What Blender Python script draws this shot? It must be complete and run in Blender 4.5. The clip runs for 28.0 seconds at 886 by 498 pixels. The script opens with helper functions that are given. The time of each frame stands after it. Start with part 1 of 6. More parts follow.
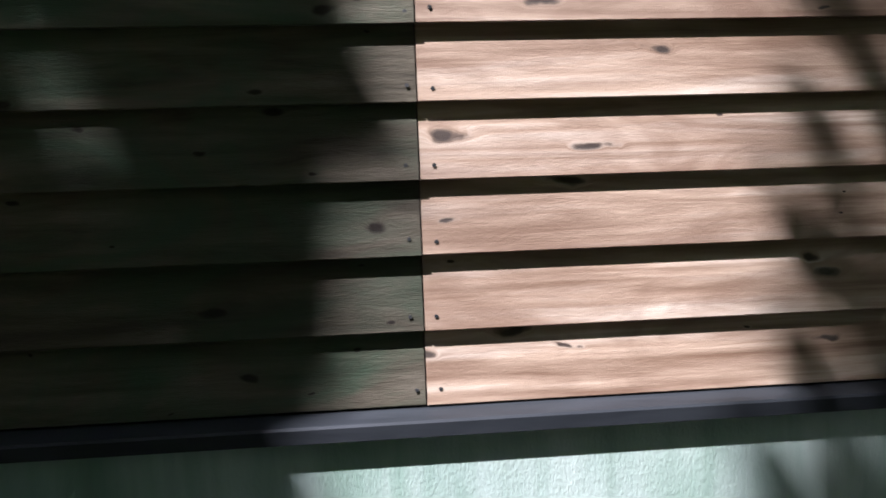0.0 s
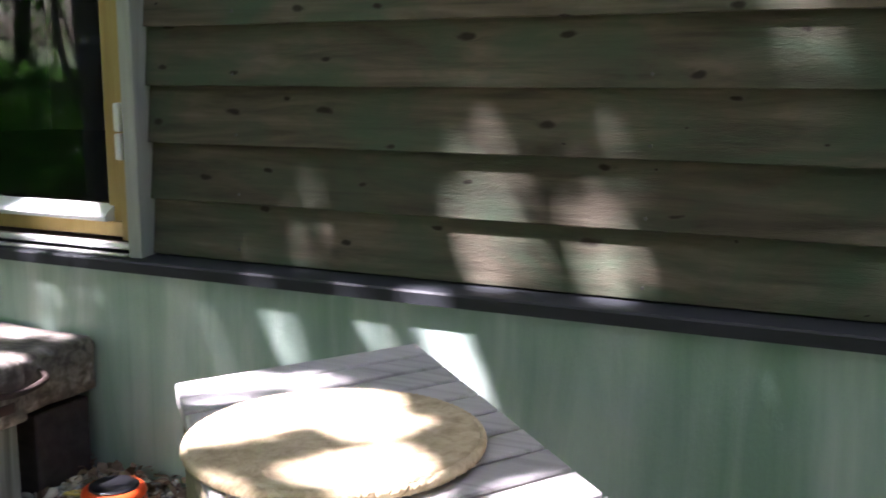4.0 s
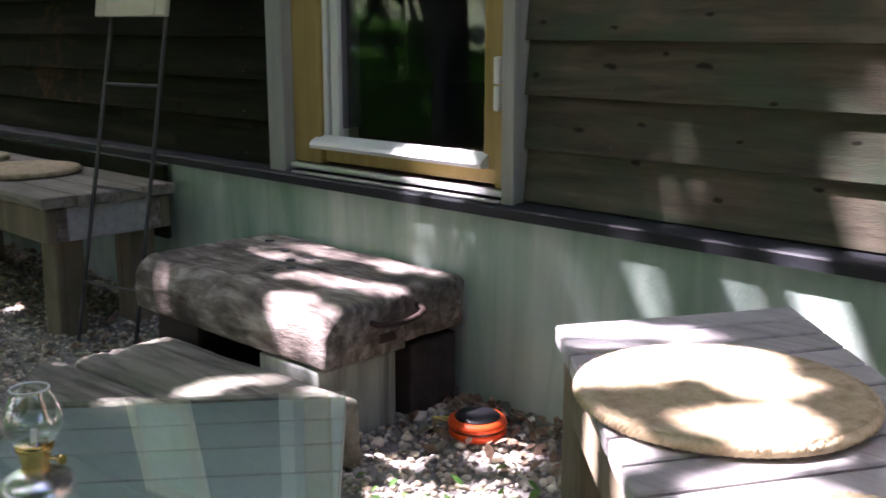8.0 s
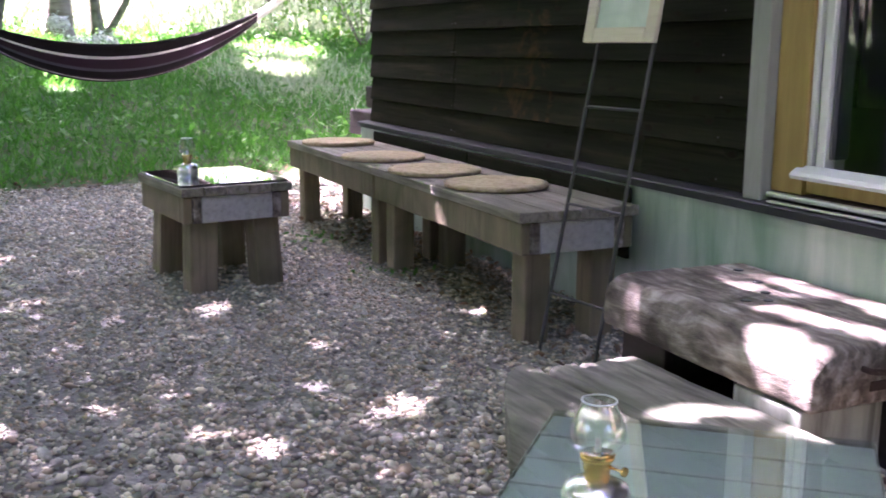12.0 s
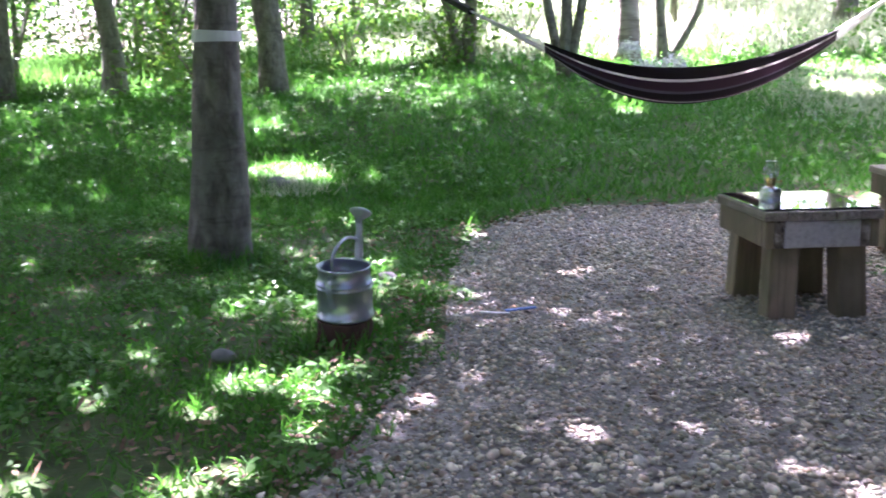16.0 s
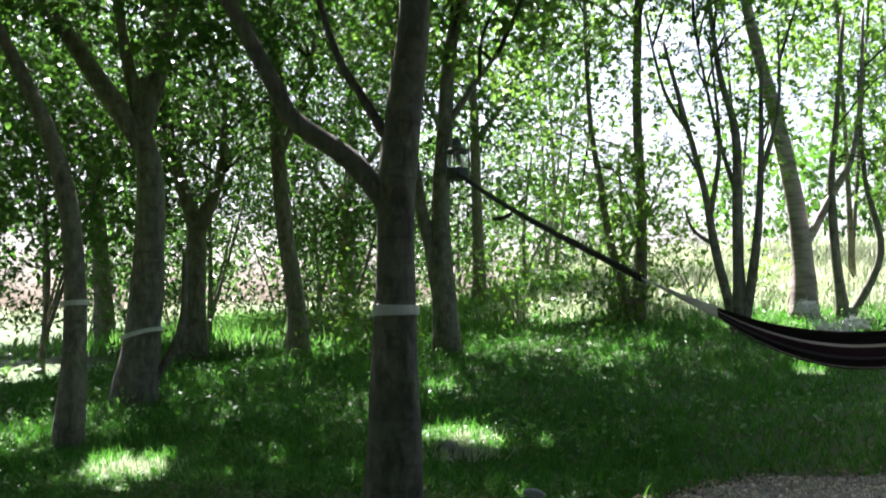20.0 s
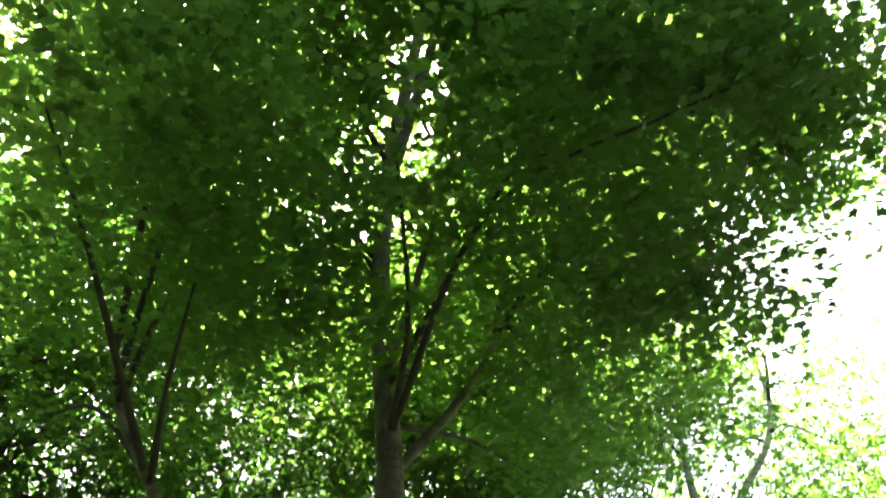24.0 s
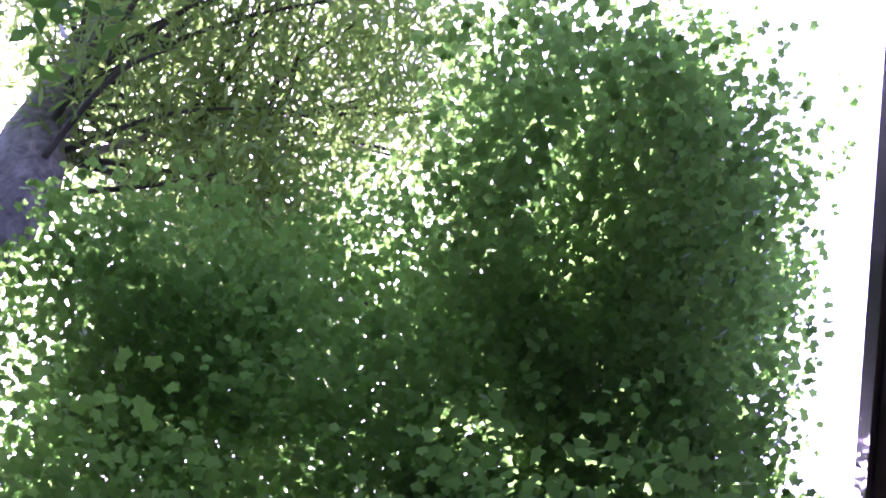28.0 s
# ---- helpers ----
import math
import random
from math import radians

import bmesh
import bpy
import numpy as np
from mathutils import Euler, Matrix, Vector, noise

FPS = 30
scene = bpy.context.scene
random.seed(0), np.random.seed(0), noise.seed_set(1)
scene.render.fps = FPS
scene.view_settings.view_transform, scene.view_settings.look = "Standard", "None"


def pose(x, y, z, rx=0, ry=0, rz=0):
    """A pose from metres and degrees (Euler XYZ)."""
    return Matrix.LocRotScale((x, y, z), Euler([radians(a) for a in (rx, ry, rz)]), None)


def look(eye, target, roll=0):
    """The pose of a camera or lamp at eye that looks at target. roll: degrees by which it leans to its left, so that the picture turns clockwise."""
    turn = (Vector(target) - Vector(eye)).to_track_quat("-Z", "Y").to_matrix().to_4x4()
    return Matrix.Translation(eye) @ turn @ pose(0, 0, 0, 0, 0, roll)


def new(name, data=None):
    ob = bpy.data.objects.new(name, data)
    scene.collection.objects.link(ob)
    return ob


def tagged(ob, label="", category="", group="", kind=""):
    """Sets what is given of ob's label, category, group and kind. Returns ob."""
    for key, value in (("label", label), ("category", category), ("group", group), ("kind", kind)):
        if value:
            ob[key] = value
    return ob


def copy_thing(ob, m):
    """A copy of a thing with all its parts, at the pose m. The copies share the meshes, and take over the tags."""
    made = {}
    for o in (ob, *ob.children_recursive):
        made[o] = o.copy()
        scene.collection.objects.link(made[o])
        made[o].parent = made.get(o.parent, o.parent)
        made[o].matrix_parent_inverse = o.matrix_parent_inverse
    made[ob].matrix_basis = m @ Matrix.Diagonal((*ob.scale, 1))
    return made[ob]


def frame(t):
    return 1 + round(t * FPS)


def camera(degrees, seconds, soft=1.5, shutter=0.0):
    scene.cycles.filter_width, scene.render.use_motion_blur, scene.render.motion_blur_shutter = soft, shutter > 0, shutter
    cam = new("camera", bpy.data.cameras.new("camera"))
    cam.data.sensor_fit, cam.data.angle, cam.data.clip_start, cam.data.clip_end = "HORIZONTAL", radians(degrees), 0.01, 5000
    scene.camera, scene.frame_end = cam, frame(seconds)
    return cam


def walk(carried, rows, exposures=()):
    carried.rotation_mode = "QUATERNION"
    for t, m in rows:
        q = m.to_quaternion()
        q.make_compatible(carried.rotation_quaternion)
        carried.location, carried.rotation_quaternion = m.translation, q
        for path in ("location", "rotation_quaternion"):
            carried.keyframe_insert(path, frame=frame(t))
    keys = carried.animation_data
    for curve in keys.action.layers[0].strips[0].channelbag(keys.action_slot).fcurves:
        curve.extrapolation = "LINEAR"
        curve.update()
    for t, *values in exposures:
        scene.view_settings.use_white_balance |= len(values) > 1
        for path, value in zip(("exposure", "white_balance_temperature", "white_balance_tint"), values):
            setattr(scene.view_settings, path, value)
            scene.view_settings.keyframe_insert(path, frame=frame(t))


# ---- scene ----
cam = camera(46.8, 28.0, soft=1.7, shutter=0.4)
PATH = [
    (0, (2.151, -1.691, 0.957), (2.389, 0.286, 0.771), -1.7),
    (0.5, (2.134, -1.689, 0.985), (2.306, 0.291, 0.754), -1.2),
    (1, (2.048, -1.69, 0.981), (2.175, 0.292, 0.741), -0.8),
    (1.5, (2.001, -1.735, 0.98), (1.996, 0.249, 0.727), -0.1),
    (2, (1.963, -1.745, 0.972), (1.82, 0.232, 0.712), -0.0),
    (2.5, (1.97, -1.728, 0.944), (1.68, 0.235, 0.694), 0.3),
    (3, (2.039, -1.745, 0.908), (1.565, 0.183, 0.67), 0.8),
    (3.5, (1.999, -1.774, 0.925), (1.294, 0.075, 0.64), 0.4),
    (5.5, (1.975, -1.809, 0.948), (0.944, -0.147, 0.533), 0.2),
    (6, (1.961, -1.825, 0.943), (0.863, -0.208, 0.52), 0.2),
    (6.5, (1.95, -1.835, 0.944), (0.782, -0.27, 0.511), 0.1),
    (7, (1.944, -1.86, 0.947), (0.714, -0.344, 0.514), 0.1),
    (7.5, (1.929, -1.874, 0.946), (0.638, -0.408, 0.517), 0.0),
    (8, (1.925, -1.888, 0.942), (0.571, -0.478, 0.519), -0.0),
    (8.5, (1.918, -1.914, 0.947), (0.506, -0.563, 0.522), -0.1),
    (9, (1.905, -1.934, 0.953), (0.432, -0.65, 0.525), -0.1),
    (9.5, (1.896, -1.946, 0.95), (0.358, -0.739, 0.527), -0.2),
    (10, (1.888, -1.972, 0.954), (0.293, -0.841, 0.535), -0.2),
    (10.5, (1.88, -1.993, 0.955), (0.228, -0.944, 0.544), -0.1),
    (11, (1.871, -2.022, 0.959), (0.167, -1.055, 0.556), 0.0),
    (11.5, (1.844, -2.044, 0.955), (0.093, -1.161, 0.562), 0.2),
    (13.5, (1.8, -2.095, 0.961), (-0.107, -1.626, 0.585), -0.4),
    (14, (1.794, -2.116, 0.963), (-0.138, -1.762, 0.59), -0.8),
    (14.5, (1.766, -2.138, 0.957), (-0.188, -1.92, 0.591), -0.9),
    (15, (1.756, -2.177, 0.955), (-0.21, -2.096, 0.598), -1.0),
    (15.5, (1.774, -2.2, 0.959), (-0.194, -2.264, 0.612), -1.2),
    (16, (1.795, -2.222, 0.965), (-0.166, -2.429, 0.626), -1.2),
    (16.5, (1.788, -2.247, 0.964), (-0.155, -2.59, 0.636), -1.3),
    (17, (1.815, -2.247, 0.974), (-0.109, -2.691, 0.655), -1.5),
    (17.5, (1.828, -2.254, 0.978), (-0.087, -2.756, 0.689), -1.4),
    (18, (1.811, -2.253, 0.977), (-0.105, -2.777, 0.74), -1.5),
    (18.5, (1.82, -2.246, 0.992), (-0.103, -2.771, 0.827), -1.5),
    (19, (1.837, -2.237, 1.019), (-0.092, -2.761, 0.949), -1.6),
    (19.5, (1.852, -2.231, 1.05), (-0.079, -2.753, 1.09), -1.6),
    (20, (1.845, -2.223, 1.079), (-0.08, -2.743, 1.232), -1.6),
    (20.5, (1.835, -2.22, 1.117), (-0.079, -2.733, 1.386), -1.6),
    (22.5, (1.835, -2.22, 1.137), (0.058, -2.669, 1.936), -0.7),
    (23, (1.835, -2.22, 1.142), (0.119, -2.644, 2.077), 0.0),
    (23.5, (1.835, -2.22, 1.147), (0.191, -2.62, 2.212), 1.0),
    (24, (1.835, -2.22, 1.152), (0.271, -2.598, 2.34), 2.0),
    (24.5, (1.835, -2.22, 1.157), (0.362, -2.574, 2.462), 2.7),
    (25, (1.835, -2.22, 1.162), (0.46, -2.551, 2.576), 3.5),
    (25.5, (1.835, -2.22, 1.167), (0.555, -2.53, 2.672), 4.1),
    (26, (1.835, -2.22, 1.172), (0.642, -2.508, 2.751), 4.1),
    (26.5, (1.835, -2.22, 1.177), (0.734, -2.487, 2.825), 5.5),
    (27, (1.835, -2.22, 1.182), (0.825, -2.464, 2.89), 6.6),
    (27.5, (1.835, -2.22, 1.187), (0.915, -2.44, 2.949), 7.5),
    (28, (1.835, -2.22, 1.192), (0.998, -2.415, 2.997), 7.5),
]
EXPOSURES = [(0.0, 1.75, 5500, 22), (1.0, 2.0, 5500, 18), (2.0, 3.25, 5700, 14), (3.0, 4.5, 5800, 24), (3.5, 4.3, 5800, 28), (6.0, 3.5, 5800, 46), (8.0, 3.75, 5900, 40), (11.0, 4.6, 5800, 54), (14.0, 4.65, 5800, 44), (16.0, 4.35, 5600, 48), (17.0, 4.25, 5400, 58), (18.0, 4.05, 5400, 60), (19.0, 3.5, 5700, 36), (20.0, 2.8, 6000, 26), (23.0, 2.95, 6900, 8), (24.0, 3.9, 6800, 14), (25.0, 5.0, 6300, 36), (26.0, 4.75, 5200, 78), (28.0, 4.05, 5150, 84)]
walk(cam, [(t, look(eye, target, roll)) for t, eye, target, roll in PATH], EXPOSURES)

# ---- sky and sun ----
SUN_YAW, SUN_UP = 125.0, 58.0
SUN_DIR = Vector((-math.sin(radians(SUN_YAW)) * math.cos(radians(SUN_UP)), math.cos(radians(SUN_YAW)) * math.cos(radians(SUN_UP)), math.sin(radians(SUN_UP))))
world = bpy.data.worlds.new("sky")
scene.world = world
world.use_nodes = True
wn = world.node_tree.nodes
sky = wn.new("ShaderNodeTexSky")
sky.sky_type, sky.sun_disc = "NISHITA", False
sky.sun_elevation, sky.sun_rotation = radians(SUN_UP), radians(-SUN_YAW)
sky.dust_density = 5.0
wn["Background"].inputs["Strength"].default_value = 0.05
world.node_tree.links.new(sky.outputs[0], wn["Background"].inputs["Color"])
sun = new("sun", bpy.data.lights.new("sun", "SUN"))
sun.data.energy, sun.data.angle, sun.data.color = 5.0, radians(0.6), (1.0, 0.95, 0.87)
sun.matrix_world = look((0, 0, 20), Vector((0, 0, 20)) - SUN_DIR)


# ---- materials ----
def nodes_of(name):
    m = bpy.data.materials.new(name)
    m.use_nodes = True
    return m, m.node_tree.nodes, m.node_tree.links, m.node_tree.nodes["Principled BSDF"]


def ramp_node(n, cols, lo=0.3, hi=0.7):
    r = n.new("ShaderNodeValToRGB")
    e = r.color_ramp.elements
    while len(e) < len(cols):
        e.new(0.5)
    for i, c in enumerate(cols):
        e[i].position = lo + (hi - lo) * i / max(1, len(cols) - 1)
        e[i].color = (*c, 1)
    return r


def surface(name, cols, scale=6.0, stretch=(1, 1, 1), rough=0.7, bump=0.2, metal=0.0, stain=None, stain_scale=1.2, stain_amount=0.5, stain_stretch=(1, 1, 1), vary=0.2, knots=0.0, spec=0.4, island=False, fine=60.0, tones=(), knot_cells=(6.2, 13.0), swirl_by=0.035, knot_most=0.55, streaks=0.0, streak_col=(0.02, 0.014, 0.01), streak_at=(1.4, 1.0, 70.0), patch=None):
    """Grain at one scale, stains at another, fine relief, and a change of tone from piece to piece."""
    m, n, l, p = nodes_of(name)
    tc, info = n.new("ShaderNodeTexCoord"), n.new("ShaderNodeObjectInfo")
    add = n.new("ShaderNodeVectorMath")
    add.operation = "ADD"
    off = n.new("ShaderNodeVectorMath")
    off.operation = "SCALE"
    off.inputs[0].default_value = (37.0, 11.0, 23.0)
    l.new(info.outputs["Random"], off.inputs["Scale"])
    l.new(tc.outputs["Object"], add.inputs[0])
    l.new(off.outputs[0], add.inputs[1])

    def noise_at(sc, st, detail=6.0, distort=0.4):
        mp = n.new("ShaderNodeMapping")
        mp.inputs["Scale"].default_value = st
        t = n.new("ShaderNodeTexNoise")
        t.inputs["Scale"].default_value, t.inputs["Detail"].default_value = sc, detail
        t.inputs["Roughness"].default_value, t.inputs["Distortion"].default_value = 0.6, distort
        l.new(add.outputs[0], mp.inputs["Vector"])
        l.new(mp.outputs[0], t.inputs["Vector"])
        return t

    swirl = None
    if knots:
        mp = n.new("ShaderNodeMapping")
        mp.inputs["Rotation"].default_value = (radians(-90), 0, 0)
        sc2 = n.new("ShaderNodeMapping")
        sc2.inputs["Scale"].default_value = (*knot_cells, 1.0)
        v = n.new("ShaderNodeTexVoronoi")
        v.voronoi_dimensions = "2D"
        v.inputs["Scale"].default_value = 1.0
        l.new(add.outputs[0], mp.inputs["Vector"])
        l.new(mp.outputs[0], sc2.inputs["Vector"])
        wob = n.new("ShaderNodeTexNoise")
        wob.inputs["Scale"].default_value, wob.inputs["Detail"].default_value = 14.0, 3.0
        l.new(add.outputs[0], wob.inputs["Vector"])
        shift = n.new("ShaderNodeVectorMath")
        shift.operation = "MULTIPLY_ADD"
        shift.inputs[1].default_value = (0.30, 0.22, 0.0)
        l.new(wob.outputs["Color"], shift.inputs[0])
        l.new(sc2.outputs[0], shift.inputs[2])
        l.new(shift.outputs[0], v.inputs["Vector"])
        own = n.new("ShaderNodeSeparateColor")
        l.new(v.outputs["Color"], own.inputs[0])
        size = n.new("ShaderNodeMapRange")
        size.inputs["To Min"].default_value, size.inputs["To Max"].default_value = 0.05, knot_most
        l.new(own.outputs[0], size.inputs["Value"])
        away = n.new("ShaderNodeMath")
        away.operation = "DIVIDE"
        l.new(v.outputs["Distance"], away.inputs[0])
        l.new(size.outputs[0], away.inputs[1])
        fall = n.new("ShaderNodeMapRange")
        fall.interpolation_type = "SMOOTHERSTEP"
        fall.inputs["From Min"].default_value, fall.inputs["From Max"].default_value = 0.0, 0.55
        fall.inputs["To Min"].default_value, fall.inputs["To Max"].default_value = swirl_by, 0.0
        l.new(away.outputs[0], fall.inputs["Value"])
        swirl = n.new("ShaderNodeCombineXYZ")
        l.new(fall.outputs[0], swirl.inputs["Z"])
    plain_add = add
    if swirl:
        add = n.new("ShaderNodeVectorMath")
        add.operation = "ADD"
        l.new(plain_add.outputs[0], add.inputs[0])
        l.new(swirl.outputs[0], add.inputs[1])
    grain = noise_at(scale, stretch)
    r = ramp_node(n, cols)
    l.new(grain.outputs["Fac"], r.inputs[0])
    col = r.outputs[0]
    if stain:
        big = noise_at(stain_scale, stain_stretch, 4.0, 0.8)
        rr = ramp_node(n, [(0, 0, 0), (1, 1, 1)], 0.42, 0.68)
        l.new(big.outputs["Fac"], rr.inputs[0])
        mul = n.new("ShaderNodeMath")
        mul.operation = "MULTIPLY"
        mul.inputs[1].default_value = stain_amount
        l.new(rr.outputs[0], mul.inputs[0])
        mix = n.new("ShaderNodeMix")
        mix.data_type = "RGBA"
        l.new(mul.outputs[0], mix.inputs["Factor"])
        l.new(col, mix.inputs["A"])
        mix.inputs["B"].default_value = (*stain, 1)
        col = mix.outputs["Result"]
    if streaks:
        line = noise_at(1.0, streak_at, 5.0, 0.6)
        sr = ramp_node(n, [(1, 1, 1), (0, 0, 0)], 0.30, 0.47)
        l.new(line.outputs["Fac"], sr.inputs[0])
        sm2 = n.new("ShaderNodeMath")
        sm2.operation = "MULTIPLY"
        sm2.inputs[1].default_value = streaks
        l.new(sr.outputs[0], sm2.inputs[0])
        mix = n.new("ShaderNodeMix")
        mix.data_type = "RGBA"
        l.new(sm2.outputs[0], mix.inputs["Factor"])
        l.new(col, mix.inputs["A"])
        mix.inputs["B"].default_value = (*streak_col, 1)
        col = mix.outputs["Result"]
    if patch:
        sep = n.new("ShaderNodeSeparateXYZ")
        l.new(tc.outputs["Object"], sep.inputs[0])
        span = n.new("ShaderNodeMapRange")
        span.inputs["From Min"].default_value, span.inputs["From Max"].default_value = patch[1], patch[2]
        l.new(sep.outputs["X"], span.inputs["Value"])
        bell = ramp_node(n, [(0, 0, 0), (0.30, 0.30, 0.30), (0.36, 0.36, 0.36), (0, 0, 0)], 0.0, 1.0)
        l.new(span.outputs[0], bell.inputs[0])
        worn = noise_at(7.0, (1.0, 1.0, 1.5), 5.0, 1.0)
        both = n.new("ShaderNodeMath")
        both.operation = "MULTIPLY_ADD"
        both.inputs[1].default_value = 1.0
        l.new(worn.outputs["Fac"], both.inputs[0])
        l.new(bell.outputs[0], both.inputs[2])
        pr = ramp_node(n, [(0, 0, 0), (0.85, 0.85, 0.85)], 0.84, 1.10)
        l.new(both.outputs[0], pr.inputs[0])
        mix = n.new("ShaderNodeMix")
        mix.data_type = "RGBA"
        l.new(pr.outputs[0], mix.inputs["Factor"])
        l.new(col, mix.inputs["A"])
        mix.inputs["B"].default_value = (*patch[0], 1)
        col = mix.outputs["Result"]
    if knots:
        kr = ramp_node(n, [(1, 1, 1), (0.75, 0.75, 0.75), (0.15, 0.15, 0.15), (0, 0, 0)], 0.14, 0.36)
        l.new(away.outputs[0], kr.inputs[0])
        km = n.new("ShaderNodeMath")
        km.operation = "MULTIPLY"
        km.inputs[1].default_value = knots
        l.new(kr.outputs[0], km.inputs[0])
        mix = n.new("ShaderNodeMix")
        mix.data_type = "RGBA"
        l.new(km.outputs[0], mix.inputs["Factor"])
        l.new(col, mix.inputs["A"])
        mix.inputs["B"].default_value = (0.016, 0.011, 0.008, 1)
        col = mix.outputs["Result"]
    if tones:
        geo = n.new("ShaderNodeNewGeometry")
        jump = n.new("ShaderNodeMath")
        jump.operation = "MULTIPLY"
        jump.inputs[1].default_value = 7.31
        part_of = n.new("ShaderNodeMath")
        part_of.operation = "FRACT"
        l.new(geo.outputs["Random Per Island"], jump.inputs[0])
        l.new(jump.outputs[0], part_of.inputs[0])
        tr = ramp_node(n, list(tones), 0.0, 1.0)
        l.new(part_of.outputs[0], tr.inputs[0])
        mix = n.new("ShaderNodeMix")
        mix.data_type, mix.blend_type = "RGBA", "MULTIPLY"
        mix.inputs["Factor"].default_value = 1.0
        l.new(col, mix.inputs["A"])
        l.new(tr.outputs[0], mix.inputs["B"])
        col = mix.outputs["Result"]
    hsv = n.new("ShaderNodeHueSaturation")
    mr = n.new("ShaderNodeMapRange")
    mr.inputs["To Min"].default_value, mr.inputs["To Max"].default_value = 1 - vary, 1 + vary
    if island:
        geo = n.new("ShaderNodeNewGeometry")
        l.new(geo.outputs["Random Per Island"], mr.inputs["Value"])
    else:
        l.new(info.outputs["Random"], mr.inputs["Value"])
    l.new(mr.outputs[0], hsv.inputs["Value"])
    l.new(col, hsv.inputs["Color"])
    l.new(hsv.outputs[0], p.inputs["Base Color"])
    rm = n.new("ShaderNodeMapRange")
    rm.inputs["To Min"].default_value, rm.inputs["To Max"].default_value = max(0.02, rough - 0.12), min(1, rough + 0.12)
    l.new(grain.outputs["Fac"], rm.inputs["Value"])
    l.new(rm.outputs[0], p.inputs["Roughness"])
    p.inputs["Metallic"].default_value = metal
    p.inputs["Specular IOR Level"].default_value = spec
    if bump:
        f2 = noise_at(fine, stretch, 3.0, 0.0)
        sm = n.new("ShaderNodeMath")
        sm.operation = "MULTIPLY_ADD"
        sm.inputs[1].default_value = 0.5
        l.new(f2.outputs["Fac"], sm.inputs[0])
        l.new(grain.outputs["Fac"], sm.inputs[2])
        b = n.new("ShaderNodeBump")
        b.inputs["Strength"].default_value, b.inputs["Distance"].default_value = bump, 0.01
        l.new(sm.outputs[0], b.inputs["Height"])
        l.new(b.outputs[0], p.inputs["Normal"])
    return m


def plain(name, col, rough=0.5, metal=0.0, spec=0.5, transmission=0.0, ior=1.45):
    m, n, l, p = nodes_of(name)
    p.inputs["Base Color"].default_value = (*col, 1)
    p.inputs["Roughness"].default_value, p.inputs["Metallic"].default_value = rough, metal
    p.inputs["Specular IOR Level"].default_value = spec
    p.inputs["Transmission Weight"].default_value, p.inputs["IOR"].default_value = transmission, ior
    return m


def thin_glass(name, tint, gloss=1.0, least=0.07, power=2.4):
    """A clear sheet: lets light straight through and mirrors by its angle."""
    m, n, l, p = nodes_of(name)
    tr, gl, fr, mx = n.new("ShaderNodeBsdfTransparent"), n.new("ShaderNodeBsdfGlossy"), n.new("ShaderNodeLayerWeight"), n.new("ShaderNodeMixShader")
    up, ma = n.new("ShaderNodeMath"), n.new("ShaderNodeMath")
    up.operation, ma.operation = "POWER", "MULTIPLY_ADD"
    up.inputs[1].default_value, ma.inputs[1].default_value, ma.inputs[2].default_value = power, 0.85, least
    tr.inputs["Color"].default_value = (*tint, 1)
    gl.inputs["Color"].default_value = (gloss, gloss, gloss, 1)
    gl.inputs["Roughness"].default_value = 0.02
    l.new(fr.outputs["Facing"], up.inputs[0])
    l.new(up.outputs[0], ma.inputs[0])
    l.new(ma.outputs[0], mx.inputs[0])
    l.new(tr.outputs[0], mx.inputs[1])
    l.new(gl.outputs[0], mx.inputs[2])
    l.new(mx.outputs[0], n["Material Output"].inputs["Surface"])
    return m


def leafy(name, cols, through_col, amount=0.45, rough=0.45):
    """Leaves that let some light through, each of its own tone."""
    m, n, l, p = nodes_of(name)
    geo = n.new("ShaderNodeNewGeometry")
    r = ramp_node(n, cols, 0.0, 1.0)
    l.new(geo.outputs["Random Per Island"], r.inputs[0])
    l.new(r.outputs[0], p.inputs["Base Color"])
    p.inputs["Roughness"].default_value, p.inputs["Specular IOR Level"].default_value = rough, 0.35
    t = n.new("ShaderNodeBsdfTranslucent")
    mul = n.new("ShaderNodeMix")
    mul.data_type, mul.blend_type = "RGBA", "MIX"
    mul.inputs["Factor"].default_value = 0.55
    l.new(r.outputs[0], mul.inputs["A"])
    mul.inputs["B"].default_value = (*through_col, 1)
    l.new(mul.outputs["Result"], t.inputs["Color"])
    mx = n.new("ShaderNodeMixShader")
    mx.inputs[0].default_value = amount
    l.new(p.outputs[0], mx.inputs[1])
    l.new(t.outputs[0], mx.inputs[2])
    l.new(mx.outputs[0], n["Material Output"].inputs["Surface"])
    return m


# boards of one wall wood; sun and shade are put into their tones
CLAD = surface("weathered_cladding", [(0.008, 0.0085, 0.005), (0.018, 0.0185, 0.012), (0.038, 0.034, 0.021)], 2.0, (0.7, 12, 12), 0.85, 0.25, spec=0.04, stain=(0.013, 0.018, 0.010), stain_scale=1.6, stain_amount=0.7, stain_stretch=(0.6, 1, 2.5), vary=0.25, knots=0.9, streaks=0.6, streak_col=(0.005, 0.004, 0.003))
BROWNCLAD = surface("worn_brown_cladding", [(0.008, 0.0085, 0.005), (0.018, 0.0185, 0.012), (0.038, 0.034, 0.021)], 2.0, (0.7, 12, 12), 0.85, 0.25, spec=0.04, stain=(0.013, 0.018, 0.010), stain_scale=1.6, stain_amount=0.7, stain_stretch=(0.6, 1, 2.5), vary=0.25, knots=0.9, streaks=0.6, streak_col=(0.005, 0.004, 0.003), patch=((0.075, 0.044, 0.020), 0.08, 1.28))
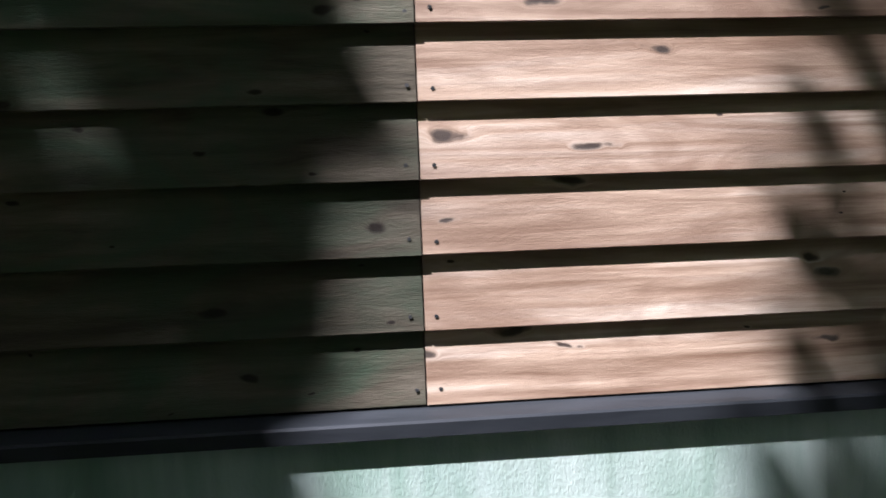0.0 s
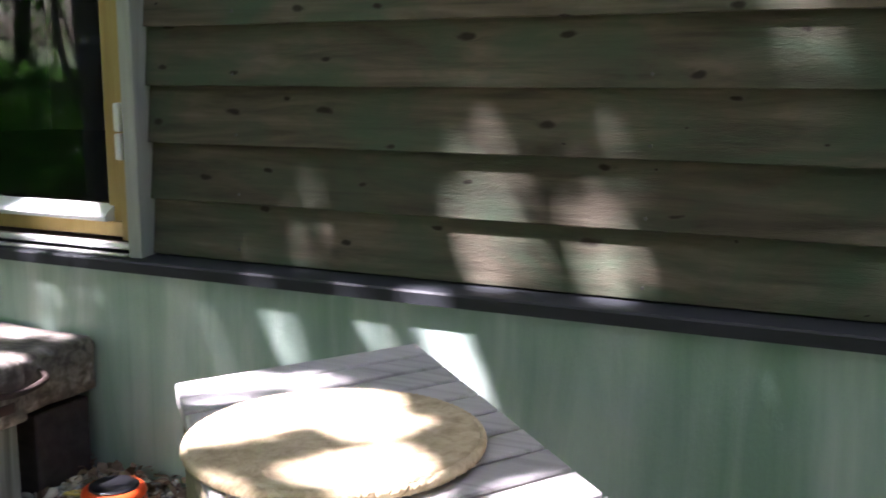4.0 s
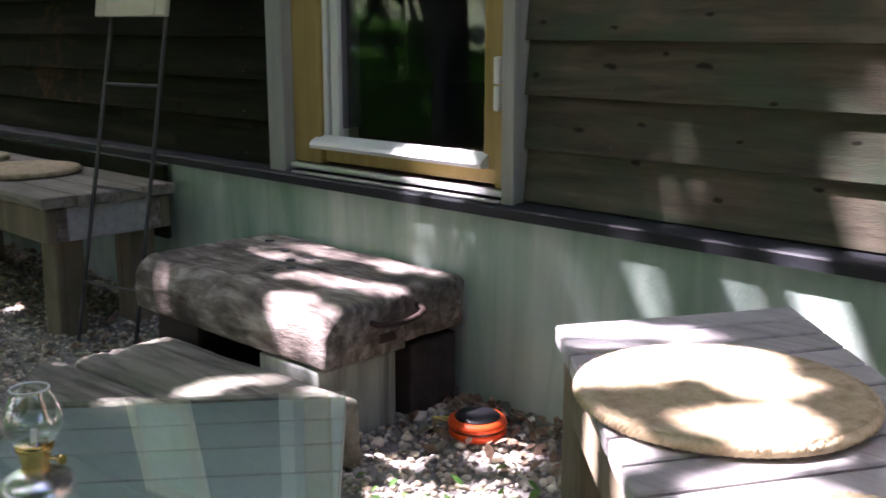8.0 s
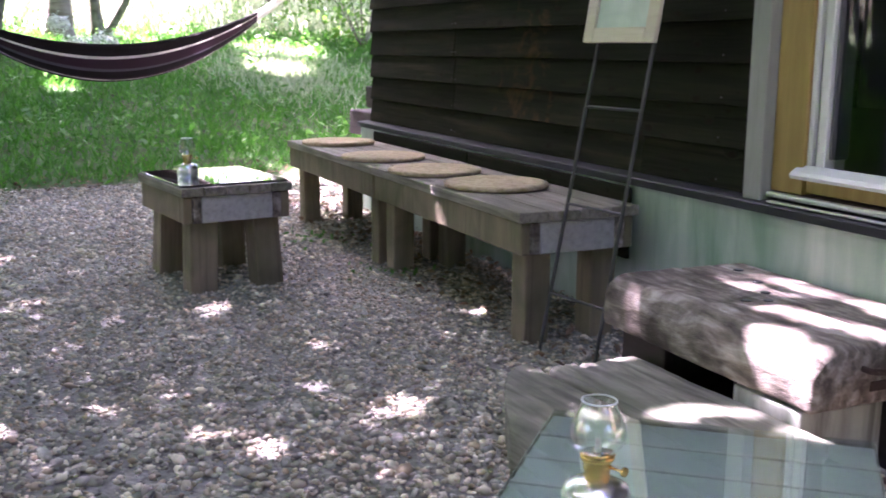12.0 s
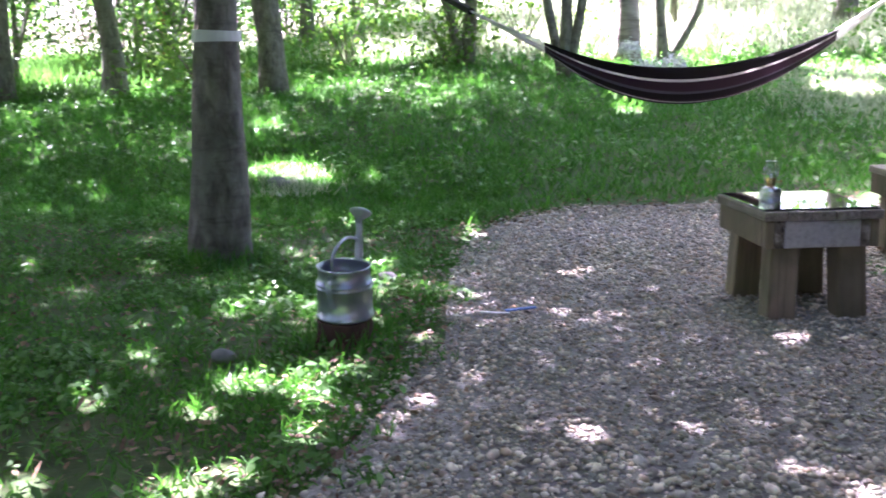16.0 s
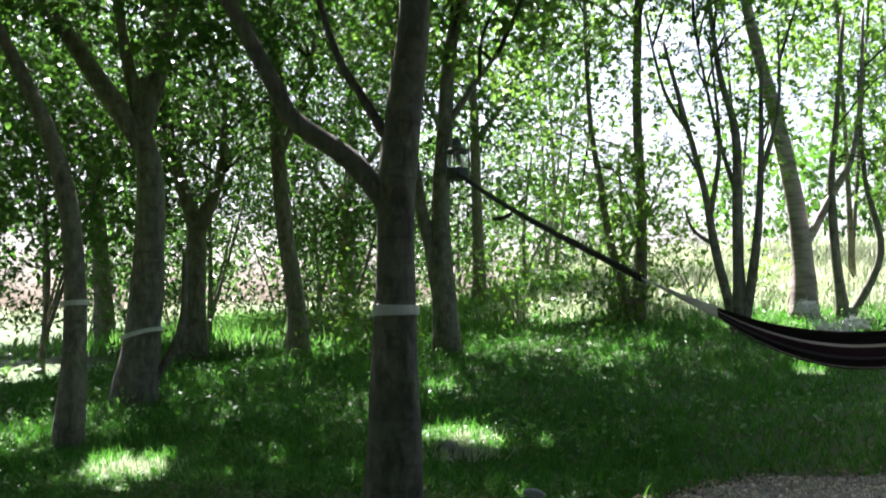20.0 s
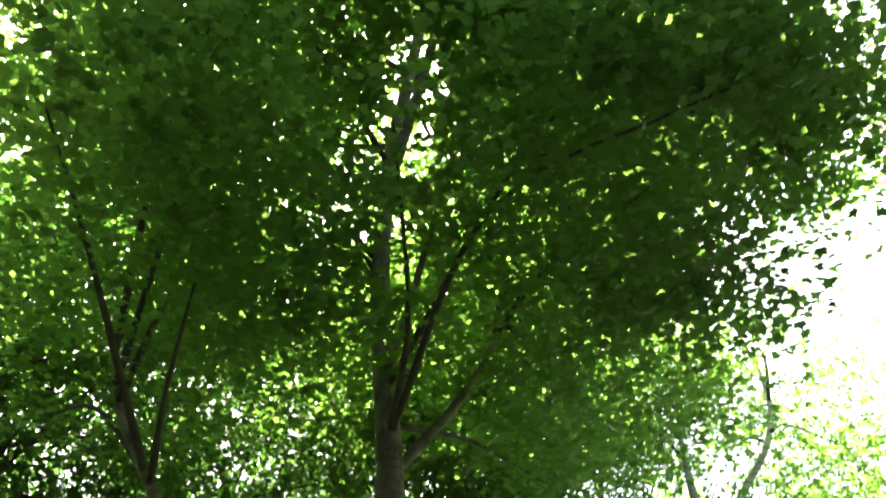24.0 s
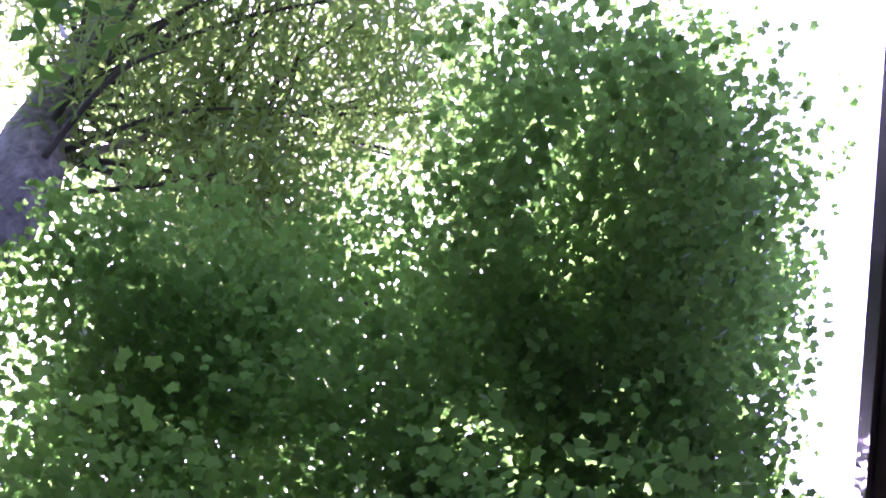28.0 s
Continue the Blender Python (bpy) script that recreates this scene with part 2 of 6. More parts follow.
MIDCLAD = surface("shaded_grey_cladding", [(0.036, 0.030, 0.019), (0.083, 0.070, 0.047), (0.135, 0.115, 0.082)], 3.2, (1.0, 9, 9), 0.75, 0.3, spec=0.2, stain=(0.050, 0.078, 0.046), stain_scale=4.5, stain_amount=0.9, stain_stretch=(0.8, 1, 1.6), vary=0.22, knots=0.95, knot_cells=(4.4, 10.0), knot_most=0.34, swirl_by=0.012, streaks=0.35, streak_col=(0.028, 0.022, 0.014), streak_at=(1.1, 1.0, 45.0))
SUNCLAD = surface("sunlit_cladding", [(0.18, 0.105, 0.062), (0.44, 0.315, 0.215), (0.62, 0.51, 0.395)], 1.8, (0.8, 14, 14), 0.7, 0.25, stain=(0.19, 0.112, 0.068), stain_scale=3.4, stain_amount=0.8, stain_stretch=(0.8, 1, 3.0), vary=0.14, knots=0.9, knot_cells=(2.6, 7.5), swirl_by=0.03, knot_most=0.30, streaks=0.75, streak_col=(0.15, 0.08, 0.042), streak_at=(1.0, 1.0, 40.0))
TRIM = surface("grey_trim_wood", [(0.28, 0.285, 0.25), (0.38, 0.385, 0.345)], 4.0, (8, 8, 0.8), 0.7, 0.2, stain=(0.18, 0.19, 0.15), vary=0.05)
GOLD = surface("oiled_golden_wood", [(0.30, 0.20, 0.055), (0.43, 0.305, 0.095)], 3.0, (9, 9, 0.8), 0.45, 0.1, stain=(0.22, 0.145, 0.04), vary=0.05)
RENDER = surface("green_stained_plaster", [(0.36, 0.46, 0.39), (0.56, 0.63, 0.55)], 3.0, (1.6, 1, 0.7), 0.85, 0.3, stain=(0.19, 0.31, 0.22), stain_scale=1.5, stain_amount=0.85, stain_stretch=(2.6, 1, 0.5), vary=0.0, fine=120, streaks=0.3, streak_col=(0.16, 0.24, 0.17), streak_at=(14.0, 1.0, 0.8))
FLASH = surface("grey_metal_flashing", [(0.019, 0.021, 0.024), (0.036, 0.039, 0.043)], 5.0, (1, 6, 6), 0.55, 0.06, metal=0.0, spec=0.2, stain=(0.014, 0.017, 0.018), vary=0.0)
OAK = surface("silvered_bench_wood", [(0.15, 0.125, 0.095), (0.29, 0.25, 0.205), (0.40, 0.36, 0.31)], 4.0, (1.0, 12, 12), 0.7, 0.35, stain=(0.12, 0.125, 0.08), stain_scale=2.4, stain_amount=0.6, vary=0.16, streaks=0.55, streak_col=(0.07, 0.058, 0.045), streak_at=(1.6, 60.0, 60.0))
LEG = surface("brown_post_wood", [(0.17, 0.135, 0.085), (0.28, 0.225, 0.15)], 3.0, (7, 7, 0.9), 0.8, 0.3, stain=(0.095, 0.10, 0.05), stain_scale=3.0, stain_amount=0.65, vary=0.16, streaks=0.5, streak_col=(0.06, 0.048, 0.03), streak_at=(45.0, 45.0, 1.4))
SLAT = surface("pale_grey_slat_wood", [(0.33, 0.31, 0.29), (0.47, 0.45, 0.43), (0.54, 0.52, 0.50)], 3.5, (1.0, 14, 14), 0.6, 0.22, stain=(0.27, 0.27, 0.25), stain_scale=2.0, stain_amount=0.4, vary=0.1)
GREENSLAT = surface("grey_green_slat_wood", [(0.54, 0.60, 0.57), (0.66, 0.71, 0.68)], 3.5, (1.0, 14, 14), 0.5, 0.15, stain=(0.44, 0.52, 0.47), vary=0.08)
SLEEPER = surface("old_sleeper_wood", [(0.060, 0.047, 0.037), (0.28, 0.235, 0.19), (0.60, 0.545, 0.485)], 5.5, (1.4, 5, 5), 0.85, 0.8, stain=(0.055, 0.043, 0.034), stain_scale=5.0, stain_amount=0.9, stain_stretch=(1.3, 1, 1), vary=0.1, streaks=0.6, streak_col=(0.03, 0.022, 0.017), streak_at=(3.0, 36.0, 36.0))
DARKBEAM = surface("dark_beam_wood", [(0.030, 0.022, 0.020), (0.07, 0.055, 0.05)], 4.0, (1.2, 7, 7), 0.85, 0.5, vary=0.1)
LOWSLEEPER = surface("mossy_sleeper_wood", [(0.12, 0.112, 0.088), (0.27, 0.25, 0.205), (0.42, 0.395, 0.34)], 3.0, (1.0, 8, 8), 0.85, 0.7, stain=(0.12, 0.14, 0.08), stain_scale=2.2, stain_amount=0.65, vary=0.1, streaks=0.7, streak_col=(0.06, 0.058, 0.042), streak_at=(1.6, 38.0, 38.0))
BLOCK = surface("drip_stained_concrete", [(0.30, 0.32, 0.28), (0.42, 0.44, 0.39)], 5.0, (1, 1, 0.5), 0.9, 0.3, stain=(0.10, 0.10, 0.085), stain_scale=7.0, stain_amount=0.8, stain_stretch=(2, 2, 0.25), vary=0.0)
STRAW = surface("braided_straw", [(0.36, 0.27, 0.15), (0.55, 0.44, 0.27), (0.66, 0.56, 0.37)], 40.0, (1, 1, 1), 0.85, 0.5, stain=(0.30, 0.22, 0.12), stain_scale=5.0, stain_amount=0.4, vary=0.1, fine=150)
SOIL = surface("dark_soil", [(0.026, 0.046, 0.011), (0.050, 0.078, 0.020), (0.092, 0.108, 0.042)], 16.0, (1, 1, 1), 0.95, 0.9, stain=(0.036, 0.105, 0.016), stain_scale=1.1, stain_amount=0.9, vary=0.0)
BED = surface("gravel_bed", [(0.13, 0.122, 0.108), (0.27, 0.255, 0.23), (0.40, 0.38, 0.345)], 55.0, (1, 1, 1), 0.95, 0.8, stain=(0.07, 0.062, 0.05), stain_scale=1.4, stain_amount=0.5, vary=0.0)
PEBBLE = surface("mixed_pebbles", [(0.36, 0.34, 0.30), (0.68, 0.645, 0.58), (0.84, 0.81, 0.74)], 14.0, (1, 1, 1), 0.75, 0.15, stain=(0.42, 0.33, 0.24), stain_scale=9.0, stain_amount=0.4, vary=0.45, island=True, tones=((0.36, 0.35, 0.34), (1.05, 0.98, 0.86), (0.50, 0.53, 0.52), (1.3, 1.24, 1.14), (0.78, 0.64, 0.50), (0.62, 0.62, 0.54)))
LITTER = surface("fallen_leaf_litter", [(0.09, 0.052, 0.030), (0.20, 0.125, 0.075), (0.34, 0.25, 0.17)], 30.0, (1, 1, 1), 0.8, 0.1, vary=0.5, island=True)
BARK = surface("grey_brown_bark", [(0.055, 0.048, 0.037), (0.155, 0.138, 0.108), (0.28, 0.257, 0.21)], 15.0, (1.0, 1.0, 0.5), 0.9, 0.9, stain=(0.21, 0.215, 0.165), stain_scale=3.2, stain_amount=0.55, vary=0.12, streaks=0.5, streak_col=(0.045, 0.038, 0.028), streak_at=(5.0, 5.0, 26.0))
DARKBARK = surface("dark_twig_bark", [(0.03, 0.026, 0.02), (0.075, 0.065, 0.05)], 9.0, (1, 1, 0.45), 0.9, 0.4, vary=0.1)
BIRCH = surface("pale_birch_bark", [(0.10, 0.08, 0.07), (0.42, 0.36, 0.33), (0.55, 0.48, 0.44)], 5.0, (0.6, 0.6, 4.0), 0.8, 0.3, stain=(0.16, 0.12, 0.10), stain_scale=1.4, stain_amount=0.7, vary=0.05)
ZINC = surface("galvanised_steel", [(0.36, 0.40, 0.47), (0.52, 0.56, 0.64)], 9.0, (1, 1, 1), 0.33, 0.05, metal=0.8, stain=(0.25, 0.28, 0.33), vary=0.0)
STUMP = surface("reddish_stump_wood", [(0.055, 0.026, 0.020), (0.12, 0.062, 0.047)], 8.0, (3, 3, 1), 0.85, 0.4, vary=0.0)
IRON = surface("dark_grey_iron", [(0.05, 0.05, 0.05), (0.11, 0.11, 0.105)], 14.0, (1, 1, 1), 0.5, 0.1, metal=0.6, vary=0.05)
RUST = surface("rusty_iron", [(0.030, 0.019, 0.016), (0.070, 0.042, 0.033)], 30.0, (1, 1, 1), 0.75, 0.3, metal=0.2, vary=0.0)
ROOF = surface("dark_roof_timber", [(0.045, 0.028, 0.025), (0.10, 0.065, 0.055)], 5.0, (1, 8, 8), 0.7, 0.2, vary=0.05)
TILE = surface("dark_roof_sheet", [(0.06, 0.055, 0.055), (0.10, 0.09, 0.085)], 5.0, (1, 1, 1), 0.7, 0.2, vary=0.05)
PLASTER = surface("room_plaster", [(0.50, 0.47, 0.42), (0.56, 0.53, 0.48)], 4.0, (1, 1, 1), 0.9, 0.1, vary=0.0)
BOARDS = surface("room_floor_boards", [(0.13, 0.085, 0.05), (0.22, 0.15, 0.09)], 4.0, (1, 10, 1), 0.4, 0.1, vary=0.0)
CREAM = surface("cream_painted_wood", [(0.60, 0.52, 0.36), (0.70, 0.63, 0.47)], 6.0, (1, 1, 6), 0.55, 0.1, vary=0.03)
PAPER = surface("pale_green_print", [(0.55, 0.62, 0.50), (0.74, 0.78, 0.68)], 9.0, (1, 1, 0.6), 0.5, 0.0, stain=(0.36, 0.50, 0.34), stain_scale=6.0, stain_amount=0.5, vary=0.0)
STONE = surface("grey_field_stone", [(0.12, 0.118, 0.112), (0.22, 0.215, 0.205)], 12.0, (1, 1, 1), 0.85, 0.4, vary=0.1)
ORANGE = plain("orange_plastic", (0.78, 0.085, 0.012), 0.4)
BLACK = plain("black_plastic", (0.012, 0.012, 0.014), 0.3)
WHITE = plain("white_lacquer", (0.68, 0.68, 0.64), 0.4)
ALU = plain("pale_aluminium", (0.62, 0.62, 0.60), 0.38, 0.7)
GASKET = plain("grey_gasket", (0.10, 0.10, 0.10), 0.6)
GLASS = thin_glass("clear_glass", (0.97, 0.98, 0.97))
TABLEGLASS = thin_glass("greenish_table_glass", (0.94, 0.985, 0.96), 1.0, 0.045)
DOORGLASS = thin_glass("dark_door_glass", (0.80, 0.82, 0.80), 0.4)
LAMPGLASS = thin_glass("lamp_chimney_glass", (0.90, 0.93, 0.90), 1.0, 0.14, 1.5)
LAMPRIM = plain("ground_glass_rim", (0.80, 0.84, 0.82), 0.3)
MIRROR = plain("mirror_silver", (0.88, 0.9, 0.88), 0.02, 1.0)
TIN = plain("polished_tin", (0.80, 0.81, 0.80), 0.27, 0.9)
BRASS = plain("brass", (0.72, 0.50, 0.17), 0.22, 1.0)
WICK = plain("cotton_wick", (0.75, 0.72, 0.65), 0.9)
CORD = plain("yellow_cord", (0.72, 0.55, 0.16), 0.8)
TAPE = surface("white_bark_tape", [(0.58, 0.58, 0.55), (0.70, 0.70, 0.67)], 12.0, (1, 1, 1), 0.6, 0.1, vary=0.03)
ROPE = plain("black_rope", (0.015, 0.015, 0.014), 0.9)
COTTON = plain("white_cotton_cord", (0.72, 0.71, 0.68), 0.9)
RIBBON = plain("blue_plastic_strip", (0.10, 0.22, 0.62), 0.4)
BLOSSOM = plain("white_blossom", (0.82, 0.82, 0.76), 0.8)
MAPLE = leafy("maple_leaf", [(0.014, 0.044, 0.016), (0.042, 0.105, 0.036), (0.12, 0.21, 0.065)], (0.28, 0.56, 0.06), 0.60, 0.36)
# one woodland leaf twice: the darker copy holds the wood's shade in its colour
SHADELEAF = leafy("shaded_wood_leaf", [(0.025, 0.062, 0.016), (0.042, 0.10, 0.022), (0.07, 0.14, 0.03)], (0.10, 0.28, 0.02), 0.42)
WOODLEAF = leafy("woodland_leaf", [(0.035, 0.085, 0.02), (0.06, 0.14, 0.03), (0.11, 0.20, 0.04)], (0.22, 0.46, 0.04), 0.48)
NARROW = leafy("narrow_leaf", [(0.06, 0.12, 0.03), (0.11, 0.19, 0.045), (0.17, 0.25, 0.06)], (0.34, 0.52, 0.08), 0.55)
GRASS = leafy("grass_blade", [(0.022, 0.098, 0.013), (0.046, 0.165, 0.022), (0.11, 0.245, 0.045)], (0.10, 0.40, 0.022), 0.45, 0.5)
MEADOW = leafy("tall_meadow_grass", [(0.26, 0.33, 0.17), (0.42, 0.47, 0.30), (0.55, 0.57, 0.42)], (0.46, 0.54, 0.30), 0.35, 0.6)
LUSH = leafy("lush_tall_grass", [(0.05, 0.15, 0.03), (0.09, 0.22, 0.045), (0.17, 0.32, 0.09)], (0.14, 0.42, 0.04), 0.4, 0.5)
WEED = leafy("broad_weed_leaf", [(0.045, 0.14, 0.028), (0.085, 0.21, 0.045), (0.15, 0.29, 0.085)], (0.15, 0.40, 0.04), 0.38)


def striped_cloth():
    m, n, l, p = nodes_of("striped_hammock_cloth")
    uv = n.new("ShaderNodeUVMap")
    sep = n.new("ShaderNodeSeparateXYZ")
    l.new(uv.outputs[0], sep.inputs[0])
    r = n.new("ShaderNodeValToRGB")
    r.color_ramp.interpolation = "CONSTANT"
    e = r.color_ramp.elements
    dark, plum, cream, grey = (0.022, 0.016, 0.02, 1), (0.060, 0.032, 0.048, 1), (0.62, 0.59, 0.55, 1), (0.13, 0.12, 0.14, 1)
    for i, (pos, c) in enumerate(((0, dark), (0.10, plum), (0.20, grey), (0.24, dark), (0.36, plum), (0.44, cream), (0.465, dark), (0.55, cream), (0.575, plum), (0.66, dark), (0.74, grey), (0.78, plum), (0.88, cream), (0.90, dark))):
        el = e[i] if i < 2 else e.new(pos)
        el.position, el.color = pos, c
    l.new(sep.outputs["Y"], r.inputs[0])
    l.new(r.outputs[0], p.inputs["Base Color"])
    p.inputs["Roughness"].default_value = 0.9
    w = n.new("ShaderNodeTexNoise")
    w.inputs["Scale"].default_value = 300.0
    b = n.new("ShaderNodeBump")
    b.inputs["Strength"].default_value, b.inputs["Distance"].default_value = 0.3, 0.003
    l.new(w.outputs["Fac"], b.inputs["Height"])
    l.new(b.outputs[0], p.inputs["Normal"])
    return m


CLOTH = striped_cloth()


# ---- builders ----
def mesh_of(bm, mat, smooth=False, name="mesh"):
    me = bpy.data.meshes.new(name)
    bm.normal_update()
    bm.to_mesh(me)
    bm.free()
    me.materials.append(mat)
    if smooth:
        me.polygons.foreach_set("use_smooth", [True] * len(me.polygons))
    return me


def part(name, bm, material, parent=None, label="", at=None, smooth=False):
    """Links a bmesh, or a mesh that is shared, as one object under a thing or a part."""
    me = bm if isinstance(bm, bpy.types.Mesh) else mesh_of(bm, material, smooth, name)
    ob = new(name, me)
    ob.parent = parent
    if at is not None:
        ob.matrix_basis = at
    return tagged(ob, label)


def thing(name, at, label, category, group="", kind=""):
    ob = new(name)
    ob.empty_display_size = 0.1
    ob.matrix_basis = at
    return tagged(ob, label, category, group, kind)


def block(dx, dy, dz, bevel=0.004, seg=1, centre=(0, 0, 0), rough=0.0, cuts=0):
    """A box with rounded edges; rough: how far its faces wander."""
    bm = bmesh.new()
    bmesh.ops.create_cube(bm, size=1.0, matrix=Matrix.Translation(centre) @ Matrix.Diagonal((dx, dy, dz, 1)))
    if cuts:
        bmesh.ops.subdivide_edges(bm, edges=bm.edges[:], cuts=cuts, use_grid_fill=True)
    if bevel:
        sharp = [e for e in bm.edges if len(e.link_faces) == 2 and e.calc_face_angle(0) > 0.5]
        bmesh.ops.bevel(bm, geom=sharp, offset=bevel, segments=seg, affect="EDGES", profile=0.6)
    if rough:
        for v in bm.verts:
            v.co += noise.noise_vector(v.co * 5.0 + Vector((dx * 31, dy * 17, 3))) * rough
    return bm


def prism(outline, z0, z1, bevel=0.0):
    bm = bmesh.new()
    low = [bm.verts.new((x, y, z0)) for x, y in outline]
    high = [bm.verts.new((x, y, z1)) for x, y in outline]
    bm.faces.new(low[::-1]), bm.faces.new(high)
    k = len(outline)
    for i in range(k):
        bm.faces.new((low[i], low[(i + 1) % k], high[(i + 1) % k], high[i]))
    bmesh.ops.recalc_face_normals(bm, faces=bm.faces[:])
    if bevel:
        bmesh.ops.bevel(bm, geom=bm.edges[:], offset=bevel, segments=1, affect="EDGES")
    return bm


def lathe(profile, n=24, closed=False):
    """A turned body from radius and height pairs."""
    bm = bmesh.new()
    rings = []
    for r, z in profile:
        rings.append([bm.verts.new((r * math.cos(2 * math.pi * i / n), r * math.sin(2 * math.pi * i / n), z)) for i in range(n)] if r > 1e-5 else [bm.verts.new((0, 0, z))])
    for a, b in zip(rings, rings[1:]):
        for i in range(n):
            j = (i + 1) % n
            vs = [a[i % len(a)], a[j % len(a)], b[j % len(b)], b[i % len(b)]]
            vs = list(dict.fromkeys(vs))
            if len(vs) > 2:
                bm.faces.new(vs)
    bmesh.ops.recalc_face_normals(bm, faces=bm.faces[:])
    return bm


def spline(pts, steps=4):
    """A smooth line through the points."""
    p = [Vector(q) for q in pts]
    p = [2 * p[0] - p[1]] + p + [2 * p[-1] - p[-2]]
    out = []
    for i in range(1, len(p) - 2):
        a, b, c, d = p[i - 1 : i + 3]
        for s in range(steps):
            t = s / steps
            out.append(0.5 * (2 * b + (c - a) * t + (2 * a - 5 * b + 4 * c - d) * t * t + (3 * b - a - 3 * c + d) * t**3))
    out.append(p[-2])
    return out


def tube(bm, line, r0, r1, n=8, flare=0.0, wander=0.0, power=1.0):
    """A tapered round limb along a line."""
    rings, total = [], max(1, len(line) - 1)
    for i, c in enumerate(line):
        d = (line[min(i + 1, total)] - line[max(i - 1, 0)]).normalized()
        u = d.cross(Vector((0.31, 0.95, 0.05))).normalized()
        v = d.cross(u)
        k = i / total
        r = r0 + (r1 - r0) * k**power
        ring = []
        for j in range(n):
            a = 2 * math.pi * j / n
            rr = r * (1 + (flare * max(0, 1 - k * 7) * (1 + 0.5 * math.sin(3 * a + 1)) if flare else 0))
            if wander:
                rr *= 1 + wander * noise.noise(Vector((c.x * 3 + math.cos(a), c.y * 3 + math.sin(a), c.z * 2.2)))
            ring.append(bm.verts.new(c + (u * math.cos(a) + v * math.sin(a)) * rr))
        rings.append(ring)
    for a, b in zip(rings, rings[1:]):
        for j in range(n):
            bm.faces.new((a[j], a[(j + 1) % n], b[(j + 1) % n], b[j]))
    bm.faces.new(rings[0][::-1]), bm.faces.new(rings[-1])
    return bm


def rod(pts, r, n=8, steps=1):
    return tube(bmesh.new(), spline(pts, steps) if steps > 1 else [Vector(q) for q in pts], r, r, n)


def swarm(name, places, turns, sizes, shape, material, smooth=False):
    """Many small pieces in one mesh: shape is (vertices, faces of one length), turns are 3 x 3, sizes per axis."""
    verts, faces = np.array(shape[0], float), np.array(shape[1], int)
    n, k = len(places), len(verts)
    co = np.einsum("nij,nkj->nki", turns, verts[None] * sizes[:, None, :]) + places[:, None, :]
    loops = (faces[None] + (np.arange(n) * k)[:, None, None]).reshape(-1)
    me = bpy.data.meshes.new(name)
    me.vertices.add(n * k)
    me.vertices.foreach_set("co", co.astype(np.float32).ravel())
    me.loops.add(len(loops))
    me.loops.foreach_set("vertex_index", loops.astype(np.int32))
    nf, per = n * len(faces), faces.shape[1]
    me.polygons.add(nf)
    me.polygons.foreach_set("loop_start", (np.arange(nf) * per).astype(np.int32))
    me.update(calc_edges=True)
    me.materials.append(material)
    if smooth:
        me.polygons.foreach_set("use_smooth", np.ones(nf, dtype=bool))
    return me


def turns_of(rng, n, tilt=0.5, spin=None):
    """Random turns: any heading, leaning by about tilt."""
    yaw = rng.uniform(0, 2 * np.pi, n) if spin is None else spin
    a, b = rng.normal(0, tilt, n), rng.normal(0, tilt, n)
    cy, sy, ca, sa, cb, sb = np.cos(yaw), np.sin(yaw), np.cos(a), np.sin(a), np.cos(b), np.sin(b)
    z, o = np.zeros(n), np.ones(n)
    rz = np.stack([np.stack([cy, -sy, z], -1), np.stack([sy, cy, z], -1), np.stack([z, z, o], -1)], 1)
    rx = np.stack([np.stack([o, z, z], -1), np.stack([z, ca, -sa], -1), np.stack([z, sa, ca], -1)], 1)
    ry = np.stack([np.stack([cb, z, sb], -1), np.stack([z, o, z], -1), np.stack([-sb, z, cb], -1)], 1)
    return rz @ rx @ ry


def lobed_leaf():
    """A five-lobed pointed leaf about one unit across, slightly cupped."""
    out = []
    for ang, r in ((-90, 0.20), (-30, 0.50), (0, 0.40), (32, 0.60), (60, 0.43), (90, 0.64), (120, 0.43), (148, 0.60), (180, 0.40), (210, 0.50)):
        x, y = r * math.cos(radians(ang)), r * math.sin(radians(ang))
        out.append((x, y, -0.34 * (x * x + y * y)))
    return out, [list(range(len(out)))]


def leaf_spray():
    """Three leaves on one twig end."""
    verts, faces = [], []
    for ang, k in ((-62, 0.8), (4, 1.0), (66, 0.75)):
        c, sn = math.cos(radians(ang)), math.sin(radians(ang))
        for x, y, z in ((0, 0.05, 0), (0.19, 0.34, 0.05), (0, 0.66, -0.10), (-0.19, 0.32, 0.03)):
            verts.append((k * (x * c - y * sn), k * (x * sn + y * c) - 0.15, z + 0.06 * k * ang / 60))
        faces.append([len(verts) - 4 + q for q in range(4)])
    return verts, faces


SPRAY = leaf_spray()
LOBED = lobed_leaf()
OVAL = ([(0, -0.5, 0), (0.24, -0.12, 0.05), (0.2, 0.2, 0.04), (0, 0.5, -0.06), (-0.2, 0.2, 0.04), (-0.24, -0.12, 0.05)], [[0, 1, 2, 3, 4, 5]])
DIAMOND = ([(0, -0.5, 0), (0.27, 0.02, 0.04), (0, 0.5, -0.06), (-0.27, 0.02, 0.04)], [[0, 1, 2, 3]])
LANCE = ([(0, -0.5, 0), (0.09, -0.1, 0.02), (0.07, 0.2, 0), (0, 0.5, -0.08), (-0.07, 0.2, 0), (-0.09, -0.1, 0.02)], [[0, 1, 2, 3, 4, 5]])


def smooth01(v):
    v = min(1.0, max(0.0, v))
    return v * v * (3 - 2 * v)


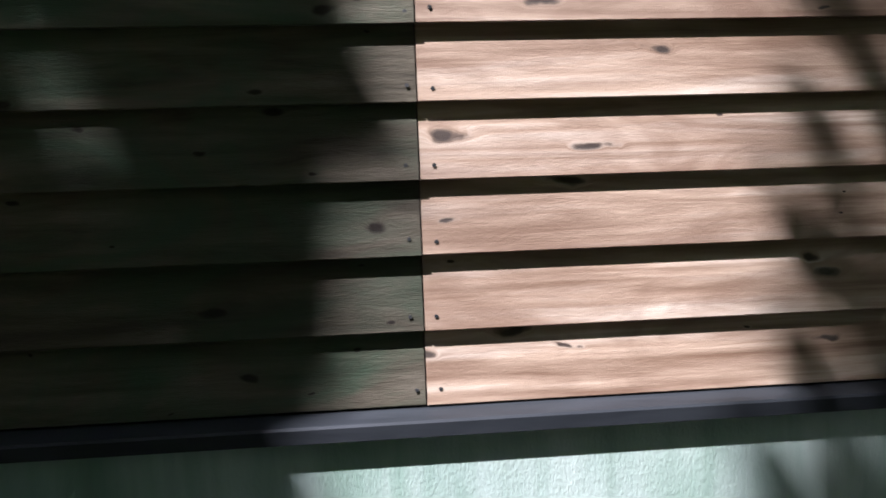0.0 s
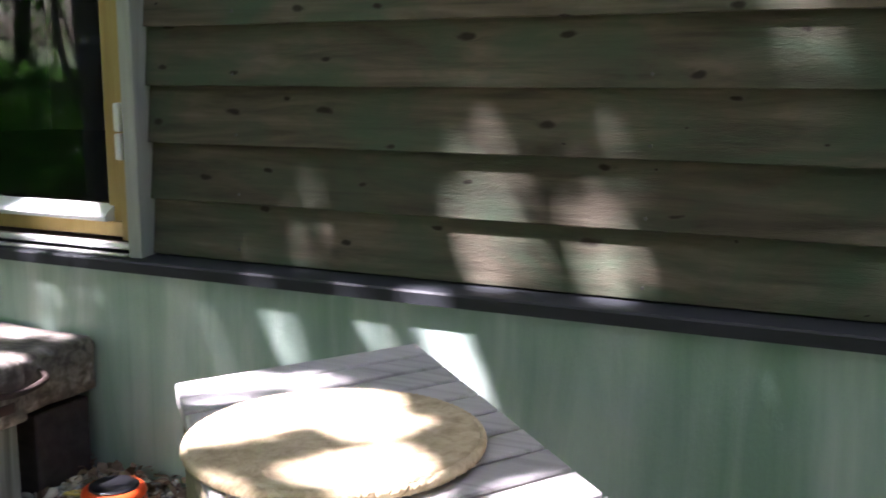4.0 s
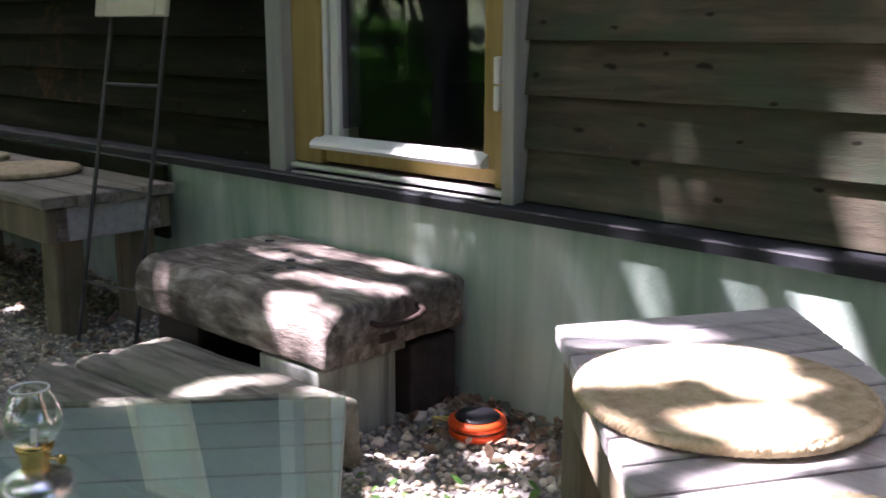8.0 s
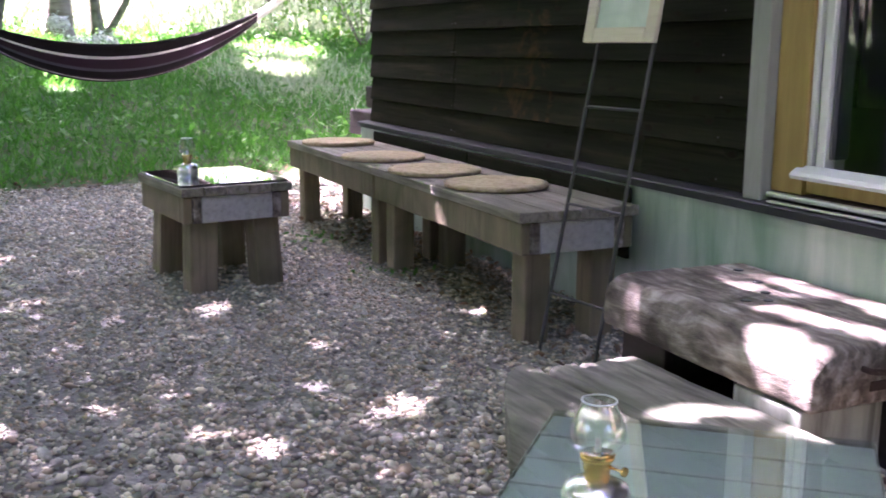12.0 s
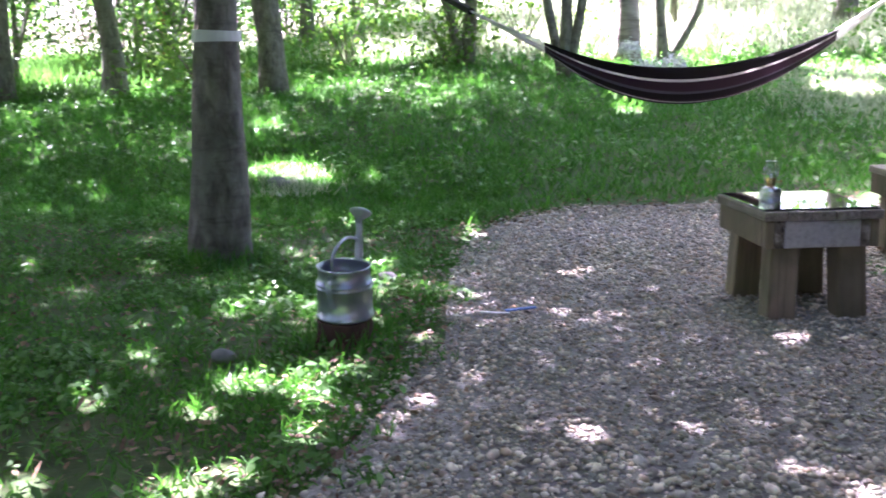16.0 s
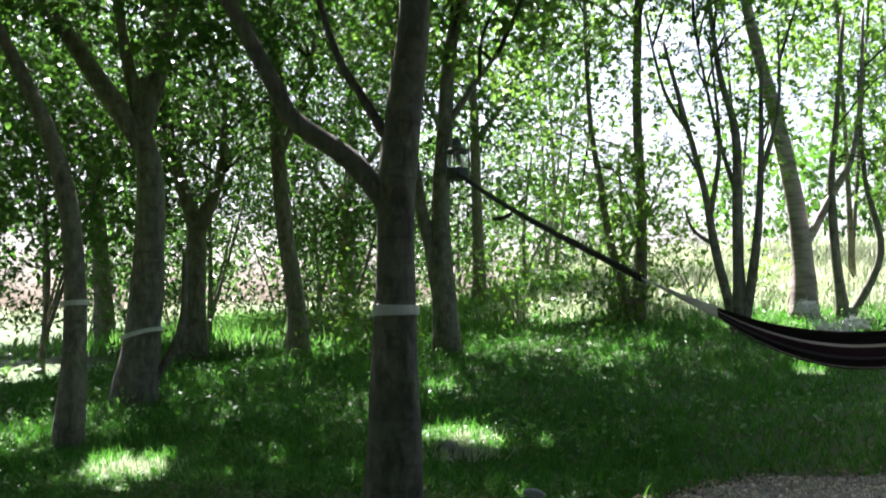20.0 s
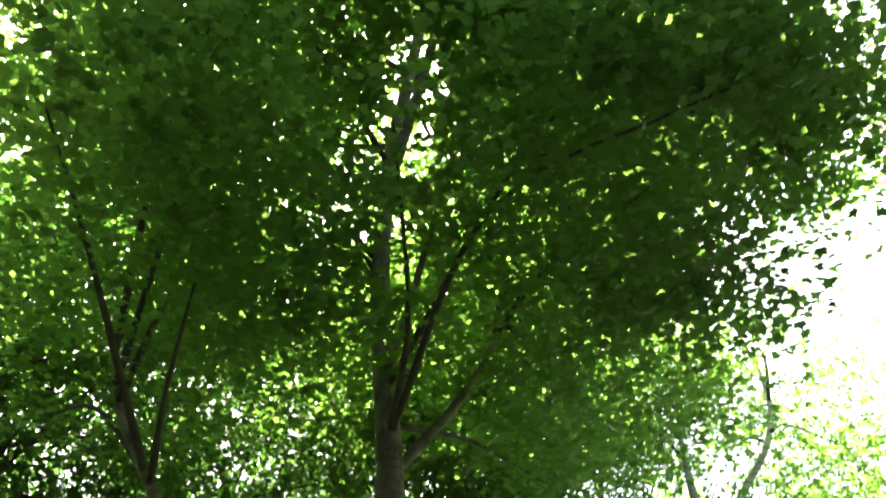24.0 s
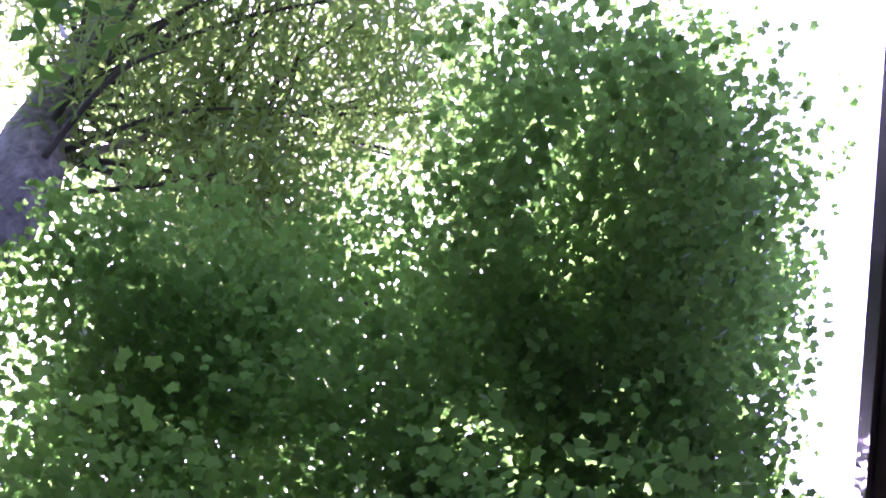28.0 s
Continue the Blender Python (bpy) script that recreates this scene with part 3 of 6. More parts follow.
def ground_z(x, y):
    """The lie of the land: a level terrace, a low bank, then a slope up to the meadow."""
    rise = max(0.0, -x - 5.6)
    side = smooth01((y + 10.0) / 6.5)
    slope = 0.165 * (0.45 + 0.55 * side)
    z = slope * min(rise, 14.0) + slope * 0.35 * max(0.0, min(rise - 14.0, 30.0))
    z += 0.03 * max(0.0, min(-y - 3.4, 12.0)) - 0.07 * math.exp(-((x + 3.5) ** 2 + (y + 4.0) ** 2) / 0.9)
    off = smooth01((math.hypot(max(0.0, -x - 4.8) * 0.9, max(0.0, -y - 2.9)) - 0.2) / 1.2)
    z += off * (0.05 * noise.noise(Vector((x * 0.8, y * 0.8, 2.0))) + 0.02 * noise.noise(Vector((x * 2.7, y * 2.7, 5.0))))
    return z


# ---- ground ----
def make_ground():
    xs = [-400, -200, -120, -80, -60, -50, -44, -40] + [-36 + 2 * i for i in range(8)] + [-20 + 0.5 * i for i in range(60)] + [10 + 3 * i for i in range(8)] + [50, 90, 160, 400]
    ys = [-400, -200, -100, -60, -40] + [-30 + 2 * i for i in range(8)] + [-14 + 0.5 * i for i in range(44)] + [8 + 3 * i for i in range(8)] + [50, 90, 160, 400]
    bm = bmesh.new()
    grid = [[bm.verts.new((x, y, ground_z(x, y) - 0.012)) for y in ys] for x in xs]
    for i in range(len(xs) - 1):
        for j in range(len(ys) - 1):
            bm.faces.new((grid[i][j], grid[i + 1][j], grid[i + 1][j + 1], grid[i][j + 1]))
    bmesh.ops.recalc_face_normals(bm, faces=bm.faces[:])
    ob = part("ground", bm, SOIL, smooth=True)
    tagged(ob, "dark woodland soil with patchy green growth", "ground", kind="structure")


make_ground()
GRAVEL = [(-0.4, -2.80), (-0.8, -2.74), (-1.8, -2.60), (-2.9, -2.70), (-4.2, -2.68), (-5.0, -2.42), (-5.5, -1.95), (-5.75, -1.2), (-5.8, 0.2), (-5.4, 0.9), (-4.1, 0.9), (-4.1, 0.05), (5.0, 0.05), (5.0, -3.4), (2.0, -3.3), (0.6, -3.0)]


def inside(x, y, outline):
    c, k = False, len(outline)
    for i in range(k):
        (x0, y0), (x1, y1) = outline[i], outline[i - 1]
        if (y0 > y) != (y1 > y) and x < (x1 - x0) * (y - y0) / (y1 - y0) + x0:
            c = not c
    return c


def make_gravel():
    bed = part("gravel_bed", prism(GRAVEL, -0.06, 0.002), BED)
    tagged(bed, "level bed of grey gravel before the house", "ground", kind="structure")
    rng = np.random.default_rng(5)
    pts = []
    while len(pts) < 70000:
        x, y = rng.uniform(-6.5, 3.0), rng.uniform(-3.3, 0.9)
        near = 1.0 if x > -2.2 else 0.8 if x > -4 else 0.6
        edge = rng.normal(0, 0.10) + 0.16 * noise.noise(Vector((x * 2.2, y * 2.2, 4.0)))
        if x > 1.2 and rng.random() < 0.6:
            continue
        if rng.random() < near and inside(x + edge, y + edge * 0.7, GRAVEL) and not (y > -0.01 and x > -3.95):
            pts.append((x, y, rng.uniform(0.0, 0.012)))
    pts = np.array(pts)
    n = len(pts)
    r = np.clip(rng.lognormal(math.log(0.0071), 0.36, n), 0.004, 0.022) * np.where(pts[:, 0] < -3, 1.3, 1.0)
    size = np.stack([r * rng.uniform(0.9, 1.5, n), r * rng.uniform(0.75, 1.1, n), r * rng.uniform(0.5, 0.8, n)], -1)
    ico = bmesh.new()
    bmesh.ops.create_icosphere(ico, subdivisions=1, radius=1.0)
    full = ([tuple(v.co) for v in ico.verts], [[v.index for v in f.verts] for f in ico.faces])
    ico.free()
    rough = ([(1, 0.2, 0), (-1, -0.1, 0), (0.1, 1, 0.1), (-0.2, -1, 0), (0.1, 0, 0.9), (0, 0, -0.9)], [[0, 2, 4], [2, 1, 4], [1, 3, 4], [3, 0, 4], [2, 0, 5], [1, 2, 5], [3, 1, 5], [0, 3, 5]])
    for shape, pick, label in ((full, pts[:, 0] > -0.75, "loose grey and buff rounded gravel stones"), (rough, pts[:, 0] <= -0.75, "finer grey gravel towards the lawn")):
        me = swarm("gravel", pts[pick], turns_of(rng, int(pick.sum()), 0.3), size[pick], shape, PEBBLE, smooth=True)
        tagged(part("gravel", me, PEBBLE), label, "gravel", kind="stuff")
    # brown leaves blown against the wall by the step
    k = 260
    p = np.stack([rng.normal(0.42, 0.20, k), -0.04 - np.abs(rng.normal(0, 0.13, k)), rng.uniform(0.012, 0.035, k)], -1)
    me = swarm("leaf_litter", p, turns_of(rng, k, 0.5), np.repeat(rng.uniform(0.02, 0.05, k)[:, None], 3, 1), OVAL, LITTER)
    tagged(part("leaf_litter", me, LITTER), "dry brown fallen leaves against the plinth", "leaves", kind="stuff")
    k = 500
    p = np.stack([rng.uniform(-4.5, -0.5, k), rng.uniform(-0.55, -0.05, k), rng.uniform(0.012, 0.03, k)], -1)
    me = swarm("leaf_litter", p, turns_of(rng, k, 0.5), np.repeat(rng.uniform(0.02, 0.05, k)[:, None], 3, 1), OVAL, LITTER)
    tagged(part("leaf_litter", me, LITTER), "dry brown leaves on the gravel under the benches", "leaves", kind="stuff")


# ---- house ----
WALL_L, WALL_R, DOOR_L, DOOR_R = -3.94, 5.0, -0.577, 0.376
CLAD_Z, PITCH = 0.533, 0.1273
EAVE_Z = 6.3


def make_house():
    """The house's shell: plinth, framed walls behind the boards, room and roof."""
    def slab(name, x0, x1, y0, y1, z0, z1, m, label, cat, bevel=0.0):
        bm = block(x1 - x0, y1 - y0, z1 - z0, bevel, 1, ((x0 + x1) / 2, (y0 + y1) / 2, (z0 + z1) / 2))
        return tagged(part(name, bm, m), label, cat, kind="structure")

    slab("plinth", WALL_L - 0.04, WALL_R, -0.045, 0.25, -0.2, 0.515, RENDER, "pale green-stained rendered plinth of the house", "wall")
    slab("wall_front_left", WALL_L + 0.03, DOOR_L + 0.077, 0.024, 0.24, 0.519, EAVE_Z, ROOF, "framed wall behind the cladding", "wall")
    slab("wall_front_right", DOOR_R - 0.043, WALL_R, 0.024, 0.24, 0.519, EAVE_Z, ROOF, "framed wall behind the cladding", "wall")
    slab("wall_over_door", DOOR_L + 0.079, DOOR_R - 0.045, 0.024, 0.24, 2.66, EAVE_Z, ROOF, "framed wall over the door", "wall")
    slab("wall_west", WALL_L, WALL_L + 0.2, 0.252, 6.0, -0.2, EAVE_Z, CLAD, "dark boarded side wall of the house", "wall")
    slab("wall_east", WALL_R - 0.2, WALL_R, 0.252, 6.0, -0.2, EAVE_Z, CLAD, "dark boarded side wall of the house", "wall")
    slab("wall_back", WALL_L, WALL_R, 6.002, 6.2, -0.2, EAVE_Z, CLAD, "dark boarded back wall of the house", "wall")
    slab("floor", WALL_L + 0.21, WALL_R - 0.21, 0.252, 5.99, 0.45, 0.552, BOARDS, "brown boarded floor of the dim room", "floor")
    slab("ceiling", WALL_L + 0.21, WALL_R - 0.21, 0.252, 5.99, 2.9, 3.0, PLASTER, "plain pale ceiling of the room", "ceiling")
    slab("wall_inner", WALL_L + 0.21, WALL_R - 0.21, 3.6, 3.7, 0.556, 2.896, PLASTER, "plain pale inner wall of the room", "wall")
    # ledge under the boards
    prof = [(0.014, 0.531), (-0.060, 0.524), (-0.064, 0.520), (-0.064, 0.497), (-0.060, 0.497), (-0.060, 0.517), (0.014, 0.524)]
    bm = bmesh.new()
    ends = [[bm.verts.new((x, y, z)) for y, z in prof] for x in (WALL_L - 0.06, WALL_R)]
    bm.faces.new(ends[0]), bm.faces.new(ends[1][::-1])
    for i in range(len(prof)):
        bm.faces.new((ends[0][i - 1], ends[1][i - 1], ends[1][i], ends[0][i]))
    bmesh.ops.recalc_face_normals(bm, faces=bm.faces[:])
    tagged(part("ledge", bm, FLASH), "dull grey metal flashing over the plinth", "flashing", kind="structure")
    # roof
    roof = thing("roof", pose(0, 0, 0), "dark roof with overhanging eaves", "roof", kind="structure")
    x0, x1 = WALL_L - 0.35, WALL_R + 0.35
    for side in (0, 1):
        bm = bmesh.new()
        y_e, y_r, z_r = (-0.37, 3.1, 8.3) if side == 0 else (6.62, 3.1, 8.3)
        q = [bm.verts.new(c) for c in ((x0, y_e, EAVE_Z + 0.05), (x1, y_e, EAVE_Z + 0.05), (x1, y_r, z_r), (x0, y_r, z_r))]
        q2 = [bm.verts.new(v.co + Vector((0, 0, 0.16))) for v in q]
        bm.faces.new(q), bm.faces.new(q2[::-1])
        for i in range(4):
            bm.faces.new((q[i - 1], q[i], q2[i], q2[i - 1]))
        bmesh.ops.recalc_face_normals(bm, faces=bm.faces[:])
        part("roof_slope", bm, TILE, roof)
    part("fascia", block(x1 - x0, 0.03, 0.22, 0.004, 1, ((x0 + x1) / 2, -0.387, EAVE_Z + 0.10)), ROOF, roof, "dark brown fascia board")
    part("soffit", block(x1 - x0, 0.35, 0.02, 0.0, 1, ((x0 + x1) / 2, -0.18, EAVE_Z)), ROOF, roof)
    for side in (0, 1):
        bm = bmesh.new()
        x = WALL_L + 0.1 if side == 0 else WALL_R - 0.1
        vs = [bm.verts.new((x + s, y, z)) for s in (-0.08, 0.08) for y, z in ((0.02, EAVE_Z), (6.2, EAVE_Z), (3.1, 8.27))]
        bm.faces.new(vs[:3]), bm.faces.new(vs[3:][::-1])
        for i in range(3):
            bm.faces.new((vs[i], vs[(i + 1) % 3], vs[(i + 1) % 3 + 3], vs[i + 3]))
        bmesh.ops.recalc_face_normals(bm, faces=bm.faces[:])
        part("gable", bm, CLAD, roof)


make_house()


def make_door():
    d = thing("door_1", pose(0, 0, 0), "closed glazed door with golden wooden frame", "door", kind="structure")

    def bar(name, x0, x1, y0, y1, z0, z1, m, label="", bevel=0.004, parent=None):
        return part(name, block(x1 - x0, y1 - y0, z1 - z0, bevel, 2, ((x0 + x1) / 2, (y0 + y1) / 2, (z0 + z1) / 2)), m, parent or d, label)

    top = 2.60
    bar("casing", DOOR_L, -0.502, -0.036, 0.022, 0.498, top + 0.1, TRIM, "weathered grey casing board")
    bar("casing", 0.338, DOOR_R, -0.036, 0.022, 0.498, top + 0.1, TRIM, "weathered grey casing board")
    bar("casing", -0.501, 0.337, -0.032, 0.022, top + 0.01, top + 0.1, TRIM, "weathered grey casing board")
    bar("jamb", -0.50, -0.376, 0.0, 0.12, 0.556, top, GOLD, "golden oiled door jamb")
    jamb = bar("jamb", 0.287, 0.336, 0.0, 0.12, 0.556, top, GOLD, "golden oiled door jamb")
    bar("head", -0.374, 0.285, 0.0, 0.12, top - 0.08, top, GOLD)
    bar("stile", -0.374, -0.356, 0.010, 0.09, 0.60, top - 0.082, WHITE, "white edge of the door leaf")
    bar("seal", -0.354, -0.346, 0.022, 0.09, 0.60, top - 0.082, GASKET)
    bar("stile", -0.344, -0.312, 0.014, 0.09, 0.60, top - 0.082, WHITE, "white edge of the door leaf")
    bar("seal", -0.310, -0.302, 0.026, 0.09, 0.66, top - 0.19, GASKET)
    bar("stile", 0.246, 0.285, 0.006, 0.09, 0.60, top - 0.082, GOLD, "golden door stile")
    bar("top_rail", -0.310, 0.244, 0.010, 0.09, top - 0.185, top - 0.083, GOLD)
    bar("bottom_rail", -0.372, 0.284, 0.012, 0.09, 0.562, 0.598, GOLD, "golden bottom rail")
    # rain bar with a rounded top, and thresholds
    prof = [(0.012, 0.602), (-0.022, 0.602), (-0.026, 0.612), (-0.018, 0.622), (0.012, 0.640)]
    bm = bmesh.new()
    ends = [[bm.verts.new((x, y, z)) for y, z in prof] for x in (-0.40, 0.262)]
    bm.faces.new(ends[0]), bm.faces.new(ends[1][::-1])
    for i in range(len(prof)):
        bm.faces.new((ends[0][i - 1], ends[1][i - 1], ends[1][i], ends[0][i]))
    bmesh.ops.recalc_face_normals(bm, faces=bm.faces[:])
    part("rain_bar", bm, WHITE, d, "pale rounded rain bar")
    bar("sill_body", -0.50, 0.336, 0.004, 0.12, 0.533, 0.554, ROOF)
    bar("threshold_strip", -0.498, 0.334, -0.020, 0.002, 0.538, 0.554, ALU, "pale metal threshold strip", 0.006)
    bar("lower_strip", -0.46, 0.336, -0.048, -0.028, 0.5275, 0.533, ALU, "pale metal strip", 0.002)
    pane = bar("pane", -0.3005, 0.2445, 0.040, 0.046, 0.602, top - 0.186, DOORGLASS, "dark reflecting glass pane", 0.0)
    pane.visible_shadow = False
    for z0, z1 in ((0.745, 0.806), (0.810, 0.875), (1.95, 2.01), (2.014, 2.075)):
        bar("hinge", 0.298, 0.316, -0.022, -0.001, z0, z1, WHITE, "white hinge sleeve", 0.006, jamb)


make_door()


def make_dark_inside():
    """Plain furniture seen dimly through the pane."""
    t = thing("sideboard", pose(-0.9, 3.2, 0.552), "plain dark wooden sideboard in the dim room", "sideboard")
    part("body", block(1.6, 0.45, 0.8, 0.006, 1, (0, 0, 0.48)), BOARDS, t)
    for x in (-0.7, 0.7):
        for y in (-0.17, 0.17):
            part("leg", block(0.05, 0.05, 0.08, 0.003, 1, (x, y, 0.04)), BOARDS, t)


make_dark_inside()


# ---- furniture builders ----
def post_table(name, at, lx, ly, h, label, category, group, splay=0.0, post=0.094):
    """A heavy low bench or table: boarded top, deep aprons with dark end grain at the corners, four square posts."""
    t = thing(name, at, label, category, group)
    top = 0.035
    k = 4 if ly < 0.45 else 5
    w = ly / k
    for i in range(k):
        part("top_board", block(lx + (0.006 if i % 2 else -0.004), w - 0.004, top, 0.006, 2, (0, -ly / 2 + w * (i + 0.5), h - top / 2), 0.0022, 3), OAK, t)
    ax, ay, ah = lx / 2 - 0.012, ly / 2 - 0.012, 0.105
    for s in (-1, 1):
        part("apron", block(2 * ax - 0.004, 0.035, ah, 0.004, 1, (0, s * (ay - 0.018), h - top - ah / 2 - 0.001), 0.0015, 2), LEG, t, "mossy olive-brown long apron")
        part("end_apron", block(0.035, 2 * ay - 0.145, ah, 0.004, 1, (s * (ax - 0.018), 0, h - top - ah / 2 - 0.001), 0.0015, 2), SLAT, t, "paler end apron")
        for r in (-1, 1):
            part("apron_end", block(0.034, 0.034, ah - 0.004, 0.002, 1, (s * (ax - 0.018), r * (ay - 0.054), h - top - ah / 2 - 0.002)), SLEEPER, t, "dark end grain")
            lean = pose(s * (ax - post / 2 - 0.04), r * (ay - post / 2 - 0.04), h - top - 0.002, r * splay, -s * splay, 0)
            part("leg", block(post, post, h - top + 0.03, 0.009, 2, (0, 0, -(h - top + 0.03) / 2), 0.003, 3), LEG, t, at=lean)
    return t


def straw_pad(at, r, label, seed):
    """A flat round cushion of coiled straw with a plaited rim."""
    t = thing("straw_seat_pad", at, label, "seat pad", "round straw pads")
    off = Vector((seed * 3.1, seed * 1.7, 0))
    bm = bmesh.new()
    n, rings = 72, 26
    rows = [[bm.verts.new((0, 0, 0.022))]]
    for i in range(1, rings + 1):
        q = (r - 0.006) * i / rings
        row = []
        for j in range(n):
            a = 2 * math.pi * j / n
            v = Vector((q * math.cos(a), q * math.sin(a), 0))
            row.append(bm.verts.new((v.x, v.y, 0.0215 + 0.0022 * noise.noise(v * 11 + off) + 0.0009 * noise.noise(v * 60 + off) + (0.0005 if i % 2 else -0.0005))))
        rows.append(row)
    low = [bm.verts.new((v.co.x, v.co.y, 0.003)) for v in rows[-1]]
    for j in range(n):
        bm.faces.new((rows[0][0], rows[1][j], rows[1][(j + 1) % n]))
        bm.faces.new((rows[-1][j], low[j], low[(j + 1) % n], rows[-1][(j + 1) % n]))
    for a, b in zip(rows[1:], rows[2:]):
        for j in range(n):
            bm.faces.new((a[j], b[j], b[(j + 1) % n], a[(j + 1) % n]))
    bm.faces.new(low[::-1])
    part("woven_disc", bm, STRAW, t, smooth=True)
    bm = bmesh.new()
    for k in (0, 1, 2):
        line = []
        for j in range(261):
            a = 2 * math.pi * j / 260
            tw = 52 * a + k * 2 * math.pi / 3
            line.append(Vector(((r + 0.0022 * math.cos(tw) - 0.004) * math.cos(a), (r + 0.0022 * math.cos(tw) - 0.004) * math.sin(a), 0.0125 + 0.0045 * math.sin(tw))))
        tube(bm, line, 0.0055, 0.0055, 5)
    part("plaited_rim", bm, STRAW, t, "plaited straw rim", smooth=True)
    return t


def oil_lamp(at, label):
    t = thing("oil_lamp", at, label, "lamp", "small oil lamps")
    font = part("oil_font", lathe([(0, 0), (0.040, 0), (0.043, 0.004), (0.0435, 0.036), (0.040, 0.046), (0.026, 0.054), (0.014, 0.058), (0, 0.058)], 28), TIN, t, "polished tin base", smooth=True)
    burner = part("burner", lathe([(0, 0.057), (0.015, 0.057), (0.017, 0.060), (0.0155, 0.066), (0.018, 0.070), (0.018, 0.078), (0.021, 0.082), (0.022, 0.089), (0.017, 0.091), (0, 0.091)], 24), BRASS, t, "brass burner", smooth=True)
    part("knob_shaft", rod([(0.016, 0, 0.076), (0.040, 0, 0.077)], 0.0015), BRASS, burner)
    part("knob", lathe([(0, -0.002), (0.006, -0.002), (0.006, 0.002), (0, 0.002)], 12), BRASS, burner, at=pose(0.041, 0, 0.077, 0, 90, 0))
    part("wick", rod([(0, 0, 0.09), (0, 0.001, 0.107)], 0.004), WICK, burner, "short white wick")
    outer = [(0.019, 0.089), (0.022, 0.093), (0.030, 0.101), (0.0345, 0.112), (0.0335, 0.125), (0.0275, 0.141), (0.022, 0.153), (0.0215, 0.157)]
    part("chimney_rim", lathe([(0.0210, 0.1562), (0.0225, 0.1568), (0.0225, 0.1582), (0.0210, 0.1588), (0.0200, 0.1575), (0.0210, 0.1562)], 28), LAMPRIM, t, "ground glass rim", smooth=True)
    c = part("glass_chimney", lathe(outer, 28), LAMPGLASS, t, "clear bulbous glass chimney", smooth=True)
    c.visible_shadow = False
    return t


def slat_quad(name, origin, across, along, n, h, thick, mats, label, category, group, board_names="slat"):
    """A slatted top on a frame: across runs with a slat, along from slat to slat; both are flat vectors over the whole top."""
    t = thing(name, pose(origin[0], origin[1], 0), label, category, group)
    ac, al = Vector((*across, 0)), Vector((*along, 0))
    gap = 0.005 / al.length
    for i in range(n):
        a0, a1 = i / n + gap, (i + 1) / n - gap
        q = [al * a0, al * a0 + ac, al * a1 + ac, al * a1]
        part(board_names, prism([(v.x, v.y) for v in q], h - thick, h, 0.003), mats[0], t)
    inset = 0.03
    ua, ul = ac.normalized(), al.normalized()
    corners = [ua * inset + ul * inset, ac - ua * inset + ul * inset, ac + al - ua * inset - ul * inset, al + ua * inset - ul * inset]
    for i in range(4):
        p, q = corners[i], corners[(i + 1) % 4]
        d = (q - p).normalized()
        nrm = Vector((-d.y, d.x, 0)) * 0.016
        e = d * 0.018
        part("apron", prism([((p + e - nrm).x, (p + e - nrm).y), ((q - e - nrm).x, (q - e - nrm).y), ((q - e + nrm).x, (q - e + nrm).y), ((p + e + nrm).x, (p + e + nrm).y)], h - thick - 0.10, h - thick - 0.001, 0.003), mats[1], t)
        centre = (corners[0] + corners[2]) / 2
        c = p + (centre - p).normalized() * 0.10
        ang = math.degrees(math.atan2(ac.y, ac.x))
        part("leg", block(0.09, 0.09, h - thick - 0.001 + 0.03, 0.007, 1, (0, 0, (h - thick - 0.031) / 2)), mats[1], t, at=pose(c.x, c.y, 0, 0, 0, ang))
    return t


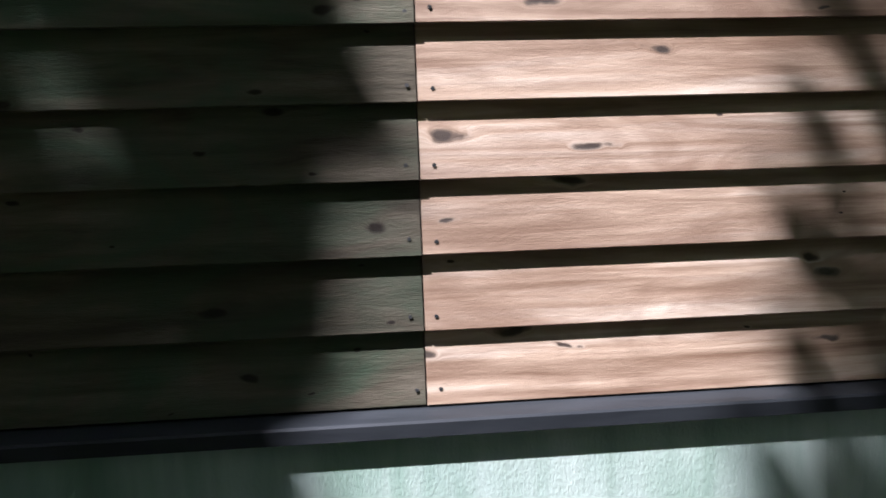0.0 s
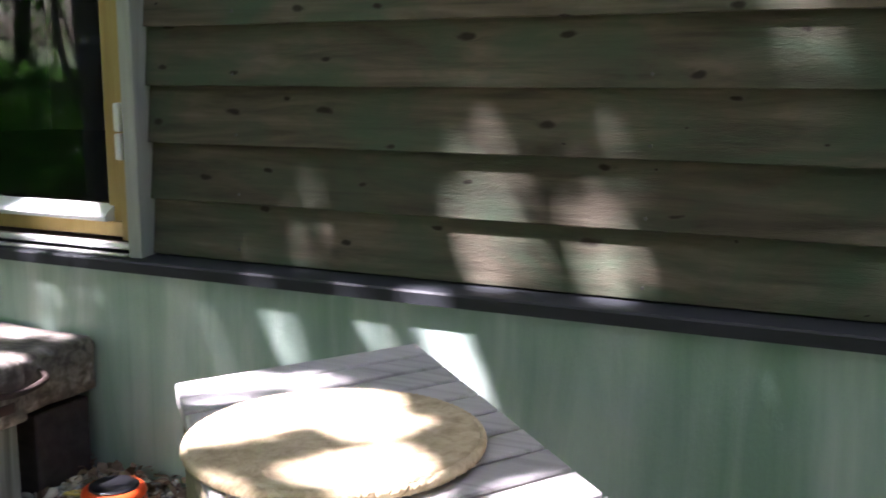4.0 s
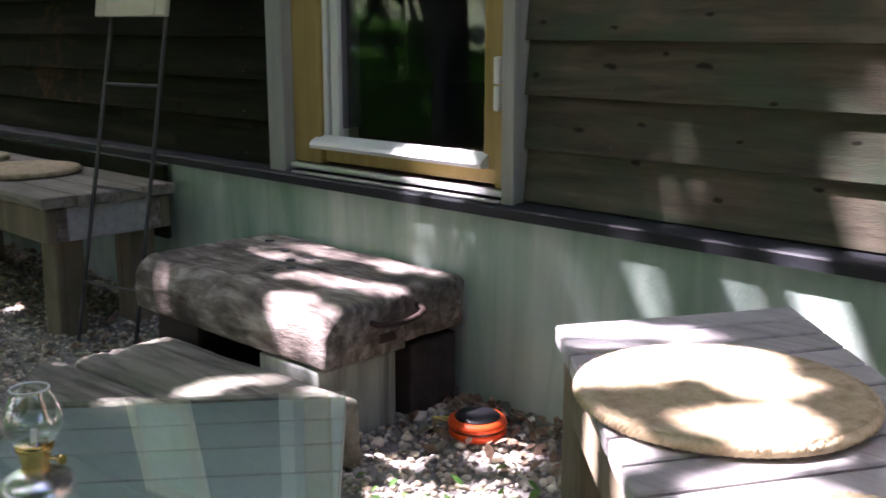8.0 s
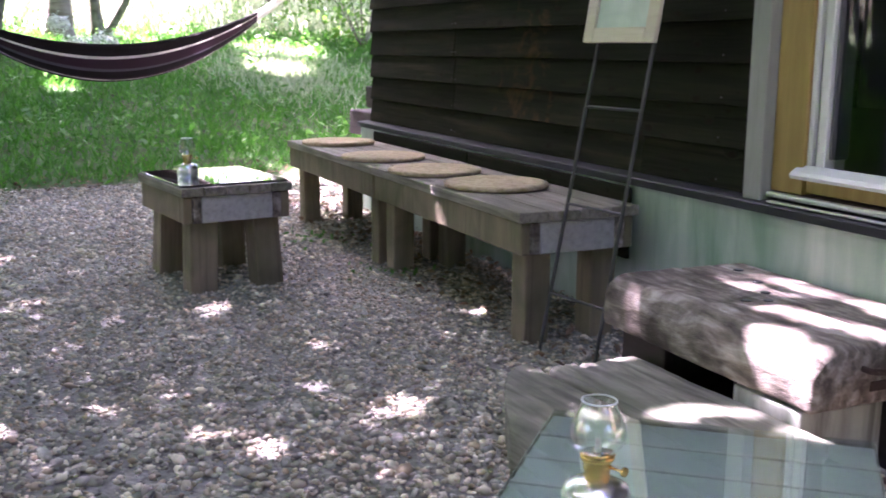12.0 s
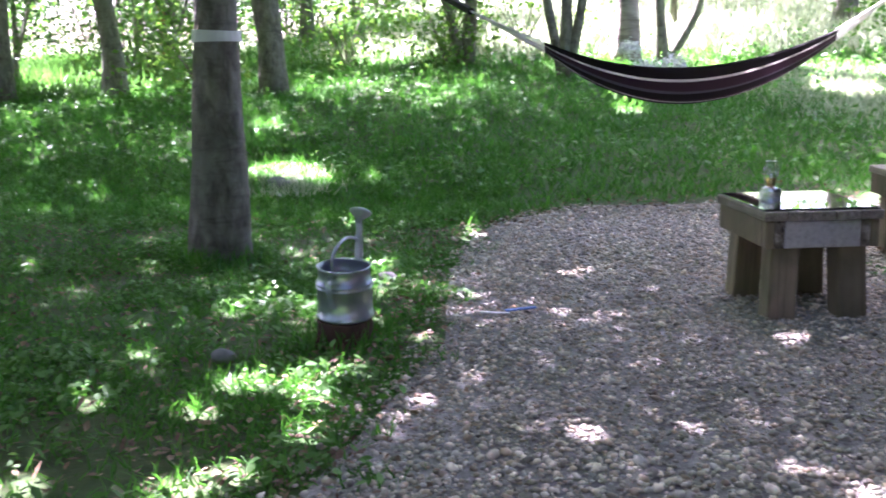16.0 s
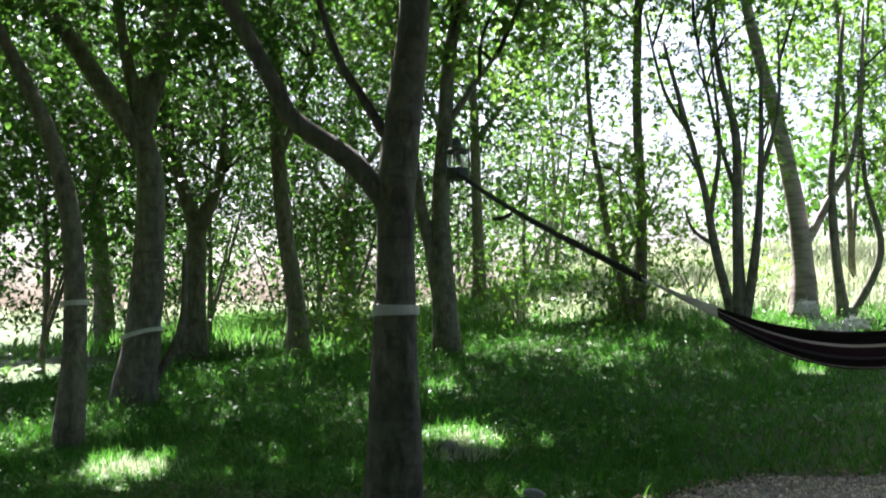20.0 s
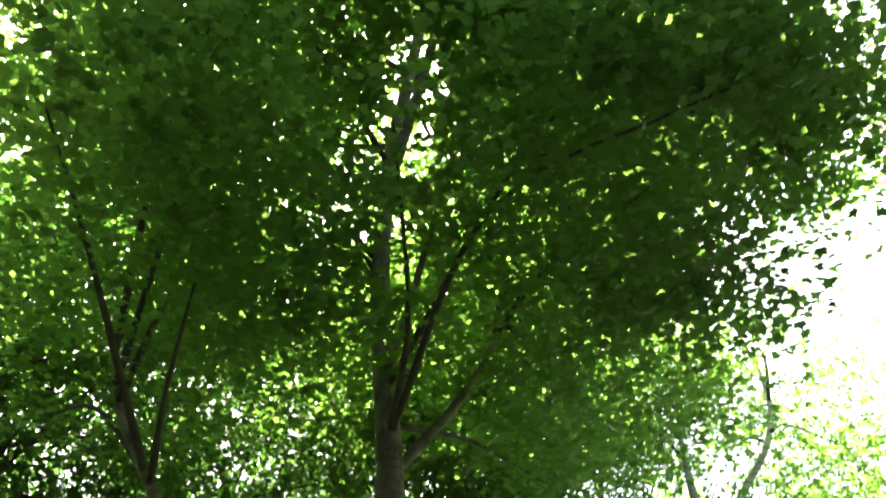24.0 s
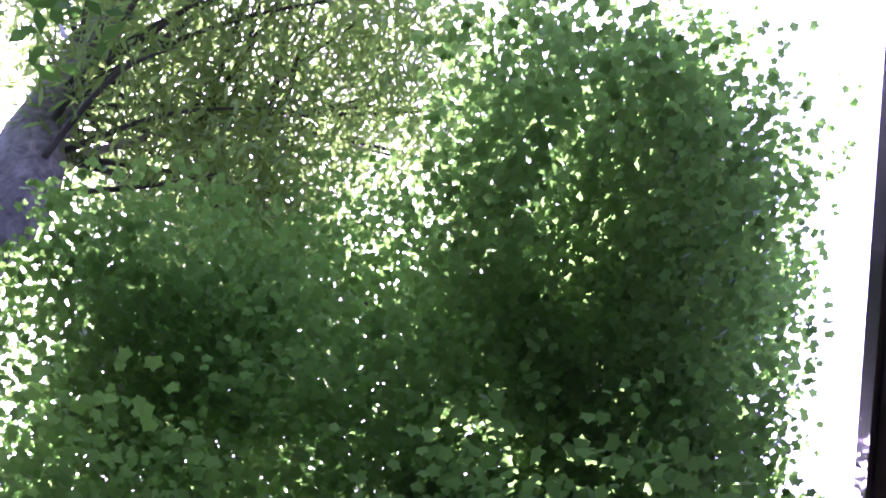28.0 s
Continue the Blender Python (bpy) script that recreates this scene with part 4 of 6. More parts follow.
def make_terrace():
    # two long benches end to end under the wall
    for x, long, mid in ((-1.665, 1.30, -0.09), (-3.04, 1.25, 0.0)):
        b = post_table("bench", pose(x, -0.345, 0.0), 1.38, 0.446, 0.45, "weathered grey wooden bench along the house wall", "bench", "benches along the wall")
        # added dark board that stands in for the shade on the plinth
        part("back_board", block(long, 0.018, 0.25, 0.003, 1, (mid, 0.272, 0.366), 0.001, 2), CLAD, b, "added dark board standing in for shade on the plinth")
    for i, (x, y) in enumerate(((-3.40, -0.375), (-2.62, -0.41), (-2.04, -0.40), (-1.555, -0.36))):
        straw_pad(pose(x, y, 0.450, 0, 0, 40 * i), 0.19, "round braided straw pad on the wall bench", i)
    # small square table with a mirror on it
    post_table("low_table", pose(-2.43, -1.235, 0.0, 0, 0, 8), 0.60, 0.46, 0.425, "small square wooden table on heavy legs", "table", "", 2.6, 0.112)
    m = thing("mirror", pose(-2.43, -1.235, 0.425, 0, 0, 8), "square frameless mirror lying on the low table", "mirror")
    part("backing", block(0.545, 0.445, 0.004, 0.001, 1, (0, 0, 0.0025)), BLACK, m)
    part("mirror_glass", block(0.54, 0.44, 0.004, 0.001, 1, (0, 0, 0.0068)), MIRROR, m, "bright mirror glass")
    oil_lamp(pose(-2.40, -1.34, 0.4345, 0, 0, 60), "small tin oil lamp on the mirror")
    # slatted bench with straw pads, cut off at a slant
    slat_quad("slatted_bench", (0.906, -0.552), (0.233, 0.390), (1.10, -1.09), 19, 0.45, 0.03, (SLAT, LEG), "pale grey slatted bench near the plinth", "bench", "")
    straw_pad(pose(1.295, -0.69, 0.4505), 0.197, "sunlit round straw pad on the slatted bench", 7)
    straw_pad(pose(1.635, -1.06, 0.4505, 0, 0, 50), 0.197, "round straw pad on the slatted bench", 8)
    # slatted table under a glass sheet
    slat_quad("slatted_table", (0.792, -0.922), (-0.300, -0.360), (0.462, -0.42), 7, 0.392, 0.025, (GREENSLAT, LEG), "grey-green slatted table under a glass sheet", "table", "")
    g = part("glass_sheet", prism([(0, 0), (-0.300, -0.360), (0.162, -0.78), (0.462, -0.42)], 0.0, 0.006, 0.001), TABLEGLASS, None, at=pose(0.792, -0.922, 0.394))
    tagged(g, "clear greenish glass sheet on the slatted table", "glass sheet")
    g.visible_shadow = False
    ac, al = Vector((-0.300, -0.360, 0)), Vector((0.462, -0.42, 0))
    strip = thing("slat_beads", pose(0.792, -0.922, 0), "pale beads in the joints of the slatted table", "bead")
    for i in range(1, 7):
        p, d = al * (i / 7), al.normalized() * 0.0042
        q = [p - d, p + ac - d, p + ac + d, p + d]
        part("bead", prism([(v.x, v.y) for v in q], 0.370, 0.3935), WHITE, strip)
    oil_lamp(pose(0.85, -1.43, 0.4005, 0, 0, 20) @ Matrix.Scale(0.96, 4), "small tin and brass oil lamp on the glass sheet")


make_terrace()


def sleeper(lx, ly, lz, seed, rounded=0.02, mat=SLEEPER, cracks=5, skew=0.0):
    """An old railway sleeper: one long edge worn round, split along the grain; skew slants its far end."""
    rng = random.Random(seed)
    sect = []
    for cy, cz, r, a0, n in ((ly / 2, -lz / 2, 0.006, -90, 2), (ly / 2, lz / 2, 0.010, 0, 3), (-ly / 2, lz / 2, rounded, 90, 9), (-ly / 2, -lz / 2, 0.010, 180, 3)):
        oy, oz = cy - math.copysign(r, cy), cz - math.copysign(r, cz)
        for q in range(n + 1):
            a = radians(a0 + 90 * q / n)
            sect.append((oy + r * math.cos(a), oz + r * math.sin(a)))
    fine = []
    for (y0, z0), (y1, z1) in zip(sect, sect[1:] + sect[:1]):
        n = max(1, round(math.hypot(y1 - y0, z1 - z0) / 0.012))
        fine += [(y0 + (y1 - y0) * q / n, z0 + (z1 - z0) * q / n) for q in range(n)]
    k, nx = len(fine), 52
    cut = [(rng.randrange(k), rng.uniform(0.0, 1.0), rng.uniform(0.12, 0.45), rng.uniform(0.004, 0.009)) for _ in range(cracks)]
    bm = bmesh.new()
    rings = []
    for i in range(nx + 1):
        u = i / nx
        ring = []
        for j, (y, z) in enumerate(fine):
            x0 = -lx / 2 + skew * max(0.0, 0.5 - y / ly) ** 1.6
            x = x0 + (lx / 2 - x0) * u
            out = Vector((0, y / ly, z / lz)).normalized()
            d = 0.004 * noise.noise(Vector((x * 5 + seed, y * 16, z * 16))) + 0.0022 * noise.noise(Vector((x * 16, y * 55 + seed, z * 55)))
            for cj, cu, cl, deep in cut:
                if j == cj and abs(u - cu) < cl:
                    d -= deep * (1 - (abs(u - cu) / cl) ** 2)
            end = 0.010 * max(0.0, 1 - min(u, 1 - u) * lx / 0.012) ** 2
            out = out * (d - end)
            ring.append(bm.verts.new((x + (0.004 * noise.noise(Vector((y * 40, z * 40, seed))) if i in (0, nx) else 0), y + out.y, z + out.z)))
        rings.append(ring)
    for a, b in zip(rings, rings[1:]):
        for j in range(k):
            bm.faces.new((a[j], a[(j + 1) % k], b[(j + 1) % k], b[j]))
    bm.faces.new(rings[0][::-1]), bm.faces.new(rings[-1])
    bmesh.ops.recalc_face_normals(bm, faces=bm.faces[:])
    return bm


def make_steps():
    up = thing("upper_step", pose(-0.150, -0.290, 0.0), "thick worn timber step below the door", "step", "door steps")
    part("sleeper", sleeper(0.82, 0.246, 0.142, 3, 0.070), SLEEPER, up, "front sleeper with a rounded worn edge", at=pose(0, -0.108, 0.267), smooth=True)
    part("sleeper", sleeper(0.80, 0.216, 0.13, 8, 0.010), SLEEPER, up, at=pose(-0.005, 0.126, 0.272), smooth=True)
    part("iron_strap", rod([(0.405, -0.10, 0.287), (0.432, -0.085, 0.283), (0.440, -0.02, 0.280), (0.433, 0.045, 0.290), (0.396, 0.060, 0.298)], 0.007, 8, 4), RUST, up, "rusty iron handle on the end grain")
    part("iron_plate", block(0.004, 0.05, 0.022, 0.001, 1, (0.412, -0.05, 0.243)), RUST, up, "small rusty plate on the end grain")
    for i, (x, y) in enumerate(((-0.16, 0.10), (0.02, -0.02), (-0.30, 0.15), (0.0, -0.075), (-0.05, 0.03))):
        part("bolt_hole", lathe([(0, 0.0), (0.012, 0.0), (0.014, -0.002), (0.014, -0.004), (0, -0.004)], 12), BLACK, up, at=pose(x, y, 0.3405 + 0.0005 * i))
    part("support_block", block(0.22, 0.24, 0.225, 0.008, 2, (0.26, -0.105, 0.078), 0.003, 2), BLOCK, up, "pale concrete block with dark drip stains")
    part("support_block", block(0.20, 0.24, 0.225, 0.008, 2, (-0.28, -0.06, 0.078), 0.003, 2), DARKBEAM, up, "dark bearer block")
    part("back_bearer", block(0.72, 0.16, 0.225, 0.004, 1, (0.02, 0.135, 0.082)), DARKBEAM, up, "dark bearer")
    low = thing("lower_step", pose(-0.03, -0.807, 0.0, 0, 0, 0), "low broad step of mossy grey sleepers", "step", "door steps")
    part("sleeper", sleeper(0.90, 0.27, 0.145, 12, 0.05, LOWSLEEPER, 6, 0.42), LOWSLEEPER, low, "front sleeper with a slanting weathered end", at=pose(-0.05, -0.105, 0.066, 0, -2.4, 0), smooth=True)
    part("sleeper", sleeper(0.78, 0.265, 0.145, 15, 0.015, LOWSLEEPER, 6), LOWSLEEPER, low, at=pose(0.0, 0.166, 0.078, 0, -1.6, 0), smooth=True)


make_steps()


def make_small_things():
    # round orange lamp with a dark solar top
    d = thing("camping_lamp", pose(0.43, -0.215, 0.012), "round orange plastic lamp with black top on gravel", "lamp")
    part("lower_shell", lathe([(0, 0), (0.055, 0), (0.066, 0.008), (0.069, 0.016), (0.066, 0.022), (0, 0.022)], 32), ORANGE, d, smooth=True)
    part("groove", lathe([(0, 0.021), (0.064, 0.021), (0.064, 0.028), (0, 0.028)], 32), BLACK, d)
    upper = part("upper_shell", lathe([(0, 0.027), (0.066, 0.027), (0.070, 0.034), (0.067, 0.043), (0.058, 0.049), (0.054, 0.047), (0, 0.047)], 32), ORANGE, d, smooth=True)
    part("solar_top", lathe([(0, 0.0465), (0.053, 0.0465), (0.054, 0.050), (0.050, 0.053), (0, 0.054)], 32), BLACK, upper, "black solar top")
    part("cord", rod([(-0.058, -0.03, 0.03), (-0.085, -0.045, 0.03), (-0.110, -0.036, 0.024), (-0.104, -0.008, 0.02), (-0.08, -0.002, 0.022), (-0.060, -0.014, 0.03)], 0.003, 6, 4), CORD, d, "yellow cord loop")
    # narrow iron ladder leaning on the wall, with a framed print hung on it
    lad = thing("ladder", pose(0, 0, 0), "thin dark iron ladder leaning on the wall", "ladder")

    def rail(k, z):
        f0, f1 = ((-0.952, -0.498), (-0.958, -0.02)) if k == 0 else ((-0.700, -0.452), (-0.700, -0.02))
        s = (z - 0.01) / 2.50
        return Vector((f0[0] + (f1[0] - f0[0]) * s, f0[1] + (f1[1] - f0[1]) * s, z))

    for k in (0, 1):
        part("rail", rod([rail(k, 0.0), rail(k, 1.2), rail(k, 2.42)], 0.0062), IRON, lad)
    for z in (0.19, 0.475, 0.778, 1.08, 1.38, 1.68, 1.98, 2.28):
        part("rung", rod([rail(0, z), rail(1, z)], 0.0048), IRON, lad)
    c = (rail(0, 1.17) + rail(1, 1.17)) / 2
    lean = -math.degrees(math.atan2(0.45, 2.5))
    fr = thing("framed_print", pose(c.x - 0.008, c.y - 0.024, 1.17, lean, 0, 8.5), "pale print in a cream wooden frame on the ladder", "picture")
    w, h, b = 0.315, 0.40, 0.045
    for s in (-1, 1):
        part("frame_side", block(b, 0.018, h, 0.003, 1, (s * (w - b) / 2, 0, 0)), CREAM, fr)
        part("frame_rail", block(w - 2 * b - 0.001, 0.018, b, 0.003, 1, (0, 0, s * (h - b) / 2)), CREAM, fr)
    part("print", block(w - 2 * b, 0.006, h - 2 * b, 0.0, 1, (0, 0.004, 0)), PAPER, fr, "pale green print")
    # watering can on a low stump
    LEAN = Matrix.Rotation(radians(6), 4, Vector((-0.23, 0.97, 0)))
    st = tagged(part("tree_stump", tube(bmesh.new(), [Vector((0, 0, -0.03)), Vector((0, 0, 0.04)), Vector((0.003, 0, 0.095))], 0.108, 0.100, 18, 0.1, 0.15), STUMP, at=pose(-1.80, -2.965, 0.004) @ LEAN), "low sawn reddish stump in the grass", "stump")
    can = thing("watering_can", pose(-1.80, -2.965, 0.099, 0, 0, 0) @ LEAN @ pose(0, 0, 0, 0, 0, 76) @ Matrix.Diagonal((0.84, 0.84, 0.86, 1)), "galvanised steel watering can on a stump", "watering can")
    part("body", lathe([(0, 0.004), (0.118, 0.004), (0.122, 0.0), (0.126, 0.005), (0.126, 0.012), (0.121, 0.018), (0.118, 0.128), (0.1245, 0.132), (0.1245, 0.139), (0.1175, 0.143), (0.1235, 0.148), (0.1235, 0.155), (0.116, 0.159), (0.111, 0.213), (0.117, 0.217), (0.117, 0.222), (0.1095, 0.223), (0.1105, 0.15), (0.1105, 0.02), (0, 0.02)], 40), ZINC, can, smooth=True)
    # half cover, hoop handle, back grip, spout and rose
    bm = bmesh.new()
    a0 = [bm.verts.new((0.1135 * math.cos(radians(a)), 0.1135 * math.sin(radians(a)), 0.2235)) for a in range(10, 176, 11)]
    mid = [bm.verts.new((v.co.x * 0.99, v.co.y * 0.55 + 0.012, 0.2265)) for v in a0]
    for i in range(len(a0) - 1):
        bm.faces.new((a0[i], a0[i + 1], mid[i + 1], mid[i]))
    bmesh.ops.solidify(bm, geom=bm.faces[:], thickness=0.002)
    part("half_cover", bm, ZINC, can)
    part("hoop_handle", rod([(0.0, -0.105, 0.222), (0.0, -0.11, 0.28), (0.0, -0.06, 0.318), (0.0, 0.03, 0.332), (0.0, 0.105, 0.315), (0.0, 0.158, 0.29)], 0.007, 8, 5), ZINC, can, "hoop handle")
    bm = bmesh.new()
    line = spline([(0.0, -0.112, 0.205), (0.0, -0.145, 0.208), (0.0, -0.160, 0.185), (0.0, -0.150, 0.13), (0.0, -0.116, 0.060)], 5)
    edge = [[bm.verts.new((sx, v.y, v.z)) for v in line] for sx in (-0.014, 0.014)]
    for i in range(len(line) - 1):
        bm.faces.new((edge[0][i], edge[1][i], edge[1][i + 1], edge[0][i + 1]))
    bmesh.ops.solidify(bm, geom=bm.faces[:], thickness=0.004)
    part("back_grip", bm, ZINC, can, "flat strap grip", smooth=True)
    bm = tube(bmesh.new(), spline([(0.0, 0.108, 0.05), (0.0, 0.140, 0.13), (0.0, 0.160, 0.26), (0.0, 0.172, 0.385)], 5), 0.030, 0.012, 12)
    spout = part("spout", bm, ZINC, can, smooth=True)
    part("rose", lathe([(0, -0.04), (0.012, -0.04), (0.017, -0.016), (0.047, 0.006), (0.050, 0.016), (0.036, 0.024), (0, 0.028)], 24), ZINC, spout, "sprinkler rose", at=pose(0.0, 0.182, 0.398, -32, 0, 0), smooth=True)
    # strip of blue plastic on the gravel, stones in the grass
    s = part("plastic_strip", block(0.026, 0.13, 0.006, 0.002, 1, (0, 0, 0.003), 0.004, 2), RIBBON, at=pose(-2.25, -2.34, 0.018, 4, 0, 12))
    tagged(s, "bent strip of blue plastic on the gravel", "strip")
    s = part("plastic_strip", block(0.02, 0.12, 0.005, 0.002, 1, (0, 0, 0.0025)), WHITE, at=pose(-2.18, -2.44, 0.018, 0, 3, -10))
    tagged(s, "short white plastic strip on the gravel", "strip")
    rng = random.Random(9)
    for x, y, r in ((-1.55, -3.35, 0.045), (-3.0, -3.0, 0.045), (-5.9, -4.3, 0.10)):
        bm = bmesh.new()
        bmesh.ops.create_icosphere(bm, subdivisions=3, radius=r)
        for v in bm.verts:
            v.co *= 1 + 0.25 * noise.noise(v.co * 14 + Vector((x, y, 0)))
            v.co.z *= 0.65
        ob = part("field_stone", bm, STONE, at=pose(x, y, ground_z(x, y) + r * 0.25, 0, 0, rng.uniform(0, 180)), smooth=True)
        tagged(ob, "grey rounded stone lying in the grass", "stone", "stones in the grass")
    # beam ends by the far corner of the house
    for x, y, z, l, h in ((-4.16, 0.0, 0.50, 0.40, 0.15), (-4.03, 0.02, 0.665, 0.16, 0.13)):
        ob = part("timber_beam", block(l, 0.7, h, 0.008, 1, (0, 0, 0), 0.004, 2), DARKBEAM, at=pose(x, y + 0.36, z))
        tagged(ob, "dark timber beam stacked at the house corner", "beam", "beams by the house corner")
    ob = part("beam_pier", block(0.26, 0.5, 0.43, 0.01, 1, (0, 0, 0.21)), DARKBEAM, at=pose(-4.12, 0.38, -0.002))
    tagged(ob, "dark timber pier under the stacked beams", "pier")
    # pale post at the far side of the meadow
    g = ground_z(-18.7, -10.0)
    ob = part("timber_post", block(0.17, 0.17, 4.2 - g, 0.01, 1, (0, 0, (4.2 - g) / 2)), GOLD, at=pose(-18.7, -10.0, g - 0.02, 0, 0, 20))
    tagged(ob, "pale yellowish timber post on the meadow", "post")


make_small_things()


def make_hammock():
    t = thing("hammock", pose(0, 0, 0), "dark striped cotton hammock hung between trees", "hammock")
    a, b, low = Vector((-5.80, -2.25, 1.10)), Vector((-5.58, -0.27, 1.13)), 0.40
    nu, nv = 36, 14
    bm = bmesh.new()
    uvl = bm.loops.layers.uv.new("UVMap")
    grid = []
    side = Vector((1, -0.1, 0)).normalized()
    for i in range(nu + 1):
        u = i / nu
        sag = 4 * u * (1 - u)
        c = a.lerp(b, u) - Vector((0, 0, low * sag))
        wide = 0.06 + 0.12 * sag**0.7
        row = []
        for j in range(nv + 1):
            v = j / nv
            ang = (v - 0.5) * 2.5
            fold = 0.006 * math.sin(v * 34 + u * 3) * (0.4 + sag)
            row.append(bm.verts.new(c + side * (math.sin(ang) * wide) + Vector((0, 0, (1 - math.cos(ang)) * (0.10 + 0.26 * sag) + fold))))
        grid.append(row)
    for i in range(nu):
        for j in range(nv):
            fc = bm.faces.new((grid[i][j], grid[i + 1][j], grid[i + 1][j + 1], grid[i][j + 1]))
            for lp, (p, q) in zip(fc.loops, ((i, j), (i + 1, j), (i + 1, j + 1), (i, j + 1))):
                lp[uvl].uv = (p / nu, q / nv)
    edge_a, edge_b = [v.co.copy() for v in grid[0]], [v.co.copy() for v in grid[-1]]
    bmesh.ops.solidify(bm, geom=bm.faces[:], thickness=0.004)
    part("cloth", bm, CLOTH, t, "dark plum cloth with pale stripes", smooth=True)
    end_a, end_b = Vector((-5.76, -2.78, 1.40)), Vector((-5.50, 0.12, 1.46))
    for edge, end in ((edge_a, end_a), (edge_b, end_b)):
        for i in range(0, len(edge), 1):
            part("cord", rod([edge[i], edge[i].lerp(end, 0.5) - Vector((0, 0, 0.006)), end], 0.0045, 5), COTTON, t, "white cotton cord")
    for p, q in ((end_a, HAM_A), (end_b, HAM_B)):
        mid = p.lerp(q, 0.5) - Vector((0, 0, 0.05))
        part("hanging_rope", rod([p, mid, q], 0.028, 7, 5), ROPE, t, "thick black rope")
    part("knot", rod([end_a.lerp(HAM_A, 0.55) + Vector((0, 0, -0.10)), end_a.lerp(HAM_A, 0.57) + Vector((0.0, -0.06, -0.16)), end_a.lerp(HAM_A, 0.60) + Vector((0, -0.1, -0.20))], 0.022, 6, 3), ROPE, t)


HAM_A, HAM_B = Vector((-10.35, -5.42, 3.05)), Vector((-5.05, 1.45, 2.5))
make_hammock()


# ---- trees ----
# where shafts of sun come down between the leaves: place they reach and radius
WALL_SUN = [(x, 0, z, 0.085) for x in (2.46, 2.60, 2.76) for z in (0.20, 0.36, 0.52, 0.68, 0.84, 1.0, 1.16, 1.32, 1.48)] + [(2.33, 0, z, r) for z, r in ((0.20, 0.085), (0.36, 0.085), (0.50, 0.08), (0.64, 0.085), (0.78, 0.05), (1.16, 0.07), (1.32, 0.085))]
WALL_SUN += [(2.26, 0, 0.66, 0.02), (2.27, 0, 0.80, 0.015), (2.27, 0, 0.90, 0.0), (2.26, 0, 1.12, 0.02), (2.98, 0, 0.95, 0.004), (3.06, 0, 1.08, 0.008), (2.98, 0, 0.4, 0.02), (3.12, 0, 0.4, 0.01), (2.97, 0, 1.15, 0.01), (3.10, 0, 0.9, 0.008), (3.12, 0, 1.22, 0.02), (3.05, 0, 0.62, 0.006)]
WALL_SUN += [(1.78, 0, 1.07, 0.002), (1.765, 0, 0.96, 0.005), (1.75, 0, 0.86, -0.008), (1.23, 0, 0.82, 0.008), (1.49, 0, 0.82, 0.014), (1.215, 0, 0.70, 0.018), (1.465, 0, 0.70, 0.024), (1.19, 0, 0.58, 0.018), (1.44, 0, 0.58, 0.024), (1.92, 0, 0.62, 0.004), (1.62, 0, 1.10, 0.0), (1.71, 0, 1.11, 0.002), (2.08, 0, 0.90, -0.002), (1.32, 0, 0.60, 0.0), (1.60, 0, 0.59, 0.002), (0.807, 0, 0.72, 0.003), (0.79, 0, 0.575, 0.007), (0.66, 0, 0.575, -0.002)]
PLINTH_SUN = [(1.155, -0.045, 0.41, 0.024), (1.17, -0.045, 0.34, 0.014), (1.72, -0.045, 0.40, 0.002), (1.91, -0.045, 0.40, 0.006), (2.20, -0.045, 0.42, 0.03), (0.085, -0.045, 0.395, 0.006), (0.77, -0.045, 0.405, 0.014), (0.60, -0.045, 0.37, 0.004), (0.99, -0.045, 0.43, 0.010), (0.04, -0.02, 0.60, 0.035), (0.15, -0.02, 0.61, 0.045), (-0.15, -0.02, 0.54, 0.0)]
SEAT_SUN = [(1.20, -0.60, 0.47, 0.08), (1.33, -0.64, 0.47, 0.035), (1.15, -0.74, 0.47, 0.05), (1.40, -0.78, 0.47, 0.05), (0.98, -0.54, 0.45, 0.06), (1.10, -0.46, 0.45, 0.03), (1.25, -0.95, 0.45, 0.05), (1.05, -0.80, 0.45, 0.04), (1.6, -0.72, 0.45, 0.03), (1.48, -0.92, 0.45, 0.05)]
# streaks along the timber steps
STEP_SUN = [(-0.36 + 0.085 * q, -0.125 + 0.004 * q, 0.338, 0.006 + 0.004 * (q % 3)) for q in range(7)] + [(-0.04 + 0.08 * q, -0.345 + 0.015 * q, 0.338, 0.018) for q in range(5)] + [(-0.38 + 0.07 * q, -0.235, 0.338, 0.006) for q in range(4)]
STEP_SUN += [(-0.43, -0.52, 0.31, 0.006), (-0.43, -0.52, 0.24, 0.006), (0.10, -0.51, 0.31, 0.008), (0.14, -0.50, 0.33, 0.008), (0.22, -0.51, 0.31, 0.008), (0.25, -0.52, 0.25, 0.004), (0.21, -0.52, 0.21, 0.0), (0.10, -0.52, 0.22, -0.008), (-0.43, -0.77, 0.12, 0.008), (-0.42, -0.67, 0.12, 0.008), (-0.41, -0.56, 0.12, 0.014), (-0.06, -0.86, 0.12, 0.014), (0.01, -0.80, 0.12, 0.010), (0.03, -0.72, 0.16, 0.016), (0.04, -0.63, 0.16, 0.020), (0.10, -0.57, 0.16, 0.010), (0.22, -0.55, 0.16, 0.004)]
STEP_SUN += [(0.25, -0.37, 0, 0.03), (0.38, -0.42, 0, 0.04), (0.55, -0.25, 0, 0.04), (0.55, -0.55, 0, 0.05), (0.66, -0.42, 0, 0.04)]
